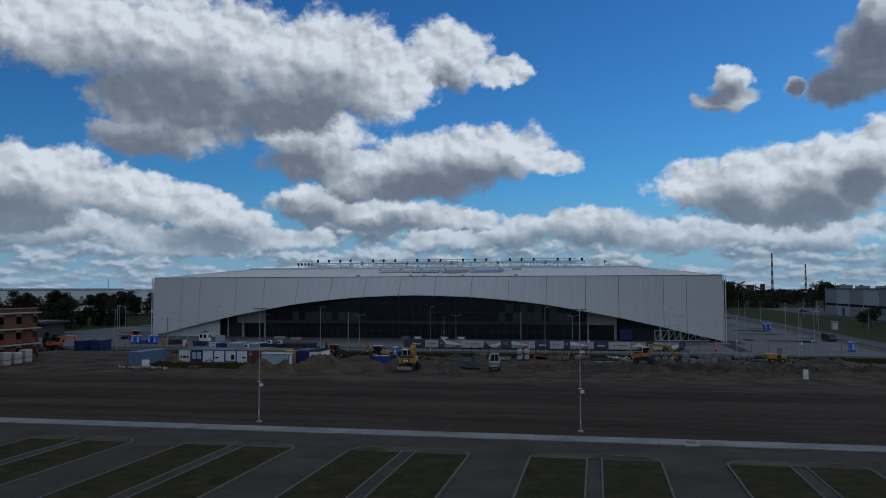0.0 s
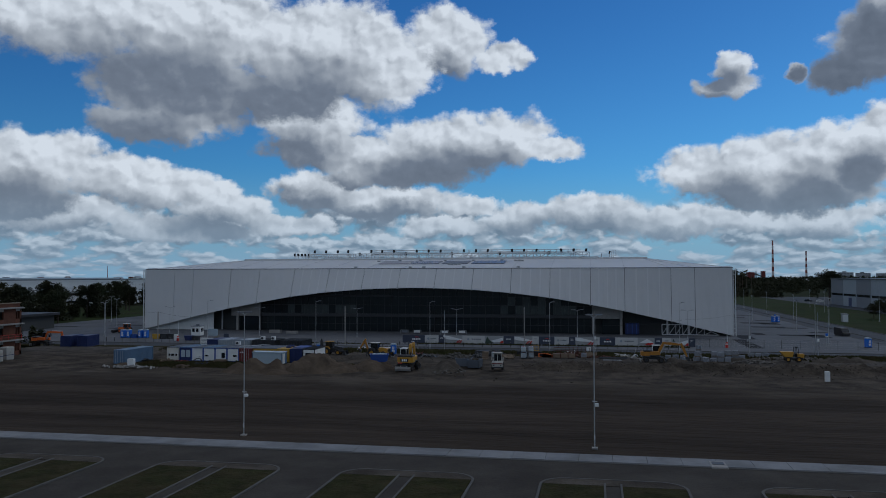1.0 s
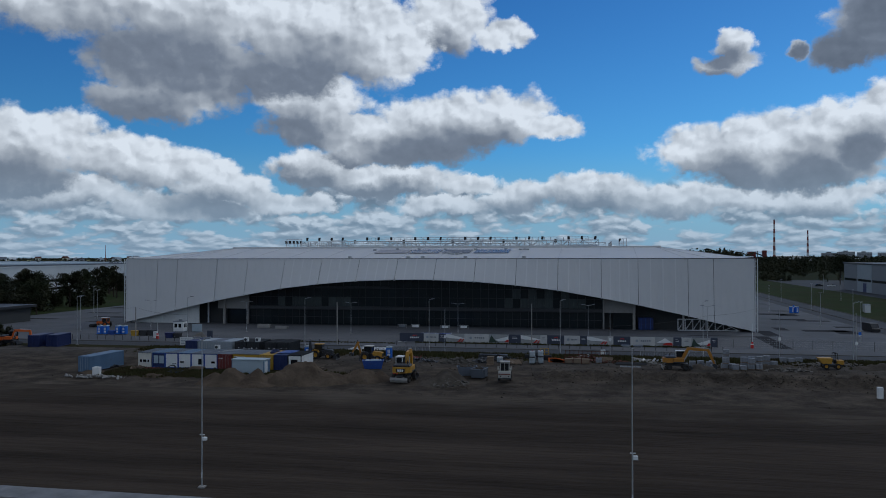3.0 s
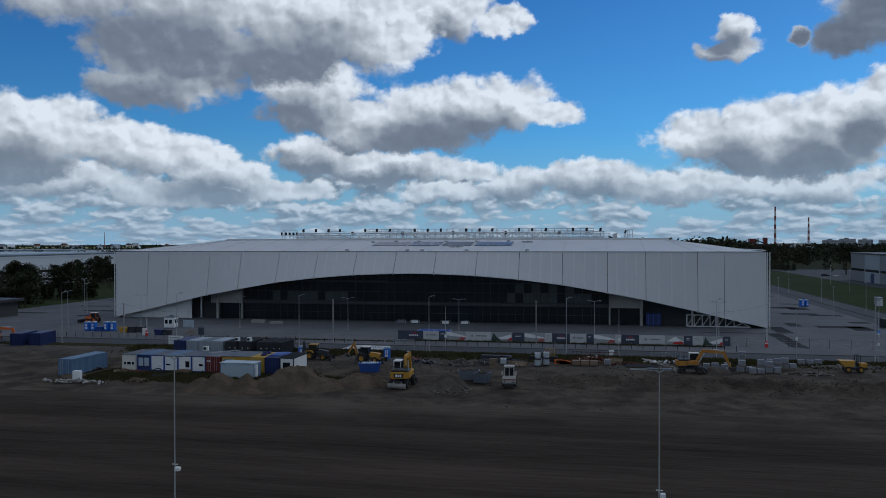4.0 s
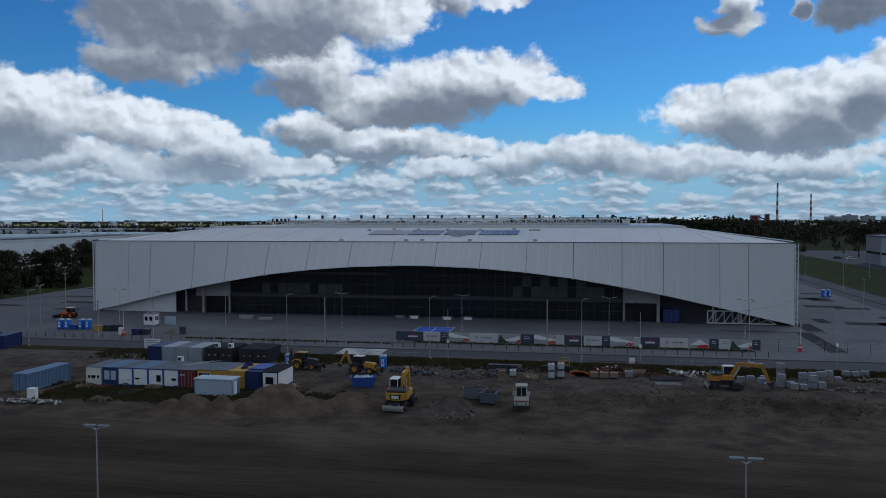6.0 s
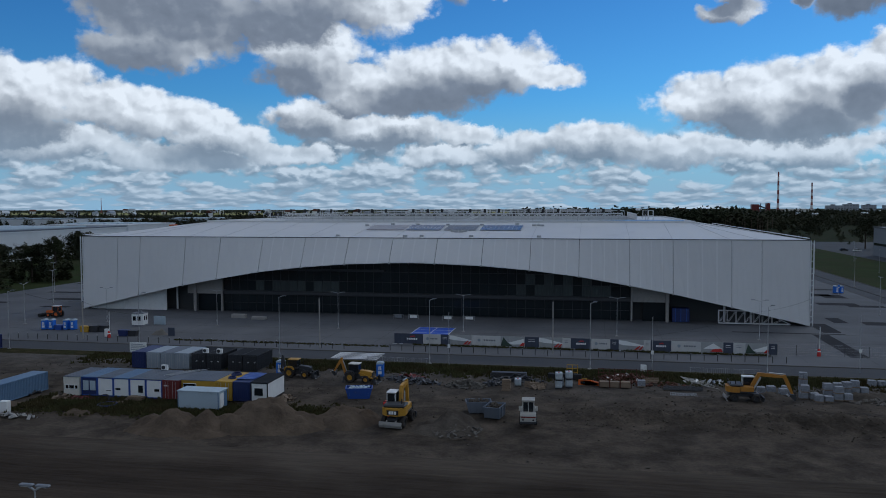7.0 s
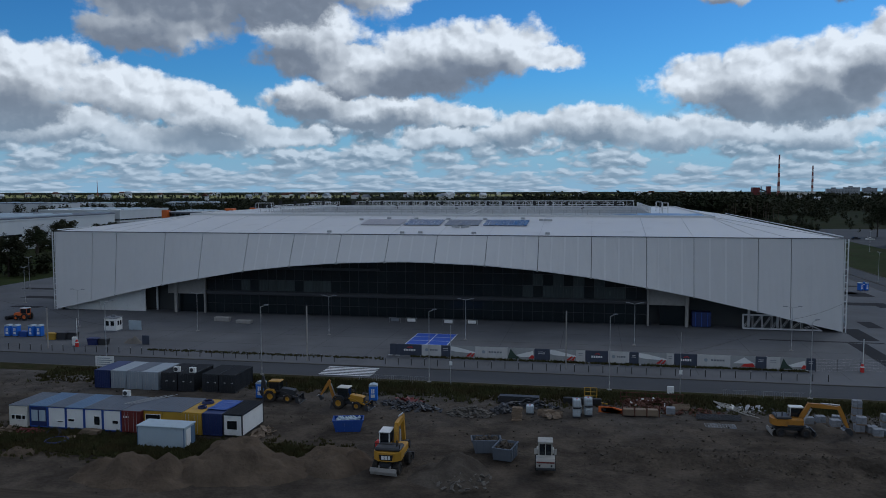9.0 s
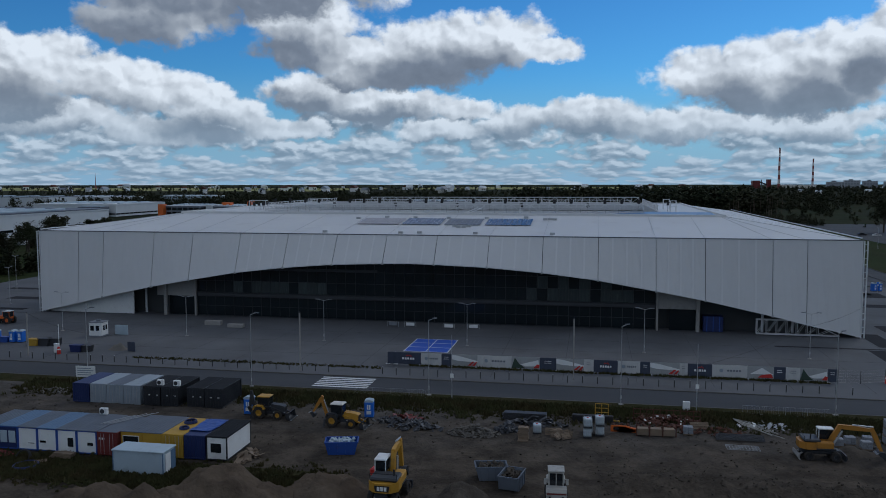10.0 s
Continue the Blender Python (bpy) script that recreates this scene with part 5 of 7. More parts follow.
def wheeled_excavator(m, colour, reach, label, cab_colour, slew=0):
    """A wheeled excavator; its undercarriage runs along x, the upper part is turned by slew degrees."""
    ob = thing("wheeled_excavator", m, label, "excavator", "wheeled excavators on the yard")
    for x in (-1.35, 1.35):
        for s in (-1, 1):
            wheel(ob, x, s * 0.98, 0.52, 0.5, "dark_steel", s)
        part("axle", Geo().tube((x, -0.9, 0.55), (x, 0.9, 0.55), 0.14), "dark_steel", ob)
    part("undercarriage", Geo().cbox(-2.0, -0.55, 0.62, 2.0, 0.55, 1.05, 0.08), "dark_steel", ob)
    part("dozer_blade", Geo().prism([(2.35, 0.12), (2.5, 0.4), (2.42, 0.75), (2.3, 0.75), (2.36, 0.4), (2.22, 0.12)], 1, -1.2, 1.2).beam((1.9, 0.5, 0.75), (2.35, 0.5, 0.45), 0.14).beam((1.9, -0.5, 0.75), (2.35, -0.5, 0.45), 0.14), "dark_steel", ob)
    part("stabiliser_blade", Geo().prism([(-2.35, 0.1), (-2.5, 0.4), (-2.42, 0.7), (-2.3, 0.7), (-2.36, 0.4), (-2.22, 0.1)], 1, -1.2, 1.2).beam((-1.9, 0.5, 0.75), (-2.35, 0.5, 0.45), 0.14).beam((-1.9, -0.5, 0.75), (-2.35, -0.5, 0.45), 0.14), "concrete", ob)
    part("slew_ring", Geo().tube((0, 0, 1.0), (0, 0, 1.25), 0.6, n=18), "dark_steel", ob)
    up = part("upper_deck", Geo().cbox(-1.5, -1.2, 1.25, 1.35, 1.2, 1.45, 0.05), "dark_steel", ob, at=pose(0, 0, 0, 0, 0, slew))
    part("counterweight", Geo().prism([(-2.25, -0.75), (-2.35, -0.3), (-2.35, 0.3), (-2.25, 0.75), (-1.75, 1.22), (-0.7, 1.22), (-0.7, -1.22), (-1.75, -1.22)], 2, 1.3, 2.05), colour, up)
    part("engine_cover", Geo().cbox(-1.95, -1.15, 2.05, -0.2, 1.15, 2.35, 0.12), "dark_steel", up, "dark engine hood")
    part("side_cover", Geo().cbox(-0.7, -1.2, 1.4, 1.1, -0.35, 2.1, 0.08), colour, up)
    part("tank_box", Geo().cbox(-0.7, 0.3, 1.4, -0.1, 1.2, 2.1, 0.06), colour, up)
    part("exhaust", Geo().tube((-1.2, -0.7, 2.3), (-1.2, -0.7, 2.85), 0.07), "black", up)
    g = Geo()
    g.box(-0.1, 0.25, 1.4, 1.45, 1.2, 2.05)
    part("cab_base", g, colour, up)
    frame_ = Geo()
    for x, y in ((-0.1, 0.25), (-0.1, 1.12), (1.37, 0.25), (1.37, 1.12)):
        frame_.cbox(x, y, 2.05, x + 0.08, y + 0.08, 3.1, 0.02)
    part("cab_frame", frame_, cab_colour, up)
    part("cab_window", Geo().box(-0.05, 0.3, 2.05, 1.4, 1.15, 3.05), "glass", up)
    part("cab_roof", Geo().cbox(-0.15, 0.2, 3.08, 1.48, 1.25, 3.22, 0.05), cab_colour, up)
    part("mirror", Geo().cbox(1.5, 1.25, 2.3, 1.55, 1.5, 2.7, 0.03).tube((1.4, 1.2, 2.6), (1.52, 1.35, 2.6), 0.025), "black", up)
    part("handrail", Geo().tube((-1.9, -1.1, 2.35), (-1.9, -1.1, 2.7), 0.03).tube((-1.9, 1.1, 2.35), (-1.9, 1.1, 2.7), 0.03).tube((-1.9, -1.1, 2.7), (-1.9, 1.1, 2.7), 0.03), "black", up)
    (bx, bz), (dx, dz), (ex, ez) = reach
    arm(up, "boom", (0.9, 1.75), (bx * 0.45, bz + 0.1), 0.36, 0.42, 0.42, -0.1, colour)
    arm(up, "boom", (bx * 0.40, bz + 0.1), (dx, dz), 0.34, 0.42, 0.28, -0.1, colour)
    part("ram", Geo().tube((1.2, 0.18, 1.6), (bx * 0.5, 0.18, bz - 0.3), 0.09).tube((1.2, -0.38, 1.6), (bx * 0.5, -0.38, bz - 0.3), 0.09), "galv", up)
    arm(up, "stick", (dx - 0.15, dz + 0.25), (ex, ez), 0.32, 0.42, 0.26, -0.1, colour)
    part("ram", Geo().tube((bx * 0.75, -0.1, dz + 0.5), (dx + 0.05, -0.1, dz + 0.35), 0.08), "galv", up)
    scoop(up, pose(ex - 0.1, -0.1, ez - 0.35, 0, 150, 0), 1.1, 0.5)
    return ob


wheeled_excavator(pose(61.6, -73.0, YARD, 0, 0, 2), "machine_orange", ((4.2, 3.55), (5.2, 3.35), (6.2, 1.0)), "amber wheeled excavator with its long boom stretched over gravel", "white")
near_digger = wheeled_excavator(pose(18.5, -91.6, 0.05, 0, 0, 84) @ Matrix.Scale(1.17, 4), "machine_yellow", ((2.6, 3.4), (3.4, 3.6), (3.9, 1.2)), "yellow wheeled excavator with a black badge plate on its tail", "white", 6)
deck = [c for c in near_digger.children if c.name.startswith("upper_deck")][0]
badge = part("badge_plate", Geo().prism([(-0.55, 1.42), (0.55, 1.42), (0.62, 1.9), (-0.62, 1.9)], 0, -2.39, -2.34), "black", deck, "black badge plate with pale marks")
for k, y in enumerate((-0.28, 0.0, 0.28)):
    part("badge_mark", Geo().cbox(-2.41, y - 0.11, 1.5, -2.385, y + 0.11, 1.82, 0.02), "white", deck)
part("red_attachment", Geo().beam((0.2, 1.6, 0.3), (1.6, 2.0, 1.7), 0.22).beam((0.5, 1.3, 0.3), (1.9, 1.7, 1.6), 0.22).cbox(1.2, 1.4, 1.2, 2.0, 2.2, 1.8, 0.1), "red", near_digger, "red hydraulic attachment")
wheeled_excavator(pose(-79.5, -58.5, -0.1, 0, 0, 10), "orange", ((3.4, 3.3), (4.9, 3.2), (5.3, 0.9)), "orange red excavator standing in the shrubs", "dark_steel")

# the compact loader that faces the field
lo = thing("compact_loader", pose(34.1, -89.2, 0.25, 0, 0, -86), "dusty white compact loader with a red striped nose", "loader")
for s in (-1, 1):
    wheel(lo, -0.9, s * 0.85, 0.55, 0.42, "dusty_white", s)
    wheel(lo, 1.0, s * 0.85, 0.55, 0.42, "dusty_white", s)
part("chassis", Geo().cbox(-1.6, -0.6, 0.5, 1.7, 0.6, 1.0, 0.08), "dark_steel", lo)
part("nose", Geo().prism([(0.75, 0.55), (1.95, 0.55), (1.95, 1.25), (1.75, 1.5), (0.75, 1.5)], 1, -0.95, 0.95), "dusty_white", lo)
part("stripe", Geo().cbox(1.94, -0.9, 1.05, 1.965, 0.9, 1.2, 0.01), "box_red", lo, "faded red stripe")
part("headlight", Geo().tube((1.93, -0.6, 0.8), (1.98, -0.6, 0.8), 0.1, n=10), "glass", lo)
part("headlight", Geo().tube((1.93, 0.6, 0.8), (1.98, 0.6, 0.8), 0.1, n=10), "glass", lo)
part("bumper", Geo().cbox(1.7, -0.95, 0.35, 2.05, 0.95, 0.6, 0.05), "dark_steel", lo)
cab(lo, -0.75, -0.72, 1.0, 0.72, 0.72, 2.75, "dusty_white", "dusty_white", 0.12, 0.4)
part("window_bar", Geo().cbox(0.66, -0.04, 1.4, 0.74, 0.04, 2.7, 0.01), "dusty_white", lo)
for s in (-1, 1):
    part("mirror", Geo().cbox(0.8, s * 1.02 - 0.12, 1.6, 0.86, s * 1.02 + 0.12, 2.2, 0.03).tube((0.7, s * 0.72, 2.1), (0.83, s * 1.0, 2.1), 0.03), "dusty_white", lo)
part("side_tank", Geo().cbox(-1.9, -0.9, 0.9, -0.8, 0.9, 1.6, 0.1), "dusty_white", lo)

# the site dumper
du = thing("site_dumper", pose(87.6, -67.6, YARD, 0, 0, 180), "small yellow site dumper with a tipping skip", "dumper")
for s in (-1, 1):
    wheel(du, -0.9, s * 0.75, 0.5, 0.4, "machine_yellow", s)
    wheel(du, 1.0, s * 0.75, 0.5, 0.4, "machine_yellow", s)
part("chassis", Geo().cbox(-1.7, -0.5, 0.45, 1.4, 0.5, 0.85, 0.06), "dark_steel", du)
part("skip", Geo().prism([(0.2, 0.95), (1.6, 0.95), (2.3, 1.9), (0.0, 1.9)], 1, -0.85, 0.85), "machine_yellow", du)
part("engine_box", Geo().cbox(-1.75, -0.7, 0.8, -0.75, 0.7, 1.55, 0.1), "machine_yellow", du)
part("seat", Geo().cbox(-0.75, -0.3, 1.0, -0.3, 0.3, 1.6, 0.08), "black", du)
g = Geo()
for s in (-0.6, 0.6):
    g.tube((-0.9, s, 1.5), (-0.8, s, 2.75), 0.05).tube((-0.2, s, 1.0), (-0.3, s, 2.75), 0.05).tube((-0.8, s, 2.75), (-0.3, s, 2.75), 0.05)
g.tube((-0.8, -0.6, 2.75), (-0.8, 0.6, 2.75), 0.05).tube((-0.3, -0.6, 2.75), (-0.3, 0.6, 2.75), 0.05)
part("roll_bar", g, "black", du)
part("tail_frame", Geo().beam((-1.8, -0.65, 0.8), (-1.8, -0.65, 1.5), 0.1).beam((-1.8, 0.65, 0.8), (-1.8, 0.65, 1.5), 0.1).beam((-1.8, -0.65, 1.5), (-1.8, 0.65, 1.5), 0.1), "machine_yellow", du)

# the orange road tractor on the forecourt
tr = thing("tractor", pose(-84.5, -15.5, 0.0, 0, 0, 180), "orange tractor with a white cab roof and a sweeper", "tractor")
for s in (-1, 1):
    wheel(tr, -0.5, s * 0.85, 0.8, 0.5, "orange", s)
    wheel(tr, 1.7, s * 0.8, 0.55, 0.4, "orange", s)
part("chassis", Geo().cbox(-1.0, -0.4, 0.6, 2.4, 0.4, 1.0, 0.05), "dark_steel", tr)
part("bonnet", Geo().prism([(0.7, 0.95), (2.5, 0.95), (2.5, 1.4), (2.2, 1.6), (0.7, 1.75)], 1, -0.45, 0.45), "orange", tr)
cab(tr, -0.9, -0.7, 1.1, 0.7, 0.7, 2.6, "orange", "white", sill=0.4)
part("sweeper", Geo().tube((3.9, -1.1, 0.45), (3.9, 1.1, 0.45), 0.42, n=14).beam((2.4, -0.4, 0.8), (3.8, -0.9, 0.8), 0.12).beam((2.4, 0.4, 0.8), (3.8, 0.9, 0.8), 0.12), "black", tr, "black roller brush")


def car(m, colour, label, van=False, group="parked vehicles"):
    ob = thing("van" if van else "car", m, label, "van" if van else "car", group)
    l, w, h = (5.3, 1.95, 2.3) if van else (4.4, 1.78, 1.48)
    for x in (-l * 0.32, l * 0.32):
        for s in (-1, 1):
            wheel(ob, x, s * (w / 2 - 0.12), 0.34, 0.22, "galv", s)
    if van:
        body = [(-l / 2, 0.3), (l / 2, 0.3), (l / 2, 0.95), (l * 0.40, 1.2), (l * 0.27, h - 0.1), (l * 0.22, h), (-l / 2 + 0.1, h), (-l / 2, h - 0.15)]
        part("body", Geo().prism(body, 1, -w / 2, w / 2), colour, ob)
        part("windscreen", Geo().prism([(l * 0.40 + 0.01, 1.25), (l * 0.28 + 0.02, h - 0.2), (l * 0.26, h - 0.25), (l * 0.37, 1.25)], 1, -w / 2 + 0.1, w / 2 - 0.1), "glass", ob)
    else:
        part("body", Geo().prism([(-l / 2, 0.3), (l / 2, 0.3), (l / 2 + 0.02, 0.62), (l / 2 - 0.15, 0.78), (l * 0.22, 0.92), (-l / 2 + 0.1, 0.95), (-l / 2, 0.75)], 1, -w / 2, w / 2), colour, ob)
        part("cabin_glass", Geo().prism([(l * 0.24, 0.9), (l * 0.06, h - 0.08), (-l * 0.28, h - 0.08), (-l * 0.44, 0.93)], 1, -w / 2 + 0.1, w / 2 - 0.1), "glass", ob)
        part("roof", Geo().cbox(-l * 0.29, -w / 2 + 0.14, h - 0.1, l * 0.07, w / 2 - 0.14, h, 0.04), colour, ob)
    for s in (-1, 1):
        part("headlight", Geo().cbox(l / 2 - 0.1, s * (w / 2 - 0.3) - 0.2, 0.6, l / 2 + 0.03, s * (w / 2 - 0.3) + 0.2, 0.75, 0.03), "glass", ob)
    return ob


car(pose(117.0, 6.5, -0.1, 0, 0, -80), "black", "black delivery van parked at the car park's edge", True)
car(pose(180.5, 303, 0.03, 0, 0, 10), "black", "dark car parked on the far yard")
car(pose(186.5, 299, 0.03, 0, 0, 15), "white", "white car parked on the far yard")
car(pose(192.0, 279, 0.03, 0, 0, 5), "dark_steel", "dark van parked on the far yard", True)
car(pose(199.0, 277, 0.03, 0, 0, 95), "white", "white van parked on the far yard", True)
car(pose(186.0, 258, 0.03, 0, 0, 20), "white", "white car parked by the warehouse")
car(pose(193.0, 252, 0.03, 0, 0, 20), "hall_grey", "grey car parked by the warehouse")

# ---- skips, pallets, tanks ----
def skip(m, colour, label, load, seed, l=3.2, w=1.9):
    ob = thing("skip", m, label, "skip", "skips on the yard")
    g = Geo()
    t = 0.07
    out = [(-l / 2 + 0.35, 0.0), (l / 2 - 0.35, 0.0), (l / 2, 1.35), (-l / 2, 1.35)]
    ins = [(-l / 2 + 0.42, 0.08), (l / 2 - 0.42, 0.08), (l / 2 - 0.09, 1.35), (-l / 2 + 0.09, 1.35)]
    for y in (-w / 2, w / 2 - t):
        g.prism(out, 1, y, y + t)
    for (a, b), (c, d) in (((0, 1), (0, 1)), ((1, 2), (1, 2)), ((3, 0), (3, 0))):
        g.prism([out[a], out[b], ins[d], ins[c]], 1, -w / 2 + t, w / 2 - t)
    part("tub", g, colour, ob)
    rim_ = Geo()
    for y in (-w / 2, w / 2):
        rim_.beam((-l / 2 - 0.03, y, 1.36), (l / 2 + 0.03, y, 1.36), 0.12)
    for x in (-l / 2, l / 2):
        rim_.beam((x, -w / 2, 1.36), (x, w / 2, 1.36), 0.12)
    for k in range(4):
        x = -l / 2 + 0.55 + k * (l - 1.1) / 3
        rim_.beam((x, -w / 2 - 0.03, 0.05), (x * 1.1, -w / 2 - 0.03, 1.3), 0.09)
    part("rim", rim_, colour if colour != "skip_grey" else "roof_grey", ob)
    rnd = random.Random(seed)
    fill = Geo()
    for _ in range(60):
        s = rnd.uniform(0.1, 0.28)
        mm = Matrix.Translation((rnd.uniform(-l / 2 + 0.45, l / 2 - 0.45), rnd.uniform(-w / 2 + 0.3, w / 2 - 0.3), 0.95 + rnd.uniform(0, 0.45))) @ Euler([rnd.uniform(-1, 1), rnd.uniform(-1, 1), rnd.uniform(0, 6)]).to_matrix().to_4x4()
        fill.cbox(-s, -s * 0.6, -s * 0.5, s, s * 0.6, s * 0.5, s * 0.2, mm)
    fill.box(-l / 2 + 0.35, -w / 2 + 0.1, 0.1, l / 2 - 0.35, w / 2 - 0.1, 0.9)
    part("load", fill, load, ob)
    return ob


skip(pose(27.4, -85.0, 0.2, 0, 0, 12), "skip_grey", "grey steel skip heaped with dark rubble", "gravel", 3)
skip(pose(29.7, -86.9, 0.2, 0, 0, 80), "skip_grey", "grey steel skip with a pale rim full of rubble", "gravel", 4, 3.0, 2.0)
skip(pose(10.2, -80.4, 0.2, 0, 0, 14), "blue", "blue steel skip filled with white and blue sacks", "pale_blue", 5, 3.6, 2.0)


def pallet(m, label="weathered grey wooden pallet on the work yard"):
    ob = thing("pallet", m, label, "pallet", "wooden pallets on the yard")
    top = Geo().box(-0.6, -0.05, 0.0, 0.6, 0.05, 0.022).mesh("board")
    for k in range(6):
        part("board", top, "wood", ob, at=pose(0, -0.36 + k * 0.145, 0.12))
    for y in (-0.35, 0, 0.35):
        part("bearer", Geo().box(-0.6, y - 0.045, 0.022, 0.6, y + 0.045, 0.12), "wood", ob)
    for x in (-0.55, 0, 0.55):
        part("foot_board", Geo().box(x - 0.05, -0.4, 0.0, x + 0.05, 0.4, 0.022), "wood", ob)
    return ob


base_pallet = pallet(pose(29.6, -73.0, YARD))
for k in range(1, 10):
    copy_thing(base_pallet, pose(29.6 + 0.05 * math.sin(k), -72.6 + 0.03 * k, YARD + 0.145 * k, 0, 0, 3 * math.sin(k * 2)))
for k, (x, y, rx, rz) in enumerate(((33.2, -71.0, 60, 20), (33.9, -70.7, 68, -15), (34.4, -71.6, 50, 40), (32.6, -70.2, 75, 0), (33.5, -71.9, 35, 70), (34.8, -70.6, 70, -50))):
    copy_thing(base_pallet, pose(x, y, YARD + 0.38, rx, 0, rz))
for k in range(5):
    copy_thing(base_pallet, pose(33.4, -70.4, YARD + 0.145 * k, 0, 0, 6 * k))
for k in range(4):
    copy_thing(base_pallet, pose(-19.9 + 0.15 * k, -87.6, YARD + 0.145 * k, 0, 0, 5 * k))
    copy_thing(base_pallet, pose(-18.6 + 0.1 * k, -87.7, YARD + 0.145 * k, 0, 0, -4 * k))
copy_thing(base_pallet, pose(-20.5, -89.4, 0.2, 8, 0, 30))
copy_thing(base_pallet, pose(49.6, -65.0, YARD + 0.45, 62, 0, 15))
copy_thing(base_pallet, pose(50.6, -64.8, YARD + 0.45, 58, 0, 10))


def block_pallet(m, layers, label):
    """Concrete paving blocks stacked on a pallet."""
    ob = thing("block_pallet", m, label, "paving blocks", "pallets of paving blocks")
    part("pallet_base", Geo().box(-0.55, -0.5, 0.0, 0.55, 0.5, 0.03).box(-0.55, -0.5, 0.09, 0.55, 0.5, 0.13).box(-0.5, -0.45, 0.02, 0.5, -0.3, 0.1).box(-0.5, 0.3, 0.02, 0.5, 0.45, 0.1), "wood", ob)
    me = Geo().cbox(-0.26, -0.15, 0.0, 0.26, 0.15, 0.155, 0.02).mesh("block")
    for k in range(layers):
        for i in range(2):
            for j in range(3):
                part("block", me, "block", ob, at=pose(-0.27 + 0.54 * i + 0.01 * math.sin(k * 3 + j), -0.31 + 0.31 * j, 0.135 + 0.162 * k, 0, 0, 1.5 * math.sin(7 * k + i + j)))
    return ob


bp = block_pallet(pose(69.7, -70.6, YARD), 5, "grey concrete paving blocks stacked on a wooden pallet")
low = block_pallet(pose(72.6, -71.8, YARD), 4, "low stack of grey paving blocks on a pallet")
for k, (x, y, z) in enumerate(((69.9, -70.6, 0.94), (71.0, -70.9, 0), (71.3, -72.0, 0), (74.1, -70.7, 0), (74.1, -70.7, 1.0), (75.3, -70.6, 0), (73.2, -68.9, 0), (73.2, -68.9, 1.0), (74.6, -68.4, 0), (74.6, -68.4, 1.0), (76.0, -67.5, 0), (76.0, -67.5, 1.0), (77.4, -66.4, 0), (77.4, -66.4, 1.0), (78.6, -66.2, 0), (70.6, -66.6, 0), (70.6, -66.6, 1.0), (70.6, -66.6, 2.0), (66.2, -67.6, 0), (64.7, -68.4, 0), (68.2, -67.2, 0), (67.5, -69.0, 0), (48.6, -67.0, 0))):
    copy_thing(bp, pose(x, y, YARD + 0.94 * round(z), 0, 0, (k * 29) % 17 - 8))
brown = block_pallet(pose(81.2, -61.2, YARD), 5, "brownish blocks stacked on a wooden pallet")
copy_thing(brown, pose(82.5, -61.4, YARD, 0, 0, 5))
copy_thing(brown, pose(84.0, -60.8, YARD, 0, 0, -4))


def tank(m, label):
    ob = thing("liquid_tank", m, label, "tank", "caged tanks on pallets")
    part("bottle", Geo().cbox(-0.46, -0.56, 0.16, 0.46, 0.56, 1.1, 0.1), "wrap", ob)
    part("base", Geo().box(-0.5, -0.6, 0.0, 0.5, 0.6, 0.14), "dark_steel", ob)
    part("cap", Geo().tube((0, 0, 1.1), (0, 0, 1.17), 0.12), "red", ob)
    g = Geo()
    for k in range(6):
        x = -0.5 + k * 0.2
        for y in (-0.6, 0.6):
            g.tube((x, y, 0.14), (x, y, 1.12), 0.015, n=4)
        yy = -0.6 + k * 0.24
        for xx in (-0.5, 0.5):
            g.tube((xx, yy, 0.14), (xx, yy, 1.12), 0.015, n=4)
    for z in (0.4, 0.75, 1.12):
        for y in (-0.6, 0.6):
            g.tube((-0.5, y, z), (0.5, y, z), 0.015, n=4)
        for xx in (-0.5, 0.5):
            g.tube((xx, -0.6, z), (xx, 0.6, z), 0.015, n=4)
    part("cage", g, "galv", ob)
    return ob


ibc = tank(pose(36.9, -70.2, YARD), "white plastic tank in a steel cage")
for x, y, z in ((36.9, -70.2, 1.18), (38.3, -69.2, 0), (38.3, -69.2, 1.18), (37.0, -68.7, 0), (31.0, -69.8, 0)):
    copy_thing(ibc, pose(x, y, YARD + z, 0, 0, 5))
g = Geo()
for k in range(14):
    a = Vector((51.5 + 0.02 * k, -68.8 + 0.16 * k, YARD + 0.12 + 0.05 * (k % 3)))
    g.tube(a, a + Vector((5.4, 0.1, 0)), 0.06, n=5)
solid("steel_bars", g, "dark_steel", "bundle of dark steel bars on the ground", "steel bars")
g = Geo()
for k in range(11):
    g.tube((52.3 + 0.35 * k, -72.0, YARD + 0.05), (52.3 + 0.35 * k, -70.4, YARD + 0.05), 0.025, n=4)
for k in range(5):
    g.tube((52.3, -72 + 0.4 * k, YARD + 0.08), (55.8, -72 + 0.4 * k, YARD + 0.08), 0.025, n=4)
solid("steel_mesh", g, "galv", "welded steel mesh lying flat", "steel mesh")
bundle = thing("pipe_bundle", pose(0, 0, 0), "loose pale plastic pipes thrown on the verge", "pipes")
for k in range(10):
    a = Vector((54.6 + 0.1 * k, -61.2 - 0.2 * k, YARD + 0.45 - 0.03 * k))
    part("pipe", Geo().tube(a, a + Vector((3.6 + 0.5 * math.sin(k), -2.6 + 1.2 * math.cos(k * 2), -0.3)), 0.06, n=6), "dusty_white", bundle)
crate = thing("timber_crate", pose(44.8, -68.2, YARD, 0, 0, 3), "open wooden formwork crates in a row", "crate")
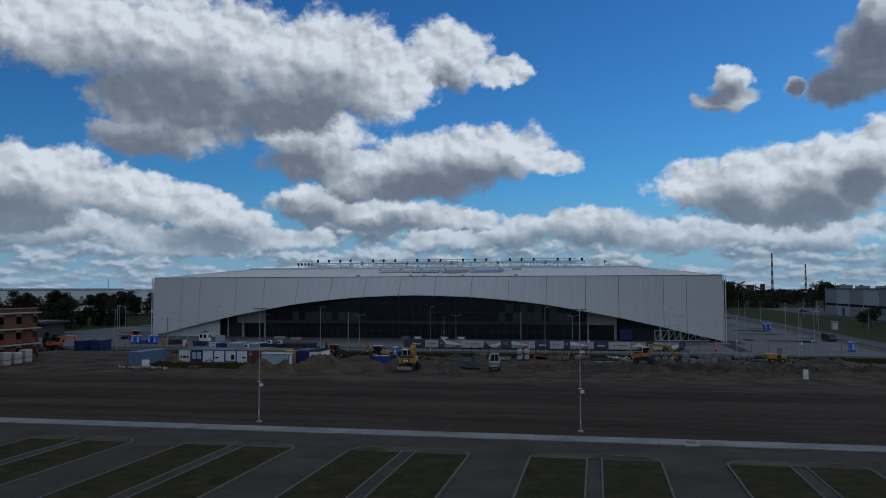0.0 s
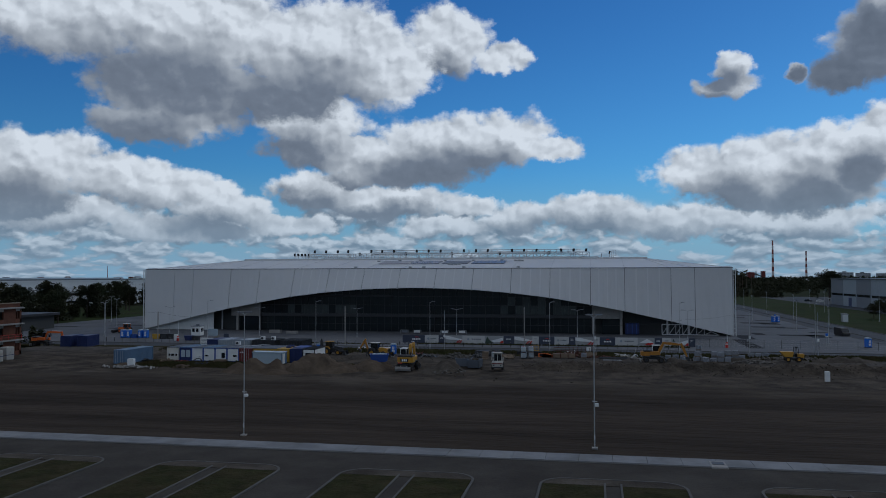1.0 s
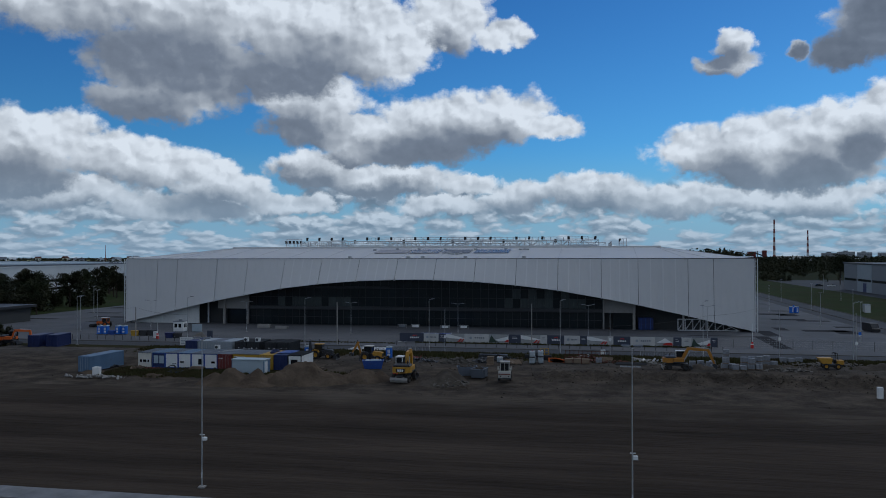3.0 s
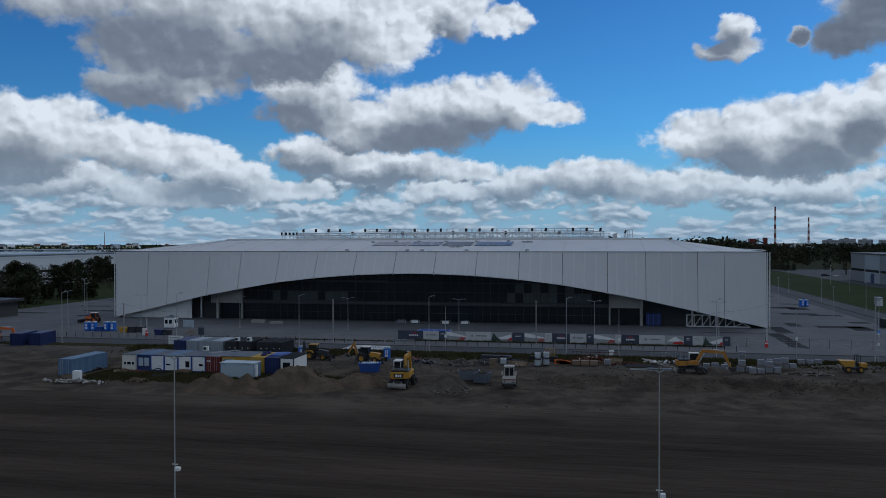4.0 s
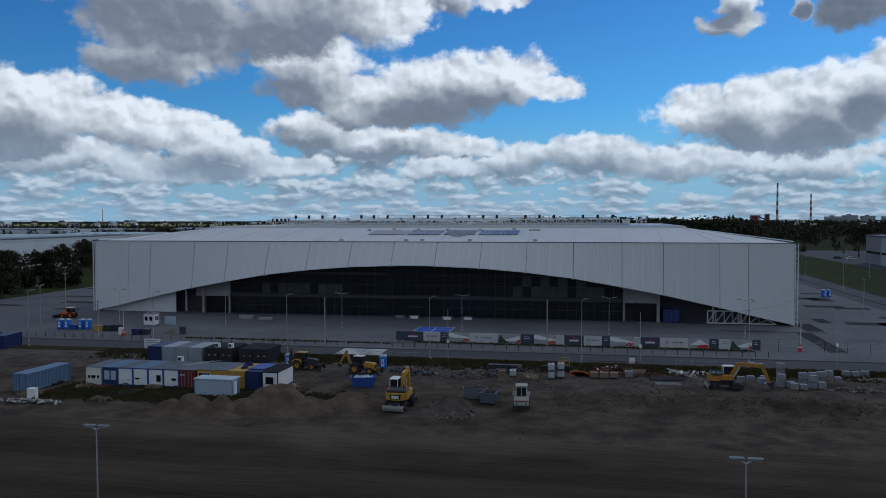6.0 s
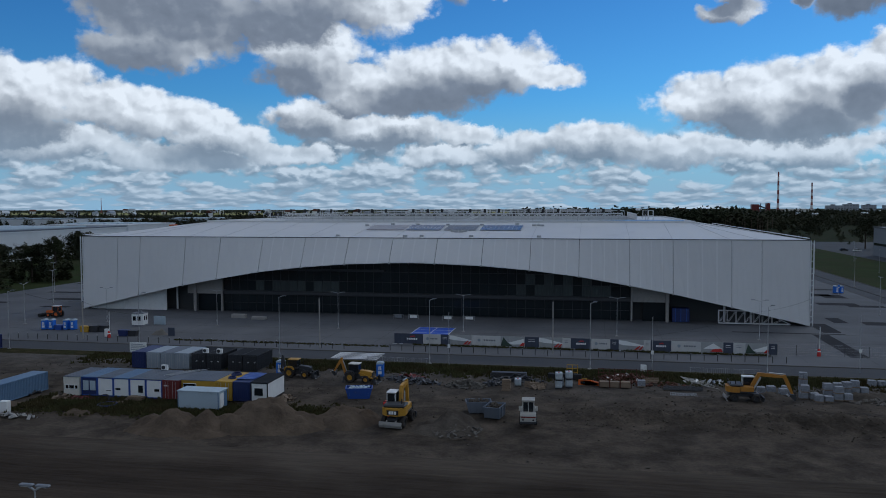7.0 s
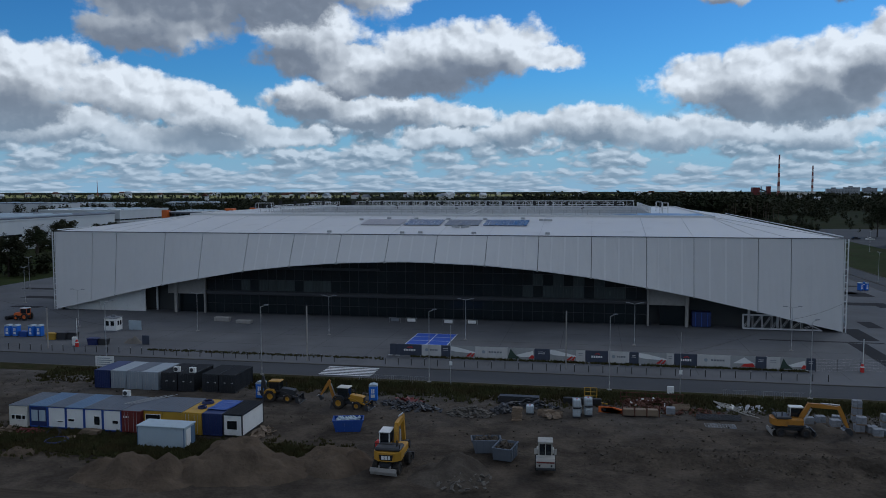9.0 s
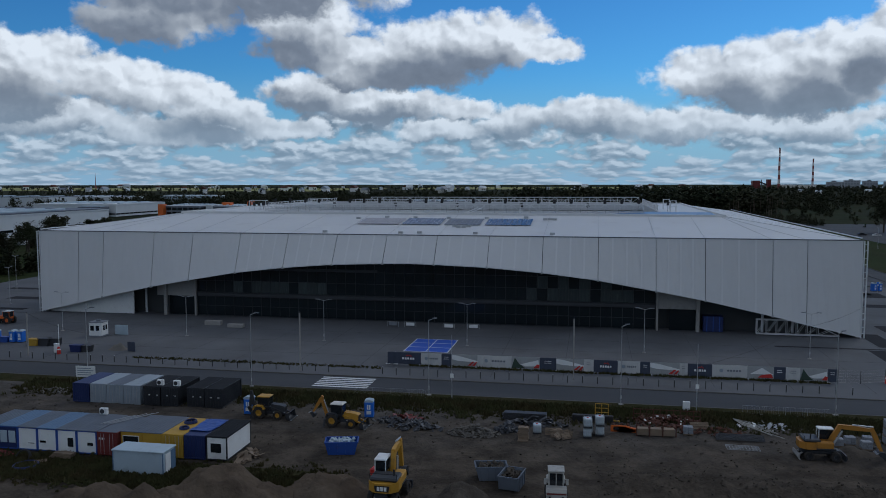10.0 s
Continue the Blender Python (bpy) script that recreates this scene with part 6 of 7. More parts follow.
for k in range(3):
    part("panel", Geo().cbox(-2.2 + 1.5 * k, -0.4, 0.05, -0.85 + 1.5 * k, 0.5, 0.85, 0.03), "wood", crate)
for k in range(4):
    part("post", Geo().box(-2.3 + 1.5 * k, -0.5, 0, -2.18 + 1.5 * k, -0.38, 1.5), "rust", crate)
barrier = thing("plastic_barrier", pose(40.6, -67.6, YARD), "stack of orange plastic road barriers", "barrier")
for k in range(5):
    part("barrier_panel", Geo().cbox(-1.0 + 0.35 * k, -0.25, 0.05 + 0.08 * (k % 2), 0.9 + 0.35 * k, -0.15 + 0.1 * k, 0.85 - 0.1 * k, 0.04), "orange", barrier)
    part("slot", Geo().box(-0.7 + 0.35 * k, -0.27 + 0.01 * k, 0.3, -0.4 + 0.35 * k, -0.14 + 0.1 * k, 0.6), "black", barrier)
frame_ = thing("guard_railing", pose(38.6, -63.0, YARD), "yellow painted steel railing section among the weeds", "railing")
for x in (-0.8, 0, 0.8):
    part("post", Geo().tube((x, 0, 0), (x, 0, 2.0), 0.05), "box_yellow", frame_)
for z in (0.9, 1.45, 2.0):
    part("rail", Geo().tube((-0.8, 0, z), (0.8, 0, z), 0.05), "box_yellow", frame_)
part("foot_beam", Geo().beam((-1.0, 0, 0.1), (2.2, -0.8, 0.1), 0.2), "box_yellow", frame_)
rust_mesh = thing("rusty_rack", pose(46.5, -63.0, YARD), "dark red rusty steel rack in the weeds", "rack")
for k in range(11):
    part("bar", Geo().tube((-4 + 0.8 * k, 0, 0), (-4 + 0.8 * k, 0, 1.7), 0.05, n=5), "rust", rust_mesh)
for z in (0.4, 1.0, 1.6):
    part("bar", Geo().tube((-4, 0, z), (4, 0, z), 0.05, n=5), "rust", rust_mesh)
solid("black_sheet", Geo().cbox(35.0, -64.6, YARD, 40.0, -63.9, YARD + 0.9, 0.1), "black", "black plastic sheet over a low stack", "sheet")
boards = thing("board_pile", pose(29, -64.4, YARD), "dark pile of shuttering boards in the weeds", "boards")
for k in range(6):
    part("board", Geo().cbox(-2.7 + 0.1 * (k % 3), -0.7, 0.15 * k, 2.7 + 0.12 * (k % 2), 0.7 - 0.05 * k, 0.15 * k + 0.12, 0.02), "dark_steel", boards)

# ---- lamps, poles and wires ----
def street_lamp(m, high, arms, label, group, reach=1.3, box=False, thick=0.075):
    ob = thing("street_lamp", m, label, "street lamp", group)
    part("base", Geo().cbox(-0.28, -0.28, -0.05, 0.28, 0.28, 0.12, 0.03), "concrete", ob)
    part("pole", Geo().tube((0, 0, 0.1), (0, 0, high), thick, thick * 0.55, n=10), "galv", ob)
    part("service_door", Geo().cbox(-0.06, -thick - 0.02, 0.8, 0.06, -thick + 0.03, 1.3, 0.01), "steel", ob)
    for s in ((-1, 1) if arms == 2 else (1,)):
        part("arm", Geo().tube((0, 0, high - 0.05), (s * reach, 0, high + 0.2), 0.05, n=6), "galv", ob)
        head = part("lamp_head", Geo().cbox(s * reach - 0.38, -0.14, high + 0.15, s * reach + 0.38, 0.14, high + 0.27, 0.05), "hall_grey", ob)
        part("lens", Geo().cbox(s * reach - 0.28, -0.1, high + 0.135, s * reach + 0.28, 0.1, high + 0.16, 0.01), "white", head)
    if box:
        part("camera_box", Geo().cbox(0.05, -0.18, 4.0, 0.42, 0.18, 4.3, 0.04).tube((-0.2, 0, 4.5), (0.25, 0, 4.5), 0.04), "white", ob, "white camera on a bracket")
    return ob


near_lamp = street_lamp(pose(-38.5, -55.0, 0.0, 0, 0, 35), 10.7, 1, "tall grey street lamp with one short arm at the verge", "street lamps on the verge", 0.9)
for x in (-11.8, 14.8, 41.2, 68.2, 94.8, -65.1):
    copy_thing(near_lamp, pose(x, -55.0, 0.0, 0, 0, 35))
plaza_lamp = street_lamp(pose(-40.2, -21.5, 0), 7.7, 2, "slim double-armed lamp on the forecourt", "double lamps on the forecourt", 1.25, thick=0.065)
for x in (-12.4, 14.9, 46.3, 73.5, -67.5):
    copy_thing(plaza_lamp, pose(x, -21.0, 0))
tall = street_lamp(pose(14.95, -150.7, 0.0), 12.6, 2, "very tall thin lamp mast at the field's near edge", "lamp masts by the path", 0.45, True, 0.068)
copy_thing(tall, pose(50.9, -150.6, 0.0))
lot = street_lamp(pose(106, 74, 0, 0, 0, 90), 9.0, 2, "double-armed lamp in the car park", "car park lamps", 1.0)
for x, y in ((108.7, 21), (106, 128), (124, 92), (124, 45), (124, 140), (124, 195), (106, -22), (-84, -27), (-103, 8), (-122, 34), (-100, 62), (-128, 90), (150, 80), (150, 150), (160, 215), (-110, -30)):
    copy_thing(lot, pose(x, y, 0, 0, 0, 90))


def concrete_pole(m, high, label):
    ob = thing("utility_pole", m, label, "utility pole", "grey utility poles")
    part("shaft", Geo().prism([(-0.10, -0.09), (0.10, -0.09), (0.10, 0.09), (-0.10, 0.09)], 2, -0.1, high), "concrete", ob)
    part("insulator", Geo().tube((0, 0, high), (0, 0, high + 0.2), 0.06), "dark_steel", ob)
    return ob


pole = concrete_pole(pose(-58.5, -42.6, 0), 7.4, "square grey concrete utility pole")
for x, y in ((-8.2, -44.6), (34.6, -42.4)):
    concrete_pole(pose(x, y, 0), 9.3, "tall square grey concrete utility pole")
thin = thing("sign_pole", pose(18.4, -56.8, 0), "thin grey pole with a small white plate", "pole", "thin poles at the verge")
part("shaft", Geo().tube((0, 0, -0.1), (0, 0, 9.0), 0.06, 0.04), "galv", thin)
part("plate", Geo().cbox(-0.2, -0.08, 3.1, 0.25, -0.05, 3.7, 0.02), "white", thin)
for x, y in ((50.8, -56.8), (83.0, -50.0), (95.0, -56.0)):
    copy_thing(thin, pose(x, y, 0))


def cable(a, b, sag, label):
    g = Geo()
    a, b = Vector(a), Vector(b)
    pts = [a.lerp(b, k / 14) - Vector((0, 0, sag * 4 * (k / 14) * (1 - k / 14))) for k in range(15)]
    for p, q in zip(pts, pts[1:]):
        g.tube(p, q, 0.02, n=4, caps=False)
    solid("cable", g, "black", label, "cable")


cable((-58.5, -42.6, 7.5), (-38.5, -55, 7.0), 0.5, "thin black overhead cable between poles")
cable((-58.5, -42.6, 7.5), (-84, -27, 7.0), 0.6, "thin black overhead cable between poles")
cable((73.5, -21, 5.6), (88.0, -0.4, 6.0), 0.4, "thin black overhead cable to the stadium corner")
cable((50.8, -56.8, 6.0), (73.5, -21, 5.6), 0.5, "thin black overhead cable over the street")

# ---- bollards, banners, fences ----
bollard = thing("bollard", pose(-74, -44.3, 0), "thin black steel bollard at the forecourt edge", "bollard", "bollards along the street")
part("shaft", Geo().tube((0, 0, -0.05), (0, 0, 1.1), 0.06, n=8), "black", bollard)
part("cap", Geo().tube((0, 0, 1.1), (0, 0, 1.16), 0.07, 0.03, n=8), "galv", bollard)
for k in range(1, 68):
    x = -74 + k * 2.2
    if -3.5 < x < 5.0:
        continue
    copy_thing(bollard, pose(x, -44.3, 0))

edge_posts = [4.3, 5.6, 9.9, 13.3, 15.0, 19.2, 24.7, 29.2, 31.8, 36.1, 37.6, 41.3, 44.7, 46.2, 50.6, 51.8, 55.4, 60.5, 64.3, 66.0, 68.0, 71.9, 73.3]
styles = "d D W n p W g n p w D W n p w D W r n w g n".split()
M["banner_dark"] = paint("banner_dark", (0.045, 0.055, 0.085), 0.6, stains=0.05)
M["banner_white"] = paint("banner_white", (0.50, 0.50, 0.49), 0.6, stains=0.08)
M["banner_grey"] = paint("banner_grey", (0.32, 0.33, 0.33), 0.6, stains=0.08)
M["banner_green"] = paint("banner_green", (0.035, 0.06, 0.045), 0.6, stains=0.05)
for (a, b), st in zip(zip(edge_posts, edge_posts[1:]), styles):
    w = b - a
    ban = thing("banner_panel", pose(a, -37.6, 0.0), {"d": "cut dark navy printed banner on the fence", "n": "narrow dark navy printed banner with pale bars", "D": "dark navy banner with a red and white emblem", "W": "off-white banner with a grey emblem", "w": "plain off-white printed banner", "p": "banner printed with a pale pitched shape and red strokes", "g": "banner printed with a dark green wedge and pale ground", "r": "banner printed with a pale roof shape and red patch"}[st], "banner", "printed banners on the fence")
    sheet_ = Geo()
    n = max(3, int(w / 0.5))
    for k in range(n + 1):
        x, y = w * k / n, 0.05 * math.sin(k * 1.9 + a)
        sheet_.v += [(x, y, 0.18), (x, y, 2.1), (x, y + 0.02, 0.18), (x, y + 0.02, 2.1)]
    for k in range(n):
        i, j = 4 * k, 4 * k + 4
        sheet_.f += [(i, j, j + 1, i + 1), (i + 2, i + 3, j + 3, j + 2), (i + 1, j + 1, j + 3, i + 3), (i, i + 2, j + 2, j)]
    part("sheet", sheet_, "banner_dark" if st in "dDn" else "banner_white" if st in "Ww" else "banner_grey", ban)
    f = -0.075
    if st == "D":
        part("emblem", Geo().prism([(w * 0.40, 1.45), (w * 0.47, 1.75), (w * 0.51, 1.6), (w * 0.57, 1.78), (w * 0.66, 1.45), (w * 0.61, 1.45), (w * 0.56, 1.64), (w * 0.51, 1.48), (w * 0.47, 1.62), (w * 0.44, 1.45)], 1, f - 0.01, f), "red", ban)
        for k in range(5):
            part("bar", Geo().box(w * (0.27 + 0.1 * k), f - 0.01, 0.95 - 0.02 * (k % 2), w * (0.34 + 0.1 * k), f, 1.28), "white", ban)
    elif st == "W":
        part("emblem", Geo().tube((w * 0.26, f, 1.25), (w * 0.26, f - 0.012, 1.25), 0.28, n=16), "grey_box", ban)
        for k in range(5):
            part("bar", Geo().box(w * (0.42 + 0.085 * k), f - 0.012, 1.12, w * (0.48 + 0.085 * k), f, 1.4), "hall_grey", ban)
    elif st == "p":
        part("pitch_shape", Geo().prism([(0.0, 2.0), (w * 0.25, 1.9), (w, 1.15), (w, 0.9), (w * 0.2, 1.1), (0.0, 1.3)], 1, f - 0.01, f), "white", ban)
        part("red_stroke", Geo().prism([(w * 0.62, 0.35), (w * 0.82, 1.05), (w * 0.88, 1.0), (w * 0.74, 0.35)], 1, f - 0.02, f - 0.01), "red", ban)
        part("red_stroke", Geo().prism([(w * 0.80, 0.35), (w * 0.94, 1.0), (w * 0.99, 0.95), (w * 0.9, 0.35)], 1, f - 0.02, f - 0.01), "red", ban)
    elif st == "g":
        part("wedge", Geo().prism([(0.0, 0.3), (w * 0.12, 1.95), (w * 0.28, 1.0), (w * 0.5, 0.3)], 1, f - 0.01, f), "banner_green", ban)
        part("pale_ground", Geo().prism([(w * 0.3, 0.9), (w * 0.95, 1.7), (w * 0.98, 0.7), (w * 0.5, 0.6)], 1, f - 0.008, f), "white", ban)
        part("red_stroke", Geo().prism([(w * 0.78, 0.4), (w * 0.9, 1.0), (w * 1.0, 0.9), (w * 0.97, 0.4)], 1, f - 0.02, f - 0.01), "red", ban)
    elif st == "r":
        part("roof_shape", Geo().prism([(w * 0.1, 0.9), (w * 0.55, 1.9), (w * 0.98, 0.9)], 1, f - 0.01, f), "white", ban)
        part("red_patch", Geo().prism([(w * 0.4, 0.4), (w * 0.98, 0.4), (w * 0.9, 1.0), (w * 0.55, 0.85)], 1, f - 0.02, f - 0.01), "red", ban)
    elif st in "nw":
        for k in range(2):
            part("bar", Geo().box(w * 0.25, f - 0.012, 1.55 - 0.3 * k, w * 0.7, f, 1.62 - 0.3 * k), "white" if st == "n" else "hall_grey", ban)
    post = Geo().tube((0, 0.1, 0), (0, 0.1, 2.15), 0.03, n=6)
    post.cbox(-0.35, -0.12, 0.0, 0.35, 0.3, 0.14, 0.04)
    part("post", post, "galv", ban)

fence = thing("mesh_fence", pose(0, 0, 0), "low wire mesh fence on thin posts", "fence")
run = [(73.3, -37.6), (76.5, -37.4), (80.4, -35.8), (84.6, -36.6), (88.4, -37.0), (92.0, -37.6), (95.8, -38.2), (99.6, -38.6), (103.4, -39.0), (107.4, -39.4), (111.4, -39.8), (115.4, -40.2)]
for (xa, ya), (xb, yb) in zip(run, run[1:]):
    part("post", Geo().tube((xa, ya, 0), (xa, ya, 2.0), 0.035, n=6), "dark_steel", fence)
    wires = Geo()
    for k in range(5):
        z = 0.15 + k * 0.45
        wires.tube((xa, ya, z), (xb, yb, z), 0.008, n=3, caps=False)
    for k in range(1, 12):
        x_, y_ = xa + (xb - xa) * k / 12, ya + (yb - ya) * k / 12
        wires.tube((x_, y_, 0.1), (x_, y_, 1.95), 0.006, n=3, caps=False)
    part("wire_mesh", wires, "galv", fence)
fence = thing("mesh_fence", pose(0, 0, 0), "wire mesh fence along the site's street verge", "fence")
for x0, bays in ((4.6, 4), (56.5, 4)):
    for k in range(bays):
        xa = x0 + k * 2.6
        part("post", Geo().tube((xa, -57.0, 0), (xa, -57.0, 1.3), 0.03, n=5), "galv", fence)
        w_ = Geo()
        for z in (0.15, 1.25):
            w_.tube((xa, -57.0, z), (xa + 2.6, -57.0, z), 0.018, n=4, caps=False)
        for i in range(1, 9):
            w_.tube((xa + i * 0.29, -57.0, 0.15), (xa + i * 0.29, -57.0, 1.25), 0.008, n=3, caps=False)
        part("wire", w_, "galv", fence)


# ---- toilets, hut, signs, barrels ----
def toilet(m, label="bright blue portable toilet with a pale door panel"):
    ob = thing("portable_toilet", m, label, "toilet", "portable toilets")
    part("cabin", Geo().cbox(-0.56, -0.56, 0.08, 0.56, 0.56, 2.1, 0.05), "bright_blue", ob)
    part("skid", Geo().box(-0.6, -0.6, 0, 0.6, 0.6, 0.09), "dark_steel", ob)
    part("roof", Geo().prism([(-0.6, 2.08), (0.6, 2.08), (0.5, 2.25), (0.0, 2.34), (-0.5, 2.25)], 1, -0.6, 0.6), "pale_blue", ob)
    d = part("door", Geo().cbox(-0.42, -0.6, 0.15, 0.42, -0.55, 2.0, 0.02), "bright_blue", ob)
    part("pictogram", Geo().box(-0.22, -0.612, 1.1, -0.04, -0.6, 1.7).box(0.04, -0.612, 1.1, 0.22, -0.6, 1.7).box(-0.28, -0.612, 0.5, 0.28, -0.6, 0.95), "white", d, "white pictogram shapes")
    part("vent", Geo().cbox(-0.5, -0.58, 1.95, 0.5, -0.56, 2.05, 0.01), "pale_blue", ob)
    return ob


wc = toilet(pose(9.6, -67.2, YARD, 0, 0, 8))
for x, y, r in ((-74.2, -33.2, 5), (-72.6, -33.0, 0), (-69.4, -32.6, -6), (-67.9, -32.4, 4), (112.3, 70, 30), (113.8, 70.4, 30), (112.1, -30.8, 20), (-6.0, -68.6, 0)):
    copy_thing(wc, pose(x, y, YARD if y < -60 else 0.0, 0, 0, r))
hut = thing("guard_hut", pose(-57.2, -24.4, 0.0, 0, 0, 4), "white guard hut with dark windows on the forecourt", "hut")
part("wall", Geo().cbox(-1.3, -1.2, 0.25, 1.3, 1.2, 2.75, 0.03), "white", hut)
part("roof", Geo().cbox(-1.4, -1.3, 2.75, 1.4, 1.3, 2.9, 0.03), "hall_grey", hut)
part("floor_frame", Geo().cbox(-1.35, -1.25, 0.0, 1.35, 1.25, 0.27, 0.03), "hall_grey", hut)
for x in (-0.65, 0.45):
    part("window", Geo().box(x - 0.35, -1.23, 1.25, x + 0.35, -1.2, 2.2), "glass", hut)
part("window", Geo().box(1.3, -0.7, 1.25, 1.33, -0.1, 2.2), "glass", hut)
part("window", Geo().box(1.3, 0.2, 1.25, 1.33, 0.8, 2.2), "glass", hut)
part("air_unit", Geo().cbox(-0.3, -0.3, 2.9, 0.5, 0.2, 3.3, 0.04), "hall_grey", hut)
solid("white_screen", Geo().cbox(-55.0, -22.5, 0.0, -52.2, -22.3, 1.9, 0.03), "pale_blue", "pale panel screen standing behind the hut", "screen")
for x, y, c, s, lab in ((-63.5, -34.6, "box_yellow", 1.2, "yellow waste bin on the forecourt"), (-61.6, -34.2, "dark_steel", 1.3, "dark waste container on the forecourt"), (-59.9, -33.8, "dark_steel", 1.3, "dark waste container on the forecourt"), (-52.4, -38.0, "navy", 1.2, "dark blue waste container by the street"), (-50.6, -37.6, "dark_steel", 1.1, "dark waste container by the street"), (-71.0, -32.9, "blue", 1.0, "blue waste bin beside the toilets")):
    b_ = thing("waste_bin", pose(x, y, 0), lab, "bin", "waste bins")
    part("body", Geo().prism([(-s * 0.7, 0.0), (s * 0.7, 0.0), (s * 0.85, s * 0.9), (-s * 0.85, s * 0.9)], 1, -s * 0.5, s * 0.5), c, b_)
    part("lid", Geo().cbox(-s * 0.9, -s * 0.55, s * 0.9, s * 0.9, s * 0.55, s * 1.05, 0.05), c, b_)
for x, y in ((-54.2, -40.4), (80.4, -36.6)):
    br = thing("warning_barrel", pose(x, y, 0), "red and white plastic warning barrel", "barrel", "warning barrels")
    part("drum", Geo().tube((0, 0, 0), (0, 0, 0.75), 0.33, 0.3, n=14), "red", br)
    part("band", Geo().tube((0, 0, 0.75), (0, 0, 0.95), 0.3, 0.26, n=14), "white", br)
    part("top", Geo().tube((0, 0, 0.95), (0, 0, 1.3), 0.26, 0.18, n=14), "red", br)
    part("mast", Geo().tube((0.1, 0, 0.5), (0.1, 0, 5.2), 0.06, n=6), "white", br)
solid("white_cabinet", Geo().cbox(-55.8, -39.6, 0, -54.9, -39.1, 1.6, 0.04), "white", "white electrical cabinet by the street", "cabinet")
solid("white_cabinet", Geo().cbox(49.0, -57.6, 0, 49.9, -57.2, 1.5, 0.04), "white", "white electrical cabinet on the verge", "cabinet")
solid("white_cabinet", Geo().cbox(86.0, -95.6, 0.0, 86.7, -95.0, 1.6, 0.05), "white", "white concrete cabinet on the bare field", "cabinet")
solid("concrete_marker", Geo().cbox(-33.2, -96.0, 0.0, -32.0, -95.2, 1.5, 0.05), "white", "white concrete block standing on the field", "block")
board = thing("site_board", pose(-37.9, -56.4, 0, 0, 0, 2), "white site board with pale blue print on posts", "sign")
part("panel", Geo().cbox(-1.6, -0.04, 0.55, 1.6, 0.04, 2.25, 0.02), "white", board)
for k in range(4):
    part("bar", Geo().box(-1.35, -0.055, 0.85 + 0.33 * k, 1.3 - 0.4 * (k % 2), -0.04, 0.98 + 0.33 * k), "grey_box", board)
for x in (-1.4, 1.4):
    part("leg", Geo().tube((x, 0.06, 0), (x, 0.06, 2.2), 0.05), "galv", board)
for x, y, r in ((104.0, -28, 10), (112, 66, 20)):
    sg = thing("road_sign", pose(x, y, 0, 0, 0, r), "small blue and white road sign on a thin post", "sign", "road signs")
    part("post", Geo().tube((0, 0, 0), (0, 0, 3.0), 0.035, n=6), "galv", sg)
    part("plate", Geo().cbox(-0.3, -0.06, 2.35, 0.3, -0.03, 2.95, 0.02), "bright_blue", sg)
    part("sub_plate", Geo().cbox(-0.28, -0.06, 2.05, 0.28, -0.03, 2.3, 0.02), "white", sg)
mound("sand_pile", -46.3, -35.2, 2.6, 1.3, 1.3, 31.0, "rubble", "pinkish gravel pile on the forecourt")
solid("dark_panel", Geo().cbox(-43.6, -36.3, 0, -42.2, -36.1, 1.7, 0.03), "banner_dark", "dark printed panel leaning behind the gravel", "panel")
solid("concrete_block", Geo().cbox(-36.6, -11.6, 0, -33.2, -10.4, 0.7, 0.05), "concrete", "low pile of concrete slabs on the forecourt", "slabs")
solid("concrete_block", Geo().cbox(-42.5, -9.8, 0, -39.0, -8.6, 0.9, 0.05), "concrete", "taller pile of concrete slabs on the forecourt", "slabs")
for x, y in ((-3.2, -4.5), (0.4, -4.2), (8.6, -4.8), (13.6, -4.4)):
    stand = thing("barrier_stand", pose(x, y, 0), "small metal crowd barrier with a pale plate", "barrier", "crowd barriers at the entrance")
    part("rail", Geo().tube((-1.2, 0, 1.0), (1.2, 0, 1.0), 0.04).tube((-1.2, 0, 0), (-1.2, 0, 1.0), 0.04).tube((1.2, 0, 0), (1.2, 0, 1.0), 0.04), "galv", stand)
    part("plate", Geo().cbox(-0.9, -0.05, 0.25, 0.9, -0.02, 0.9, 0.02), "white" if x > 0 else "hall_grey", stand)
big_box = thing("machine_crate", pose(60.9, 1.9, 0), "large dark blue crate under the stadium front", "crate")
part("body", Geo().cbox(-1.9, -1.2, 0.1, 1.9, 1.2, 3.2, 0.08), "navy", big_box)
for x in (-1.2, 0, 1.2):
    part("batten", Geo().cbox(x - 0.08, -1.26, 0.1, x + 0.08, -1.18, 3.2, 0.02), "blue", big_box)
kiosk = thing("bus_shelter", pose(138, 78, 0, 0, 0, 80), "pale grey shelter beside the service road", "shelter")
part("wall", Geo().box(-2.6, 0.9, 0, 2.6, 1.0, 2.6), "banner_grey", kiosk)
part("side", Geo().box(-2.6, -0.8, 0, -2.5, 0.9, 2.6).box(2.5, -0.8, 0, 2.6, 0.9, 2.6), "hall_white", kiosk)
part("roof", Geo().cbox(-2.8, -1.0, 2.6, 2.8, 1.2, 2.75, 0.03), "hall_grey", kiosk)
part("bench", Geo().cbox(-2.2, 0.4, 0.45, 2.2, 0.85, 0.52, 0.02).box(-2.0, 0.5, 0, -1.9, 0.8, 0.46).box(1.9, 0.5, 0, 2.0, 0.8, 0.46), "wood", kiosk)

# ---- houses and halls around ----
def window_part(parent, x0, y0, z0, x1, y1, z1, pane="glass"):
    return part("window", Geo().box(x0, y0, z0, x1, y1, z1), pane, parent)


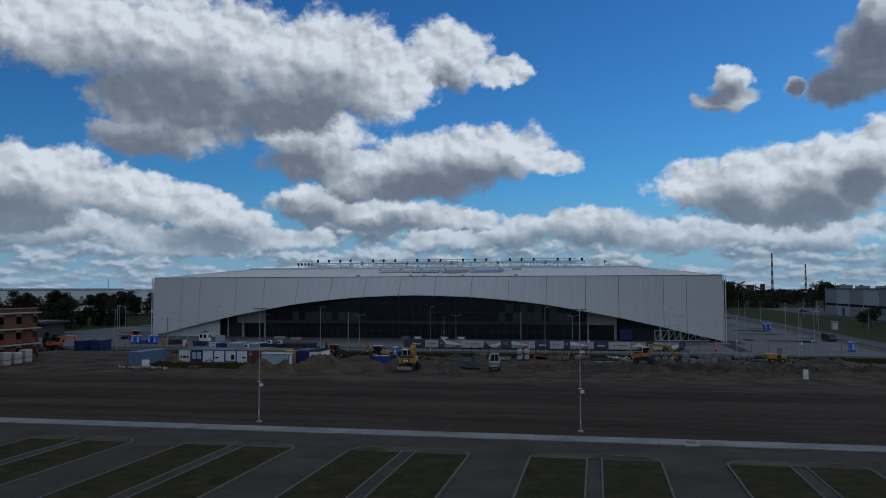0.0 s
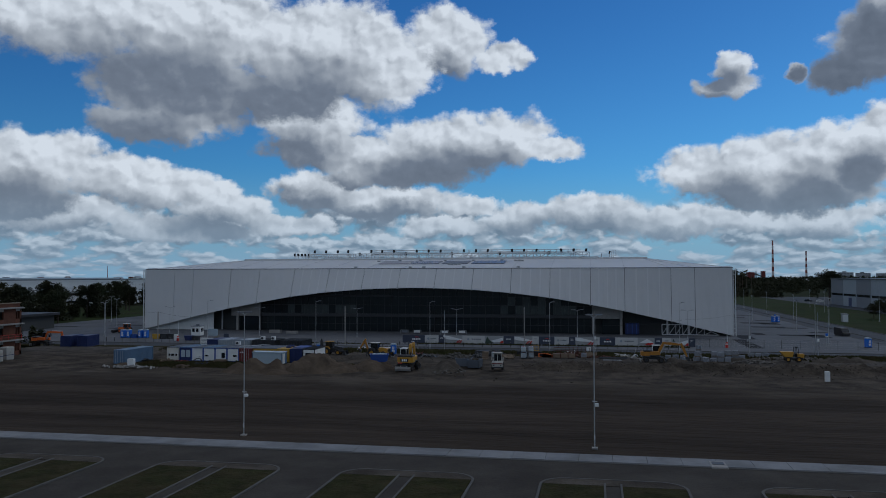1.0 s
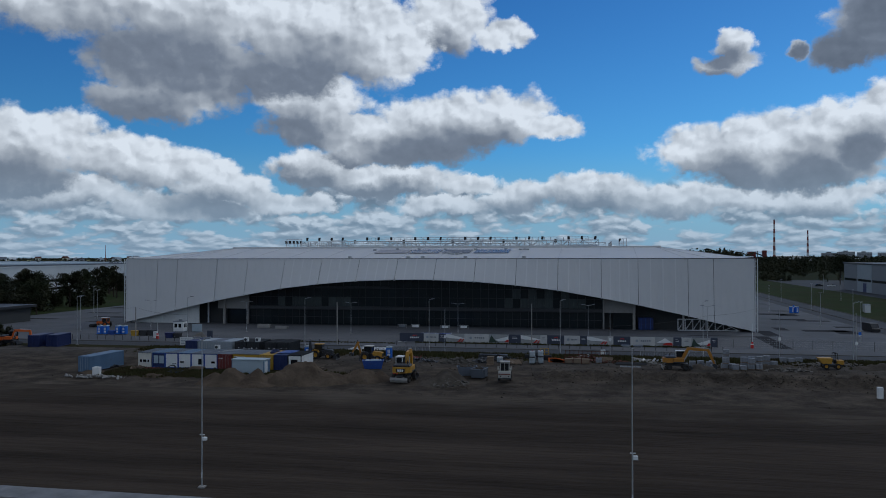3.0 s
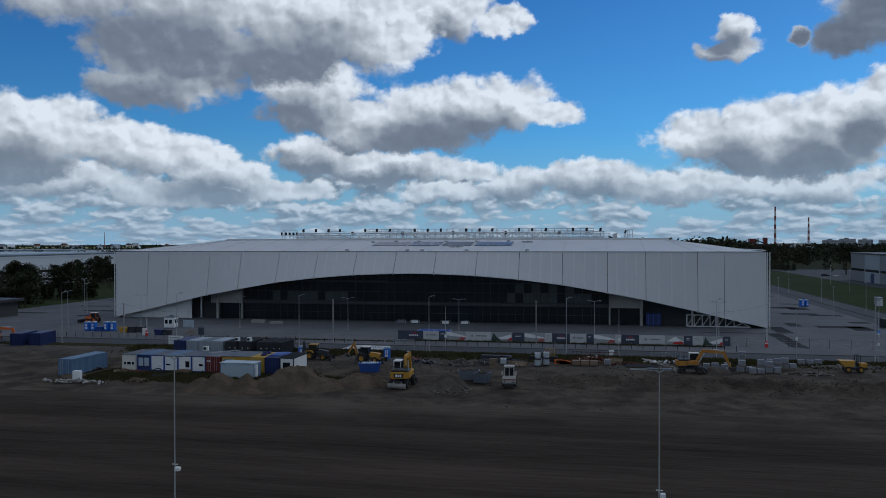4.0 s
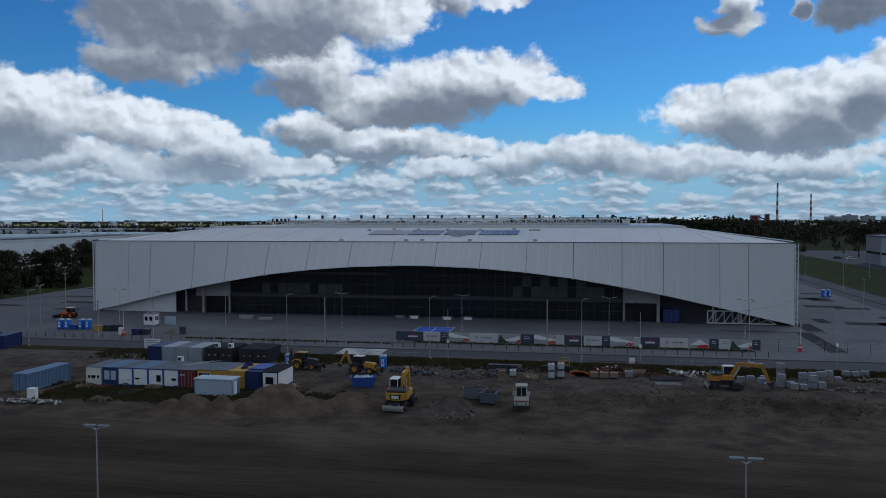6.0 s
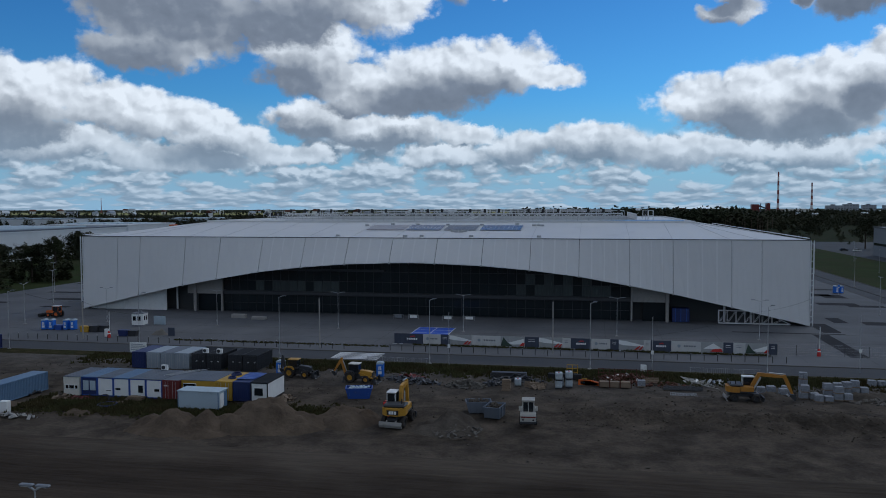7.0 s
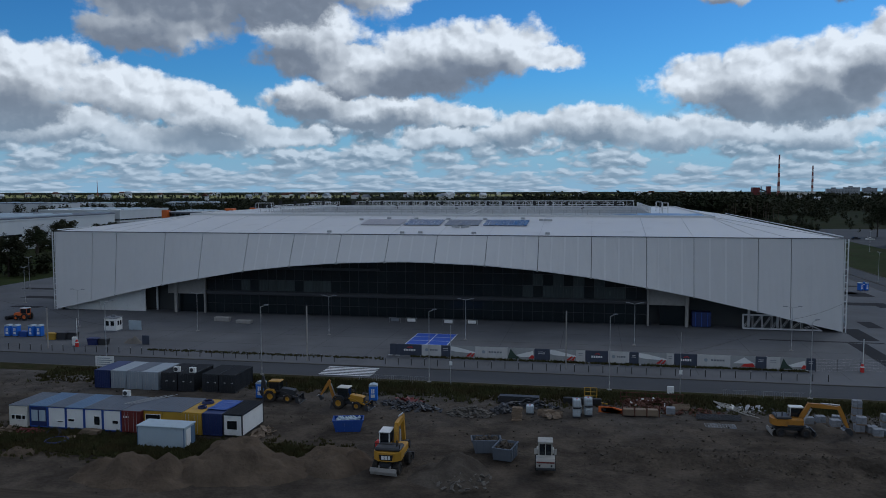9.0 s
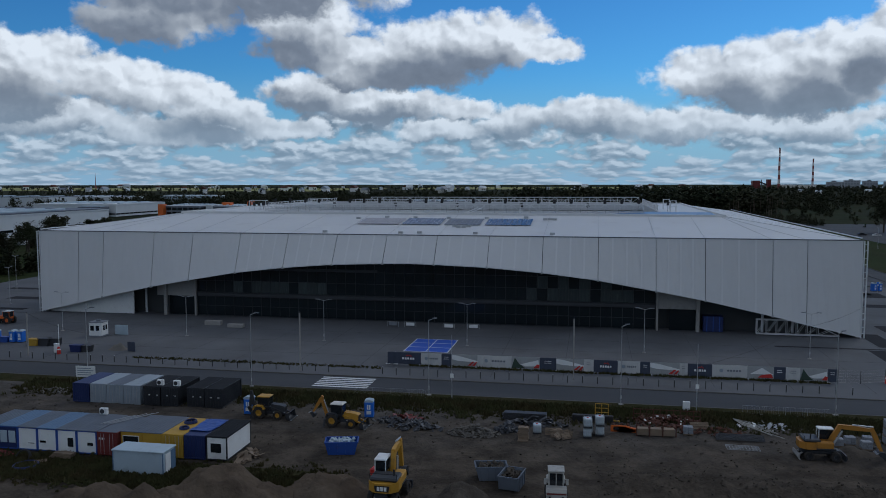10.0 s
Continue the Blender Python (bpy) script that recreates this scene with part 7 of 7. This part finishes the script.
brick_house = thing("brick_building", pose(-68.4, -105, 0), "unfinished brick building with concrete floor slabs", "building")
for k in range(3):
    z0 = 0.1 + 3.35 * k
    holes = [3 + 5.2 * i for i in range(5)]
    last = 0.0
    for y in holes:
        part("wall_pier", Geo().box(-0.4, last, z0, 0.0, y, z0 + 3.05), "brick", brick_house)
        part("wall_sill", Geo().box(-0.4, y, z0, 0.0, y + 1.7, z0 + 0.9), "brick", brick_house)
        part("lintel", Geo().box(-0.4, y, z0 + 2.5, 0.0, y + 1.7, z0 + 3.05), "concrete", brick_house)
        last = y + 1.7
    part("wall_pier", Geo().box(-0.4, last, z0, 0.0, 25.0, z0 + 3.05), "brick", brick_house)
    for a, b in ((-18, -12), (-10.3, -6), (-4.3, -0.4)):
        part("wall_pier", Geo().box(a, 24.6, z0, b, 25.0, z0 + 3.05), "brick", brick_house)
    part("wall", Geo().box(-18, -0.4, z0, -0.4, 0.0, z0 + 3.05), "brick", brick_house)
    part("floor_slab", Geo().cbox(-18.2, -0.7, z0 + 3.05, 0.7, 25.6, z0 + 3.35, 0.03), "concrete", brick_house, "pale concrete floor slab")
    # added dark box: its colour stands in for the shade inside the rooms
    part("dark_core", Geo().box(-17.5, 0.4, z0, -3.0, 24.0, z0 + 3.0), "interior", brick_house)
part("parapet", Geo().box(-18, 0, 10.15, -17.6, 25, 10.9).box(-0.4, 0, 10.15, 0.0, 25, 10.9).box(-17.6, 24.6, 10.15, -0.4, 25, 10.9), "brick", brick_house)
part("coping", Geo().cbox(-0.55, -0.2, 10.9, 0.15, 25.2, 11.1, 0.02), "wood", brick_house)
g = Geo()
for k in range(14):
    g.tube((0.5, 0.3 + 1.9 * k, 3.4), (0.5, 0.3 + 1.9 * k, 4.5), 0.04, n=5)
g.tube((0.5, 0.3, 4.5), (0.5, 25, 4.5), 0.04, n=5)
g.tube((0.5, 0.3, 4.0), (0.5, 25, 4.0), 0.04, n=5)
part("guard_rail", g, "red", brick_house, "red painted guard rail")
for k, (x, y) in enumerate(((2.6, 2.0), (2.4, 5.0), (3.4, 8.4), (3.0, 12.0), (2.2, 16.0))):
    bag = thing("bulk_bag", pose(-66.2 + x, -105 + y, 0.0), "white bulk bag of sand before the brick building", "bag", "bulk bags by the brick building")
    part("sack", Geo().cbox(-0.9, -1.1, 0, 0.9, 1.1, 2.6 - 0.3 * (k % 2), 0.14), "dusty_white", bag)
    part("strap", Geo().box(-0.93, -1.12, 1.0, 0.93, 1.12, 1.1), "navy", bag)

low_shed = thing("flat_roofed_shed", pose(-150, -18, 0), "dark low shed with a broad flat roof", "building")
part("wall", Geo().box(0, 0, 0, 30, 18, 4.2), "interior", low_shed)
part("roof", Geo().cbox(-1.2, -1.2, 4.2, 31.2, 19.2, 5.0, 0.05), "dark_steel", low_shed)
for k in range(5):
    window_part(low_shed, 3 + 5.4 * k, -0.05, 1.0, 6 + 5.4 * k, 0.02, 3.0)


def hall(m, lx, ly, h, wall, label, bands=(), bays=8, roof="roof_grey"):
    """A flat-roofed industrial hall with window bands on the two sides that face the stadium."""
    ob = thing("warehouse", m, label, "warehouse", "industrial halls around")
    part("wall", Geo().box(0, 0, 0, lx, ly, h), wall, ob)
    part("roof", Geo().cbox(-0.3, -0.3, h, lx + 0.3, ly + 0.3, h + 0.5, 0.05), roof, ob)
    part("parapet", Geo().box(-0.25, -0.25, h - 0.7, lx + 0.25, ly + 0.25, h - 0.05), wall, ob)
    for z0, z1 in bands:
        for k in range(bays):
            a, b = lx * (k + 0.06) / bays, lx * (k + 0.94) / bays
            window_part(ob, a, -0.08, z0, b, 0.05, z1)
            a, b = ly * (k + 0.06) / bays, ly * (k + 0.94) / bays
            window_part(ob, lx - 0.05, a, z0, lx + 0.08, b, z1)
    for k in range(6):
        part("roof_light", Geo().cbox(lx * (k + 0.3) / 6, ly * 0.2, h + 0.4, lx * (k + 0.55) / 6, ly * 0.8, h + 1.3, 0.2), "pale_blue", ob)
    return ob


hall(pose(-296, 90, 0), 70, 147, 14.5, "hall_white", "long white industrial hall with two dark window bands", ((2.1, 3.3), (6.2, 7.4)))
hall(pose(-760, 640, 0), 195, 60, 11.0, "hall_white", "broad white industrial hall with a flat roof")
hall(pose(-430, 440, 0), 77, 78, 9.9, "hall_white", "white hall with a row of small windows", ((1.6, 2.8),), 12, "hall_white")
hall(pose(-378, 426, 0), 20, 12, 8.0, "hall_grey", "dark office wing with window rows", ((1.6, 3.2), (4.8, 6.4)), 3)
hall(pose(-640, 760, 0), 90, 50, 9.0, "hall_white", "white hall behind the offices", (), 4, "hall_white")
hall(pose(-520, 800, 0), 70, 40, 9.5, "pale_blue", "pale hall with a light roof among trees", (), 4, "hall_white")
office = hall(pose(-316, 455, 0), 30, 40, 8.6, "hall_grey", "dark office hall with long window rows", ((1.4, 3.8), (5.0, 7.4)), 6, "hall_white")
part("stair_tower", Geo().cbox(-5.2, -4, 0, -0.4, 2, 10.2, 0.1), "orange", office, "orange clad stair tower")
office = hall(pose(-277, 462, 0), 34, 40, 8.2, "hall_grey", "grey office hall with long window rows", ((1.4, 3.8), (5.0, 7.2)), 6, "hall_white")
part("stair_tower", Geo().cbox(-5.5, -2, 0, -0.4, 3, 9.4, 0.1), "hall_white", office, "white clad stair tower")
part("roof_box", Geo().cbox(2, 12, 8.4, 10, 18, 11.2, 0.1), "orange", office, "orange roof plant box")
part("roof_box", Geo().cbox(26, 10, 8.4, 31, 15, 12.0, 0.1), "orange", office, "orange roof plant box")
hall(pose(-150, 640, 0), 70, 40, 8, "brick", "low red brick hall behind the woods", ((2.0, 4.0),))
hall(pose(40, 820, 0), 90, 40, 11, "cream", "pale long building above the trees", ((3.0, 5.0), (7.0, 9.0)))

grey_hall = thing("warehouse", pose(183, 104, 0), "grey warehouse with light and dark cladding bays", "warehouse", "industrial halls around")
for k in range(7):
    y0, y1 = 158 - 22.5 * (k + 1), 158 - 22.5 * k
    part("cladding_bay", Geo().box(0, y0 + 0.05, 0, 90, y1 - 0.05, 14.2), "hall_grey" if k % 2 == 0 else "grey_box", grey_hall)
    part("window_strip", Geo().box(-0.06, y0 + 1, 5.4, 0.1, y1 - 1, 6.6), "glass", grey_hall)
    if k % 2:
        part("dock_door", Geo().box(-0.08, y0 + 8, 0, 0.1, y0 + 13, 4.6), "navy", grey_hall)
part("roof", Geo().cbox(-0.4, -0.5, 14.2, 90.4, 158.4, 14.9, 0.05), "dark_steel", grey_hall)


def chimney(x, y, high, r, label):
    ob = thing("factory_chimney", pose(x, y, 0), label, "chimney", "striped factory chimneys")
    n = 9
    for k in range(n):
        a, b = high * k / n, high * (k + 1) / n
        ra, rb = r * (1 - 0.45 * k / n), r * (1 - 0.45 * (k + 1) / n)
        part("band", Geo().tube((0, 0, a), (0, 0, b), ra, rb, n=14), "chimney_red" if (n - k) % 2 else "chimney_white", ob)
    part("rim", Geo().tube((0, 0, high), (0, 0, high + 1.5), r * 0.62, r * 0.62, n=14), "dark_steel", ob)
    return ob


chimney(665, 2770, 138, 4.6, "tall red and white striped factory chimney")
chimney(818, 2945, 104, 4.4, "red and white striped factory chimney")
plant = thing("power_plant", pose(590, 2760, 0), "dark red boiler house of a power plant", "power plant")
part("boiler_house", Geo().box(-12, 0, 0, 12, 30, 27), "box_red", plant)
part("boiler_house", Geo().box(36, 0, 0, 48, 24, 31), "box_red", plant)
part("conveyor", Geo().beam((12, 10, 22), (37, 10, 12), 4), "dark_steel", plant)
part("flue", Geo().tube((20, 20, 0), (20, 20, 30), 2), "hall_grey", plant)
part("low_hall", Geo().box(80, 20, 0, 200, 60, 11), "cream", plant)
for k, (x, w, h) in enumerate(((895, 60, 22), (965, 55, 27), (1040, 50, 24), (1095, 110, 23), (1215, 90, 21))):
    flat = thing("apartment_block", pose(x, 3050 + 30 * (k % 3), 0), "grey slab apartment block on the skyline", "apartment block", "apartment blocks on the skyline")
    part("wall", Geo().box(0, 0, 0, w, 16, h), "block_flat", flat)
    part("roof_house", Geo().box(w * 0.3, 3, h, w * 0.55, 12, h + 4), "hall_grey", flat)
    for i in range(int(h / 6)):
        for c in range(int(w / 10)):
            part("window", Geo().box(2 + 10 * c, -0.3, 3 + 6 * i, 9 + 10 * c, 0.2, 5.2 + 6 * i), "hall_grey", flat)
mast = thing("lattice_mast", pose(-1760, 2490, 0), "thin red lattice mast on the skyline", "mast")
part("lattice", lattice((0, 0, 0), (6, 0, 0), 8, 3, 0.8), "chimney_red", mast)
part("shaft", Geo().tube((3, 0, 0), (3, 0, 56), 1.5, 0.6, n=6), "chimney_red", mast)
rnd = random.Random(77)


def cottage(x, y, s, wall, roof, turn):
    ob = thing("house", pose(x, y, -0.4, 0, 0, turn), "small house with a pitched roof among trees", "house", "houses in the distance")
    part("wall", Geo().box(-5 * s, -4 * s, 0, 5 * s, 4 * s, 5 * s), wall, ob)
    part("roof", Geo().prism([(-4.6 * s, 5 * s), (4.6 * s, 5 * s), (0, 8.6 * s)], 0, -5.5 * s, 5.5 * s), roof, ob)
    part("window", Geo().box(-3 * s, -4.05 * s, 1.5 * s, -1 * s, -3.9 * s, 3 * s), "glass", ob)
    part("window", Geo().box(1 * s, -4.05 * s, 1.5 * s, 3 * s, -3.9 * s, 3 * s), "glass", ob)


cottage(200, 735, 0.9, "white", "hall_grey", 10)
for k in range(84):
    a = rnd.uniform(-1900, -250) if k < 62 else rnd.uniform(-200, 1500)
    cottage(a, rnd.uniform(1500, 2900), rnd.uniform(0.9, 2.0), rnd.choice(("white", "cream", "hall_white", "white")), rnd.choice(("rust", "hall_grey", "grey_box", "hall_white")), rnd.uniform(0, 180))
# far fields: the sunlight on them is put into this pale colour
M["sunlit_field"] = surface("sunlit_field", (0.34, 0.32, 0.15), 0.95, var=0.25, size=80, fine=6, bump=0, spec=0.02, tint=(0.20, 0.22, 0.09))
M["meadow"] = surface("meadow", (0.022, 0.030, 0.012), 0.95, var=0.4, size=22, fine=3, bump=0.0, spec=0.02, tint=(0.032, 0.032, 0.017))
for name, x0, y0, x1, y1, mt, lab in (("field_1", -2400, 1900, -700, 2700, "sunlit_field", "far fields painted pale as if sunlit"), ("field_2", -600, 2400, 400, 3200, "sunlit_field", "far fields painted pale as if sunlit"), ("field_3", 172.5, 425, 520, 900, "meadow", "rough green meadow with tracks"), ("field_4", -3000, 3200, 2500, 4600, "meadow", "far meadows near the horizon")):
    sheet(name, x0, y0, x1, y1, -0.30, mt, lab, "field", 0.1)


# ---- trees ----
def leaves(g, c, r, n, size, rnd):
    """n small leaf clumps as bent quads in a ragged ball."""
    for _ in range(n):
        while True:
            d = Vector((rnd.uniform(-1, 1), rnd.uniform(-1, 1), rnd.uniform(-1, 1)))
            if 0.15 < d.length < 1:
                break
        d *= 0.55 + 0.45 * d.length
        p = Vector(c) + Vector((d.x * r[0], d.y * r[1], d.z * r[2]))
        s = size * rnd.uniform(0.6, 1.4)
        a = Vector((rnd.uniform(-1, 1), rnd.uniform(-1, 1), rnd.uniform(-0.6, 0.6))).normalized()
        b = a.cross(Vector((rnd.uniform(-1, 1), rnd.uniform(-1, 1), 1.0))).normalized()
        g.add([p - a * s, p - b * s * 0.6 + a.cross(b) * s * 0.2, p + a * s, p + b * s * 0.6], [(0, 1, 2), (0, 2, 3)])


def tree(m, high, seed, label, dense=1.0, wide=0.34):
    rnd = random.Random(seed)
    ob = thing("tree", m, label, "tree", "trees west of the stadium")
    tg = Geo()
    top = Vector((rnd.uniform(-0.4, 0.4), rnd.uniform(-0.4, 0.4), high * 0.72))
    tg.tube((0, 0, -0.2), (top.x * 0.4, top.y * 0.4, high * 0.35), high * 0.022, high * 0.016, n=9)
    tg.tube((top.x * 0.4, top.y * 0.4, high * 0.35), top, high * 0.016, high * 0.004, n=8)
    tips = []
    for k in range(13):
        z = high * (0.22 + 0.045 * k)
        a = k * 2.4 + rnd.uniform(-0.4, 0.4)
        out = high * wide * (1.0 - 0.5 * abs(k - 4) / 9) * rnd.uniform(0.7, 1.1)
        p = Vector((top.x * 0.4, top.y * 0.4, z))
        q = p + Vector((math.cos(a) * out, math.sin(a) * out, out * rnd.uniform(0.5, 0.9)))
        tg.tube(p, q, high * 0.008, high * 0.002, n=6)
        tips.append((q, out * 0.55))
        tips.append((p.lerp(q, 0.6) + Vector((0, 0, out * 0.25)), out * 0.45))
    part("trunk", tg, "bark", ob)
    lg = Geo()
    for q, r in tips + [(top, high * 0.11)]:
        r = max(r, high * 0.10)
        leaves(lg, q, (r, r, r * 0.8), int(190 * dense), high * 0.021, rnd)
    me = bpy.data.meshes.new("crown")
    me.from_pydata(lg.v, [], lg.f)
    part("crown", me, "leaf", ob)
    return ob


for k, (x, y, h_, d) in enumerate(((-143, 8, 15, 1), (-152, 24, 14, 1), (-156, 45, 15.5, 1), (-150, 60, 14, 1), (-163, 36, 13, 1), (-172, 70, 13, 0.9), (-186, 120, 14, 1), (-193, 150, 15, 1), (-176, 150, 14, 1), (-168, 118, 13, 1), (-215, 175, 14, 1), (-176, 128, 15, 0.05), (-196, 134, 15, 0.05), (-186, 100, 13, 0.08), (-205, 90, 13, 0.8), (-135, 22, 12, 1), (-206, 205, 12, 1), (-211, 118, 11, 1), (-140, -10, 13, 1), (-175, 10, 13, 1))):
    tree(pose(x, y, 0, 0, 0, 47 * k), h_, 100 + k, "dark green deciduous tree with a broad ragged crown" if d > 0.3 else "almost bare tree with thin dark branches", d)
for k, (x, y, h_) in enumerate(((152, 92, 6), (157, 100, 7), (161, 88, 6), (166, 96, 6), (168, 130, 7), (200, 330, 20), (176, 112, 5))):
    tree(pose(x, y, 0, 0, 0, 31 * k), h_, 200 + k, "bushy dark green tree beside the service road", 1.0, 0.42)


def woods(name, spots, label, size, per, seed, material="far_leaf"):
    """Many trees that nobody could count: crowns of leaf clumps on thin stems."""
    rnd = random.Random(seed)
    g = Geo()
    for x, y, h_ in spots:
        r = h_ * rnd.uniform(0.22, 0.36)
        leaves(g, (x, y, h_ * 0.50), (r, r, h_ * 0.52), per, size * h_ / 14, rnd)
        if h_ < 16:
            leaves(g, (x + rnd.uniform(-r, r), y, h_ * 0.18), (r * 1.5, r * 1.5, h_ * 0.26), per // 3, size * h_ / 14, rnd)
        g.tube((x, y, -0.4), (x, y, h_ * 0.5), h_ * 0.016, h_ * 0.008, n=4, caps=False)
    me = bpy.data.meshes.new(name)
    me.from_pydata(g.v, [], g.f)
    me.materials.append(M[material])
    return tagged(new(name, me), label, "woods", kind="stuff")


rnd = random.Random(5)


def scatter(n, x0, x1, y0, y1, h0, h1):
    return [(rnd.uniform(x0, x1), rnd.uniform(y0, y1), rnd.uniform(h0, h1)) for _ in range(n)]


woods("pine_wood", scatter(360, -30, 185, 520, 660, 18, 25), "dense dark pine wood behind the stadium", 1.0, 150, 11)
woods("tree_belt", scatter(380, -400, 20, 700, 900, 10, 17), "dark belt of trees behind the halls", 1.2, 90, 12)
woods("tree_belt", scatter(40, -330, -90, 440, 640, 7, 11), "loose trees between the halls", 1.0, 130, 22)
woods("tree_belt", scatter(300, 185, 760, 680, 1050, 4, 10), "dark belt of trees beyond the meadow", 1.2, 100, 13)
woods("tree_belt", scatter(120, 200, 460, 380, 640, 2.5, 6), "scattered bushes on the meadow", 1.3, 110, 14)
woods("tree_belt", scatter(900, -1600, 1300, 1000, 1500, 6, 13), "broken woods towards the horizon", 1.9, 40, 15)
woods("tree_belt", scatter(1500, -2800, 2600, 1500, 3000, 5, 11), "far woods near the horizon", 3.0, 20, 16)
woods("tree_belt", scatter(620, 150, 900, 860, 1350, 8, 14), "dark woods beyond the meadow", 1.7, 55, 31)
woods("tree_belt", scatter(760, 120, 1800, 1400, 2600, 9, 16), "far dark woods below the skyline", 2.4, 34, 32)
woods("tree_belt", scatter(70, 134, 186, 392, 470, 4, 7), "dark hedge of bushes behind the stadium", 1.0, 150, 33)
woods("tree_belt", scatter(30, 222, 270, 630, 730, 6, 10), "clump of bushy trees on the meadow", 1.2, 140, 34)
woods("tree_belt", scatter(24, 255, 340, 490, 570, 5, 9), "clump of bushy trees on the meadow", 1.2, 140, 35)
woods("tree_belt", scatter(260, -760, -260, 560, 760, 8, 13), "dark trees round the far halls", 1.3, 80, 36)
rows_ = Geo()
for x, y, h_ in scatter(16, 140, 186, 505, 520, 13, 18):
    rows_.tube((x, y, -0.4), (x + 0.4, y, h_), 0.19, 0.10, n=6, caps=False)
solid("pine_trunks", rows_, "pine_bark", "bare pale pine trunks at the wood's edge", "woods", kind="stuff")
woods("tree_belt", scatter(300, -1000, -420, 680, 900, 9, 14), "dark trees behind the white halls", 1.3, 80, 17)
woods("tree_belt", scatter(26, -222, -200, 95, 235, 5, 9), "young trees before the white hall", 1.0, 240, 18, "leaf")
woods("tree_belt", scatter(60, -125, -84, -72, -50, 2.0, 4.5), "dense shrubs beside the field track", 1.2, 220, 19, "leaf")
woods("tree_belt", scatter(54, -200, -137, -4, 75, 4, 8), "dense trees and shrubs west of the stadium", 1.0, 300, 28, "leaf")
woods("tree_belt", scatter(300, -2500, 2500, -900, -300, 8, 16), "far trees behind the car park", 3.0, 16, 20)


# ---- weeds ----
def weeds(name, spots, label, seed):
    rnd = random.Random(seed)
    g = Geo()
    for x, y, z, s in spots:
        for _ in range(5):
            a = rnd.uniform(0, 6.283)
            w, h_ = s * rnd.uniform(0.25, 0.5), s * rnd.uniform(0.5, 1.1)
            ox, oy = rnd.uniform(-s, s) * 0.5, rnd.uniform(-s, s) * 0.5
            lean = rnd.uniform(-0.4, 0.4) * s
            g.add([(x + ox - w * math.cos(a), y + oy - w * math.sin(a), z), (x + ox + w * math.cos(a), y + oy + w * math.sin(a), z), (x + ox + lean, y + oy + lean * 0.5, z + h_)], [(0, 1, 2)])
    me = bpy.data.meshes.new(name)
    me.from_pydata(g.v, [], g.f)
    me.materials.append(M["weed"])
    return tagged(new(name, me), label, "weeds", kind="stuff")


rnd = random.Random(9)
weeds("weeds", [(rnd.uniform(-45, 125), -57.6 - abs(rnd.gauss(0, 3.0)), 0.02, rnd.uniform(0.25, 0.8)) for _ in range(17000)], "rank weeds along the street verge", 3)
weeds("weeds", [(rnd.uniform(-33, 13), rnd.gauss(-90.5, 2.0), 0.1, rnd.uniform(0.2, 0.5)) for _ in range(6500)], "weeds and grass round the cabins and heaps", 4)
weeds("weeds", [(rnd.uniform(8, 72), rnd.gauss(-37.9, 0.25), 0.0, rnd.uniform(0.2, 0.45)) for _ in range(900)], "weeds growing at the foot of the banners", 6)
weeds("weeds", [(rnd.uniform(-40, 4), rnd.gauss(-40.5, 0.4), 0.0, rnd.uniform(0.15, 0.35)) for _ in range(500)], "thin weeds along the forecourt joint", 7)
sheet("weed_patch", -33, -93.5, 12, -86.6, 0.13, "grass", "patch of grass round the cabins", "grass", 0.2)
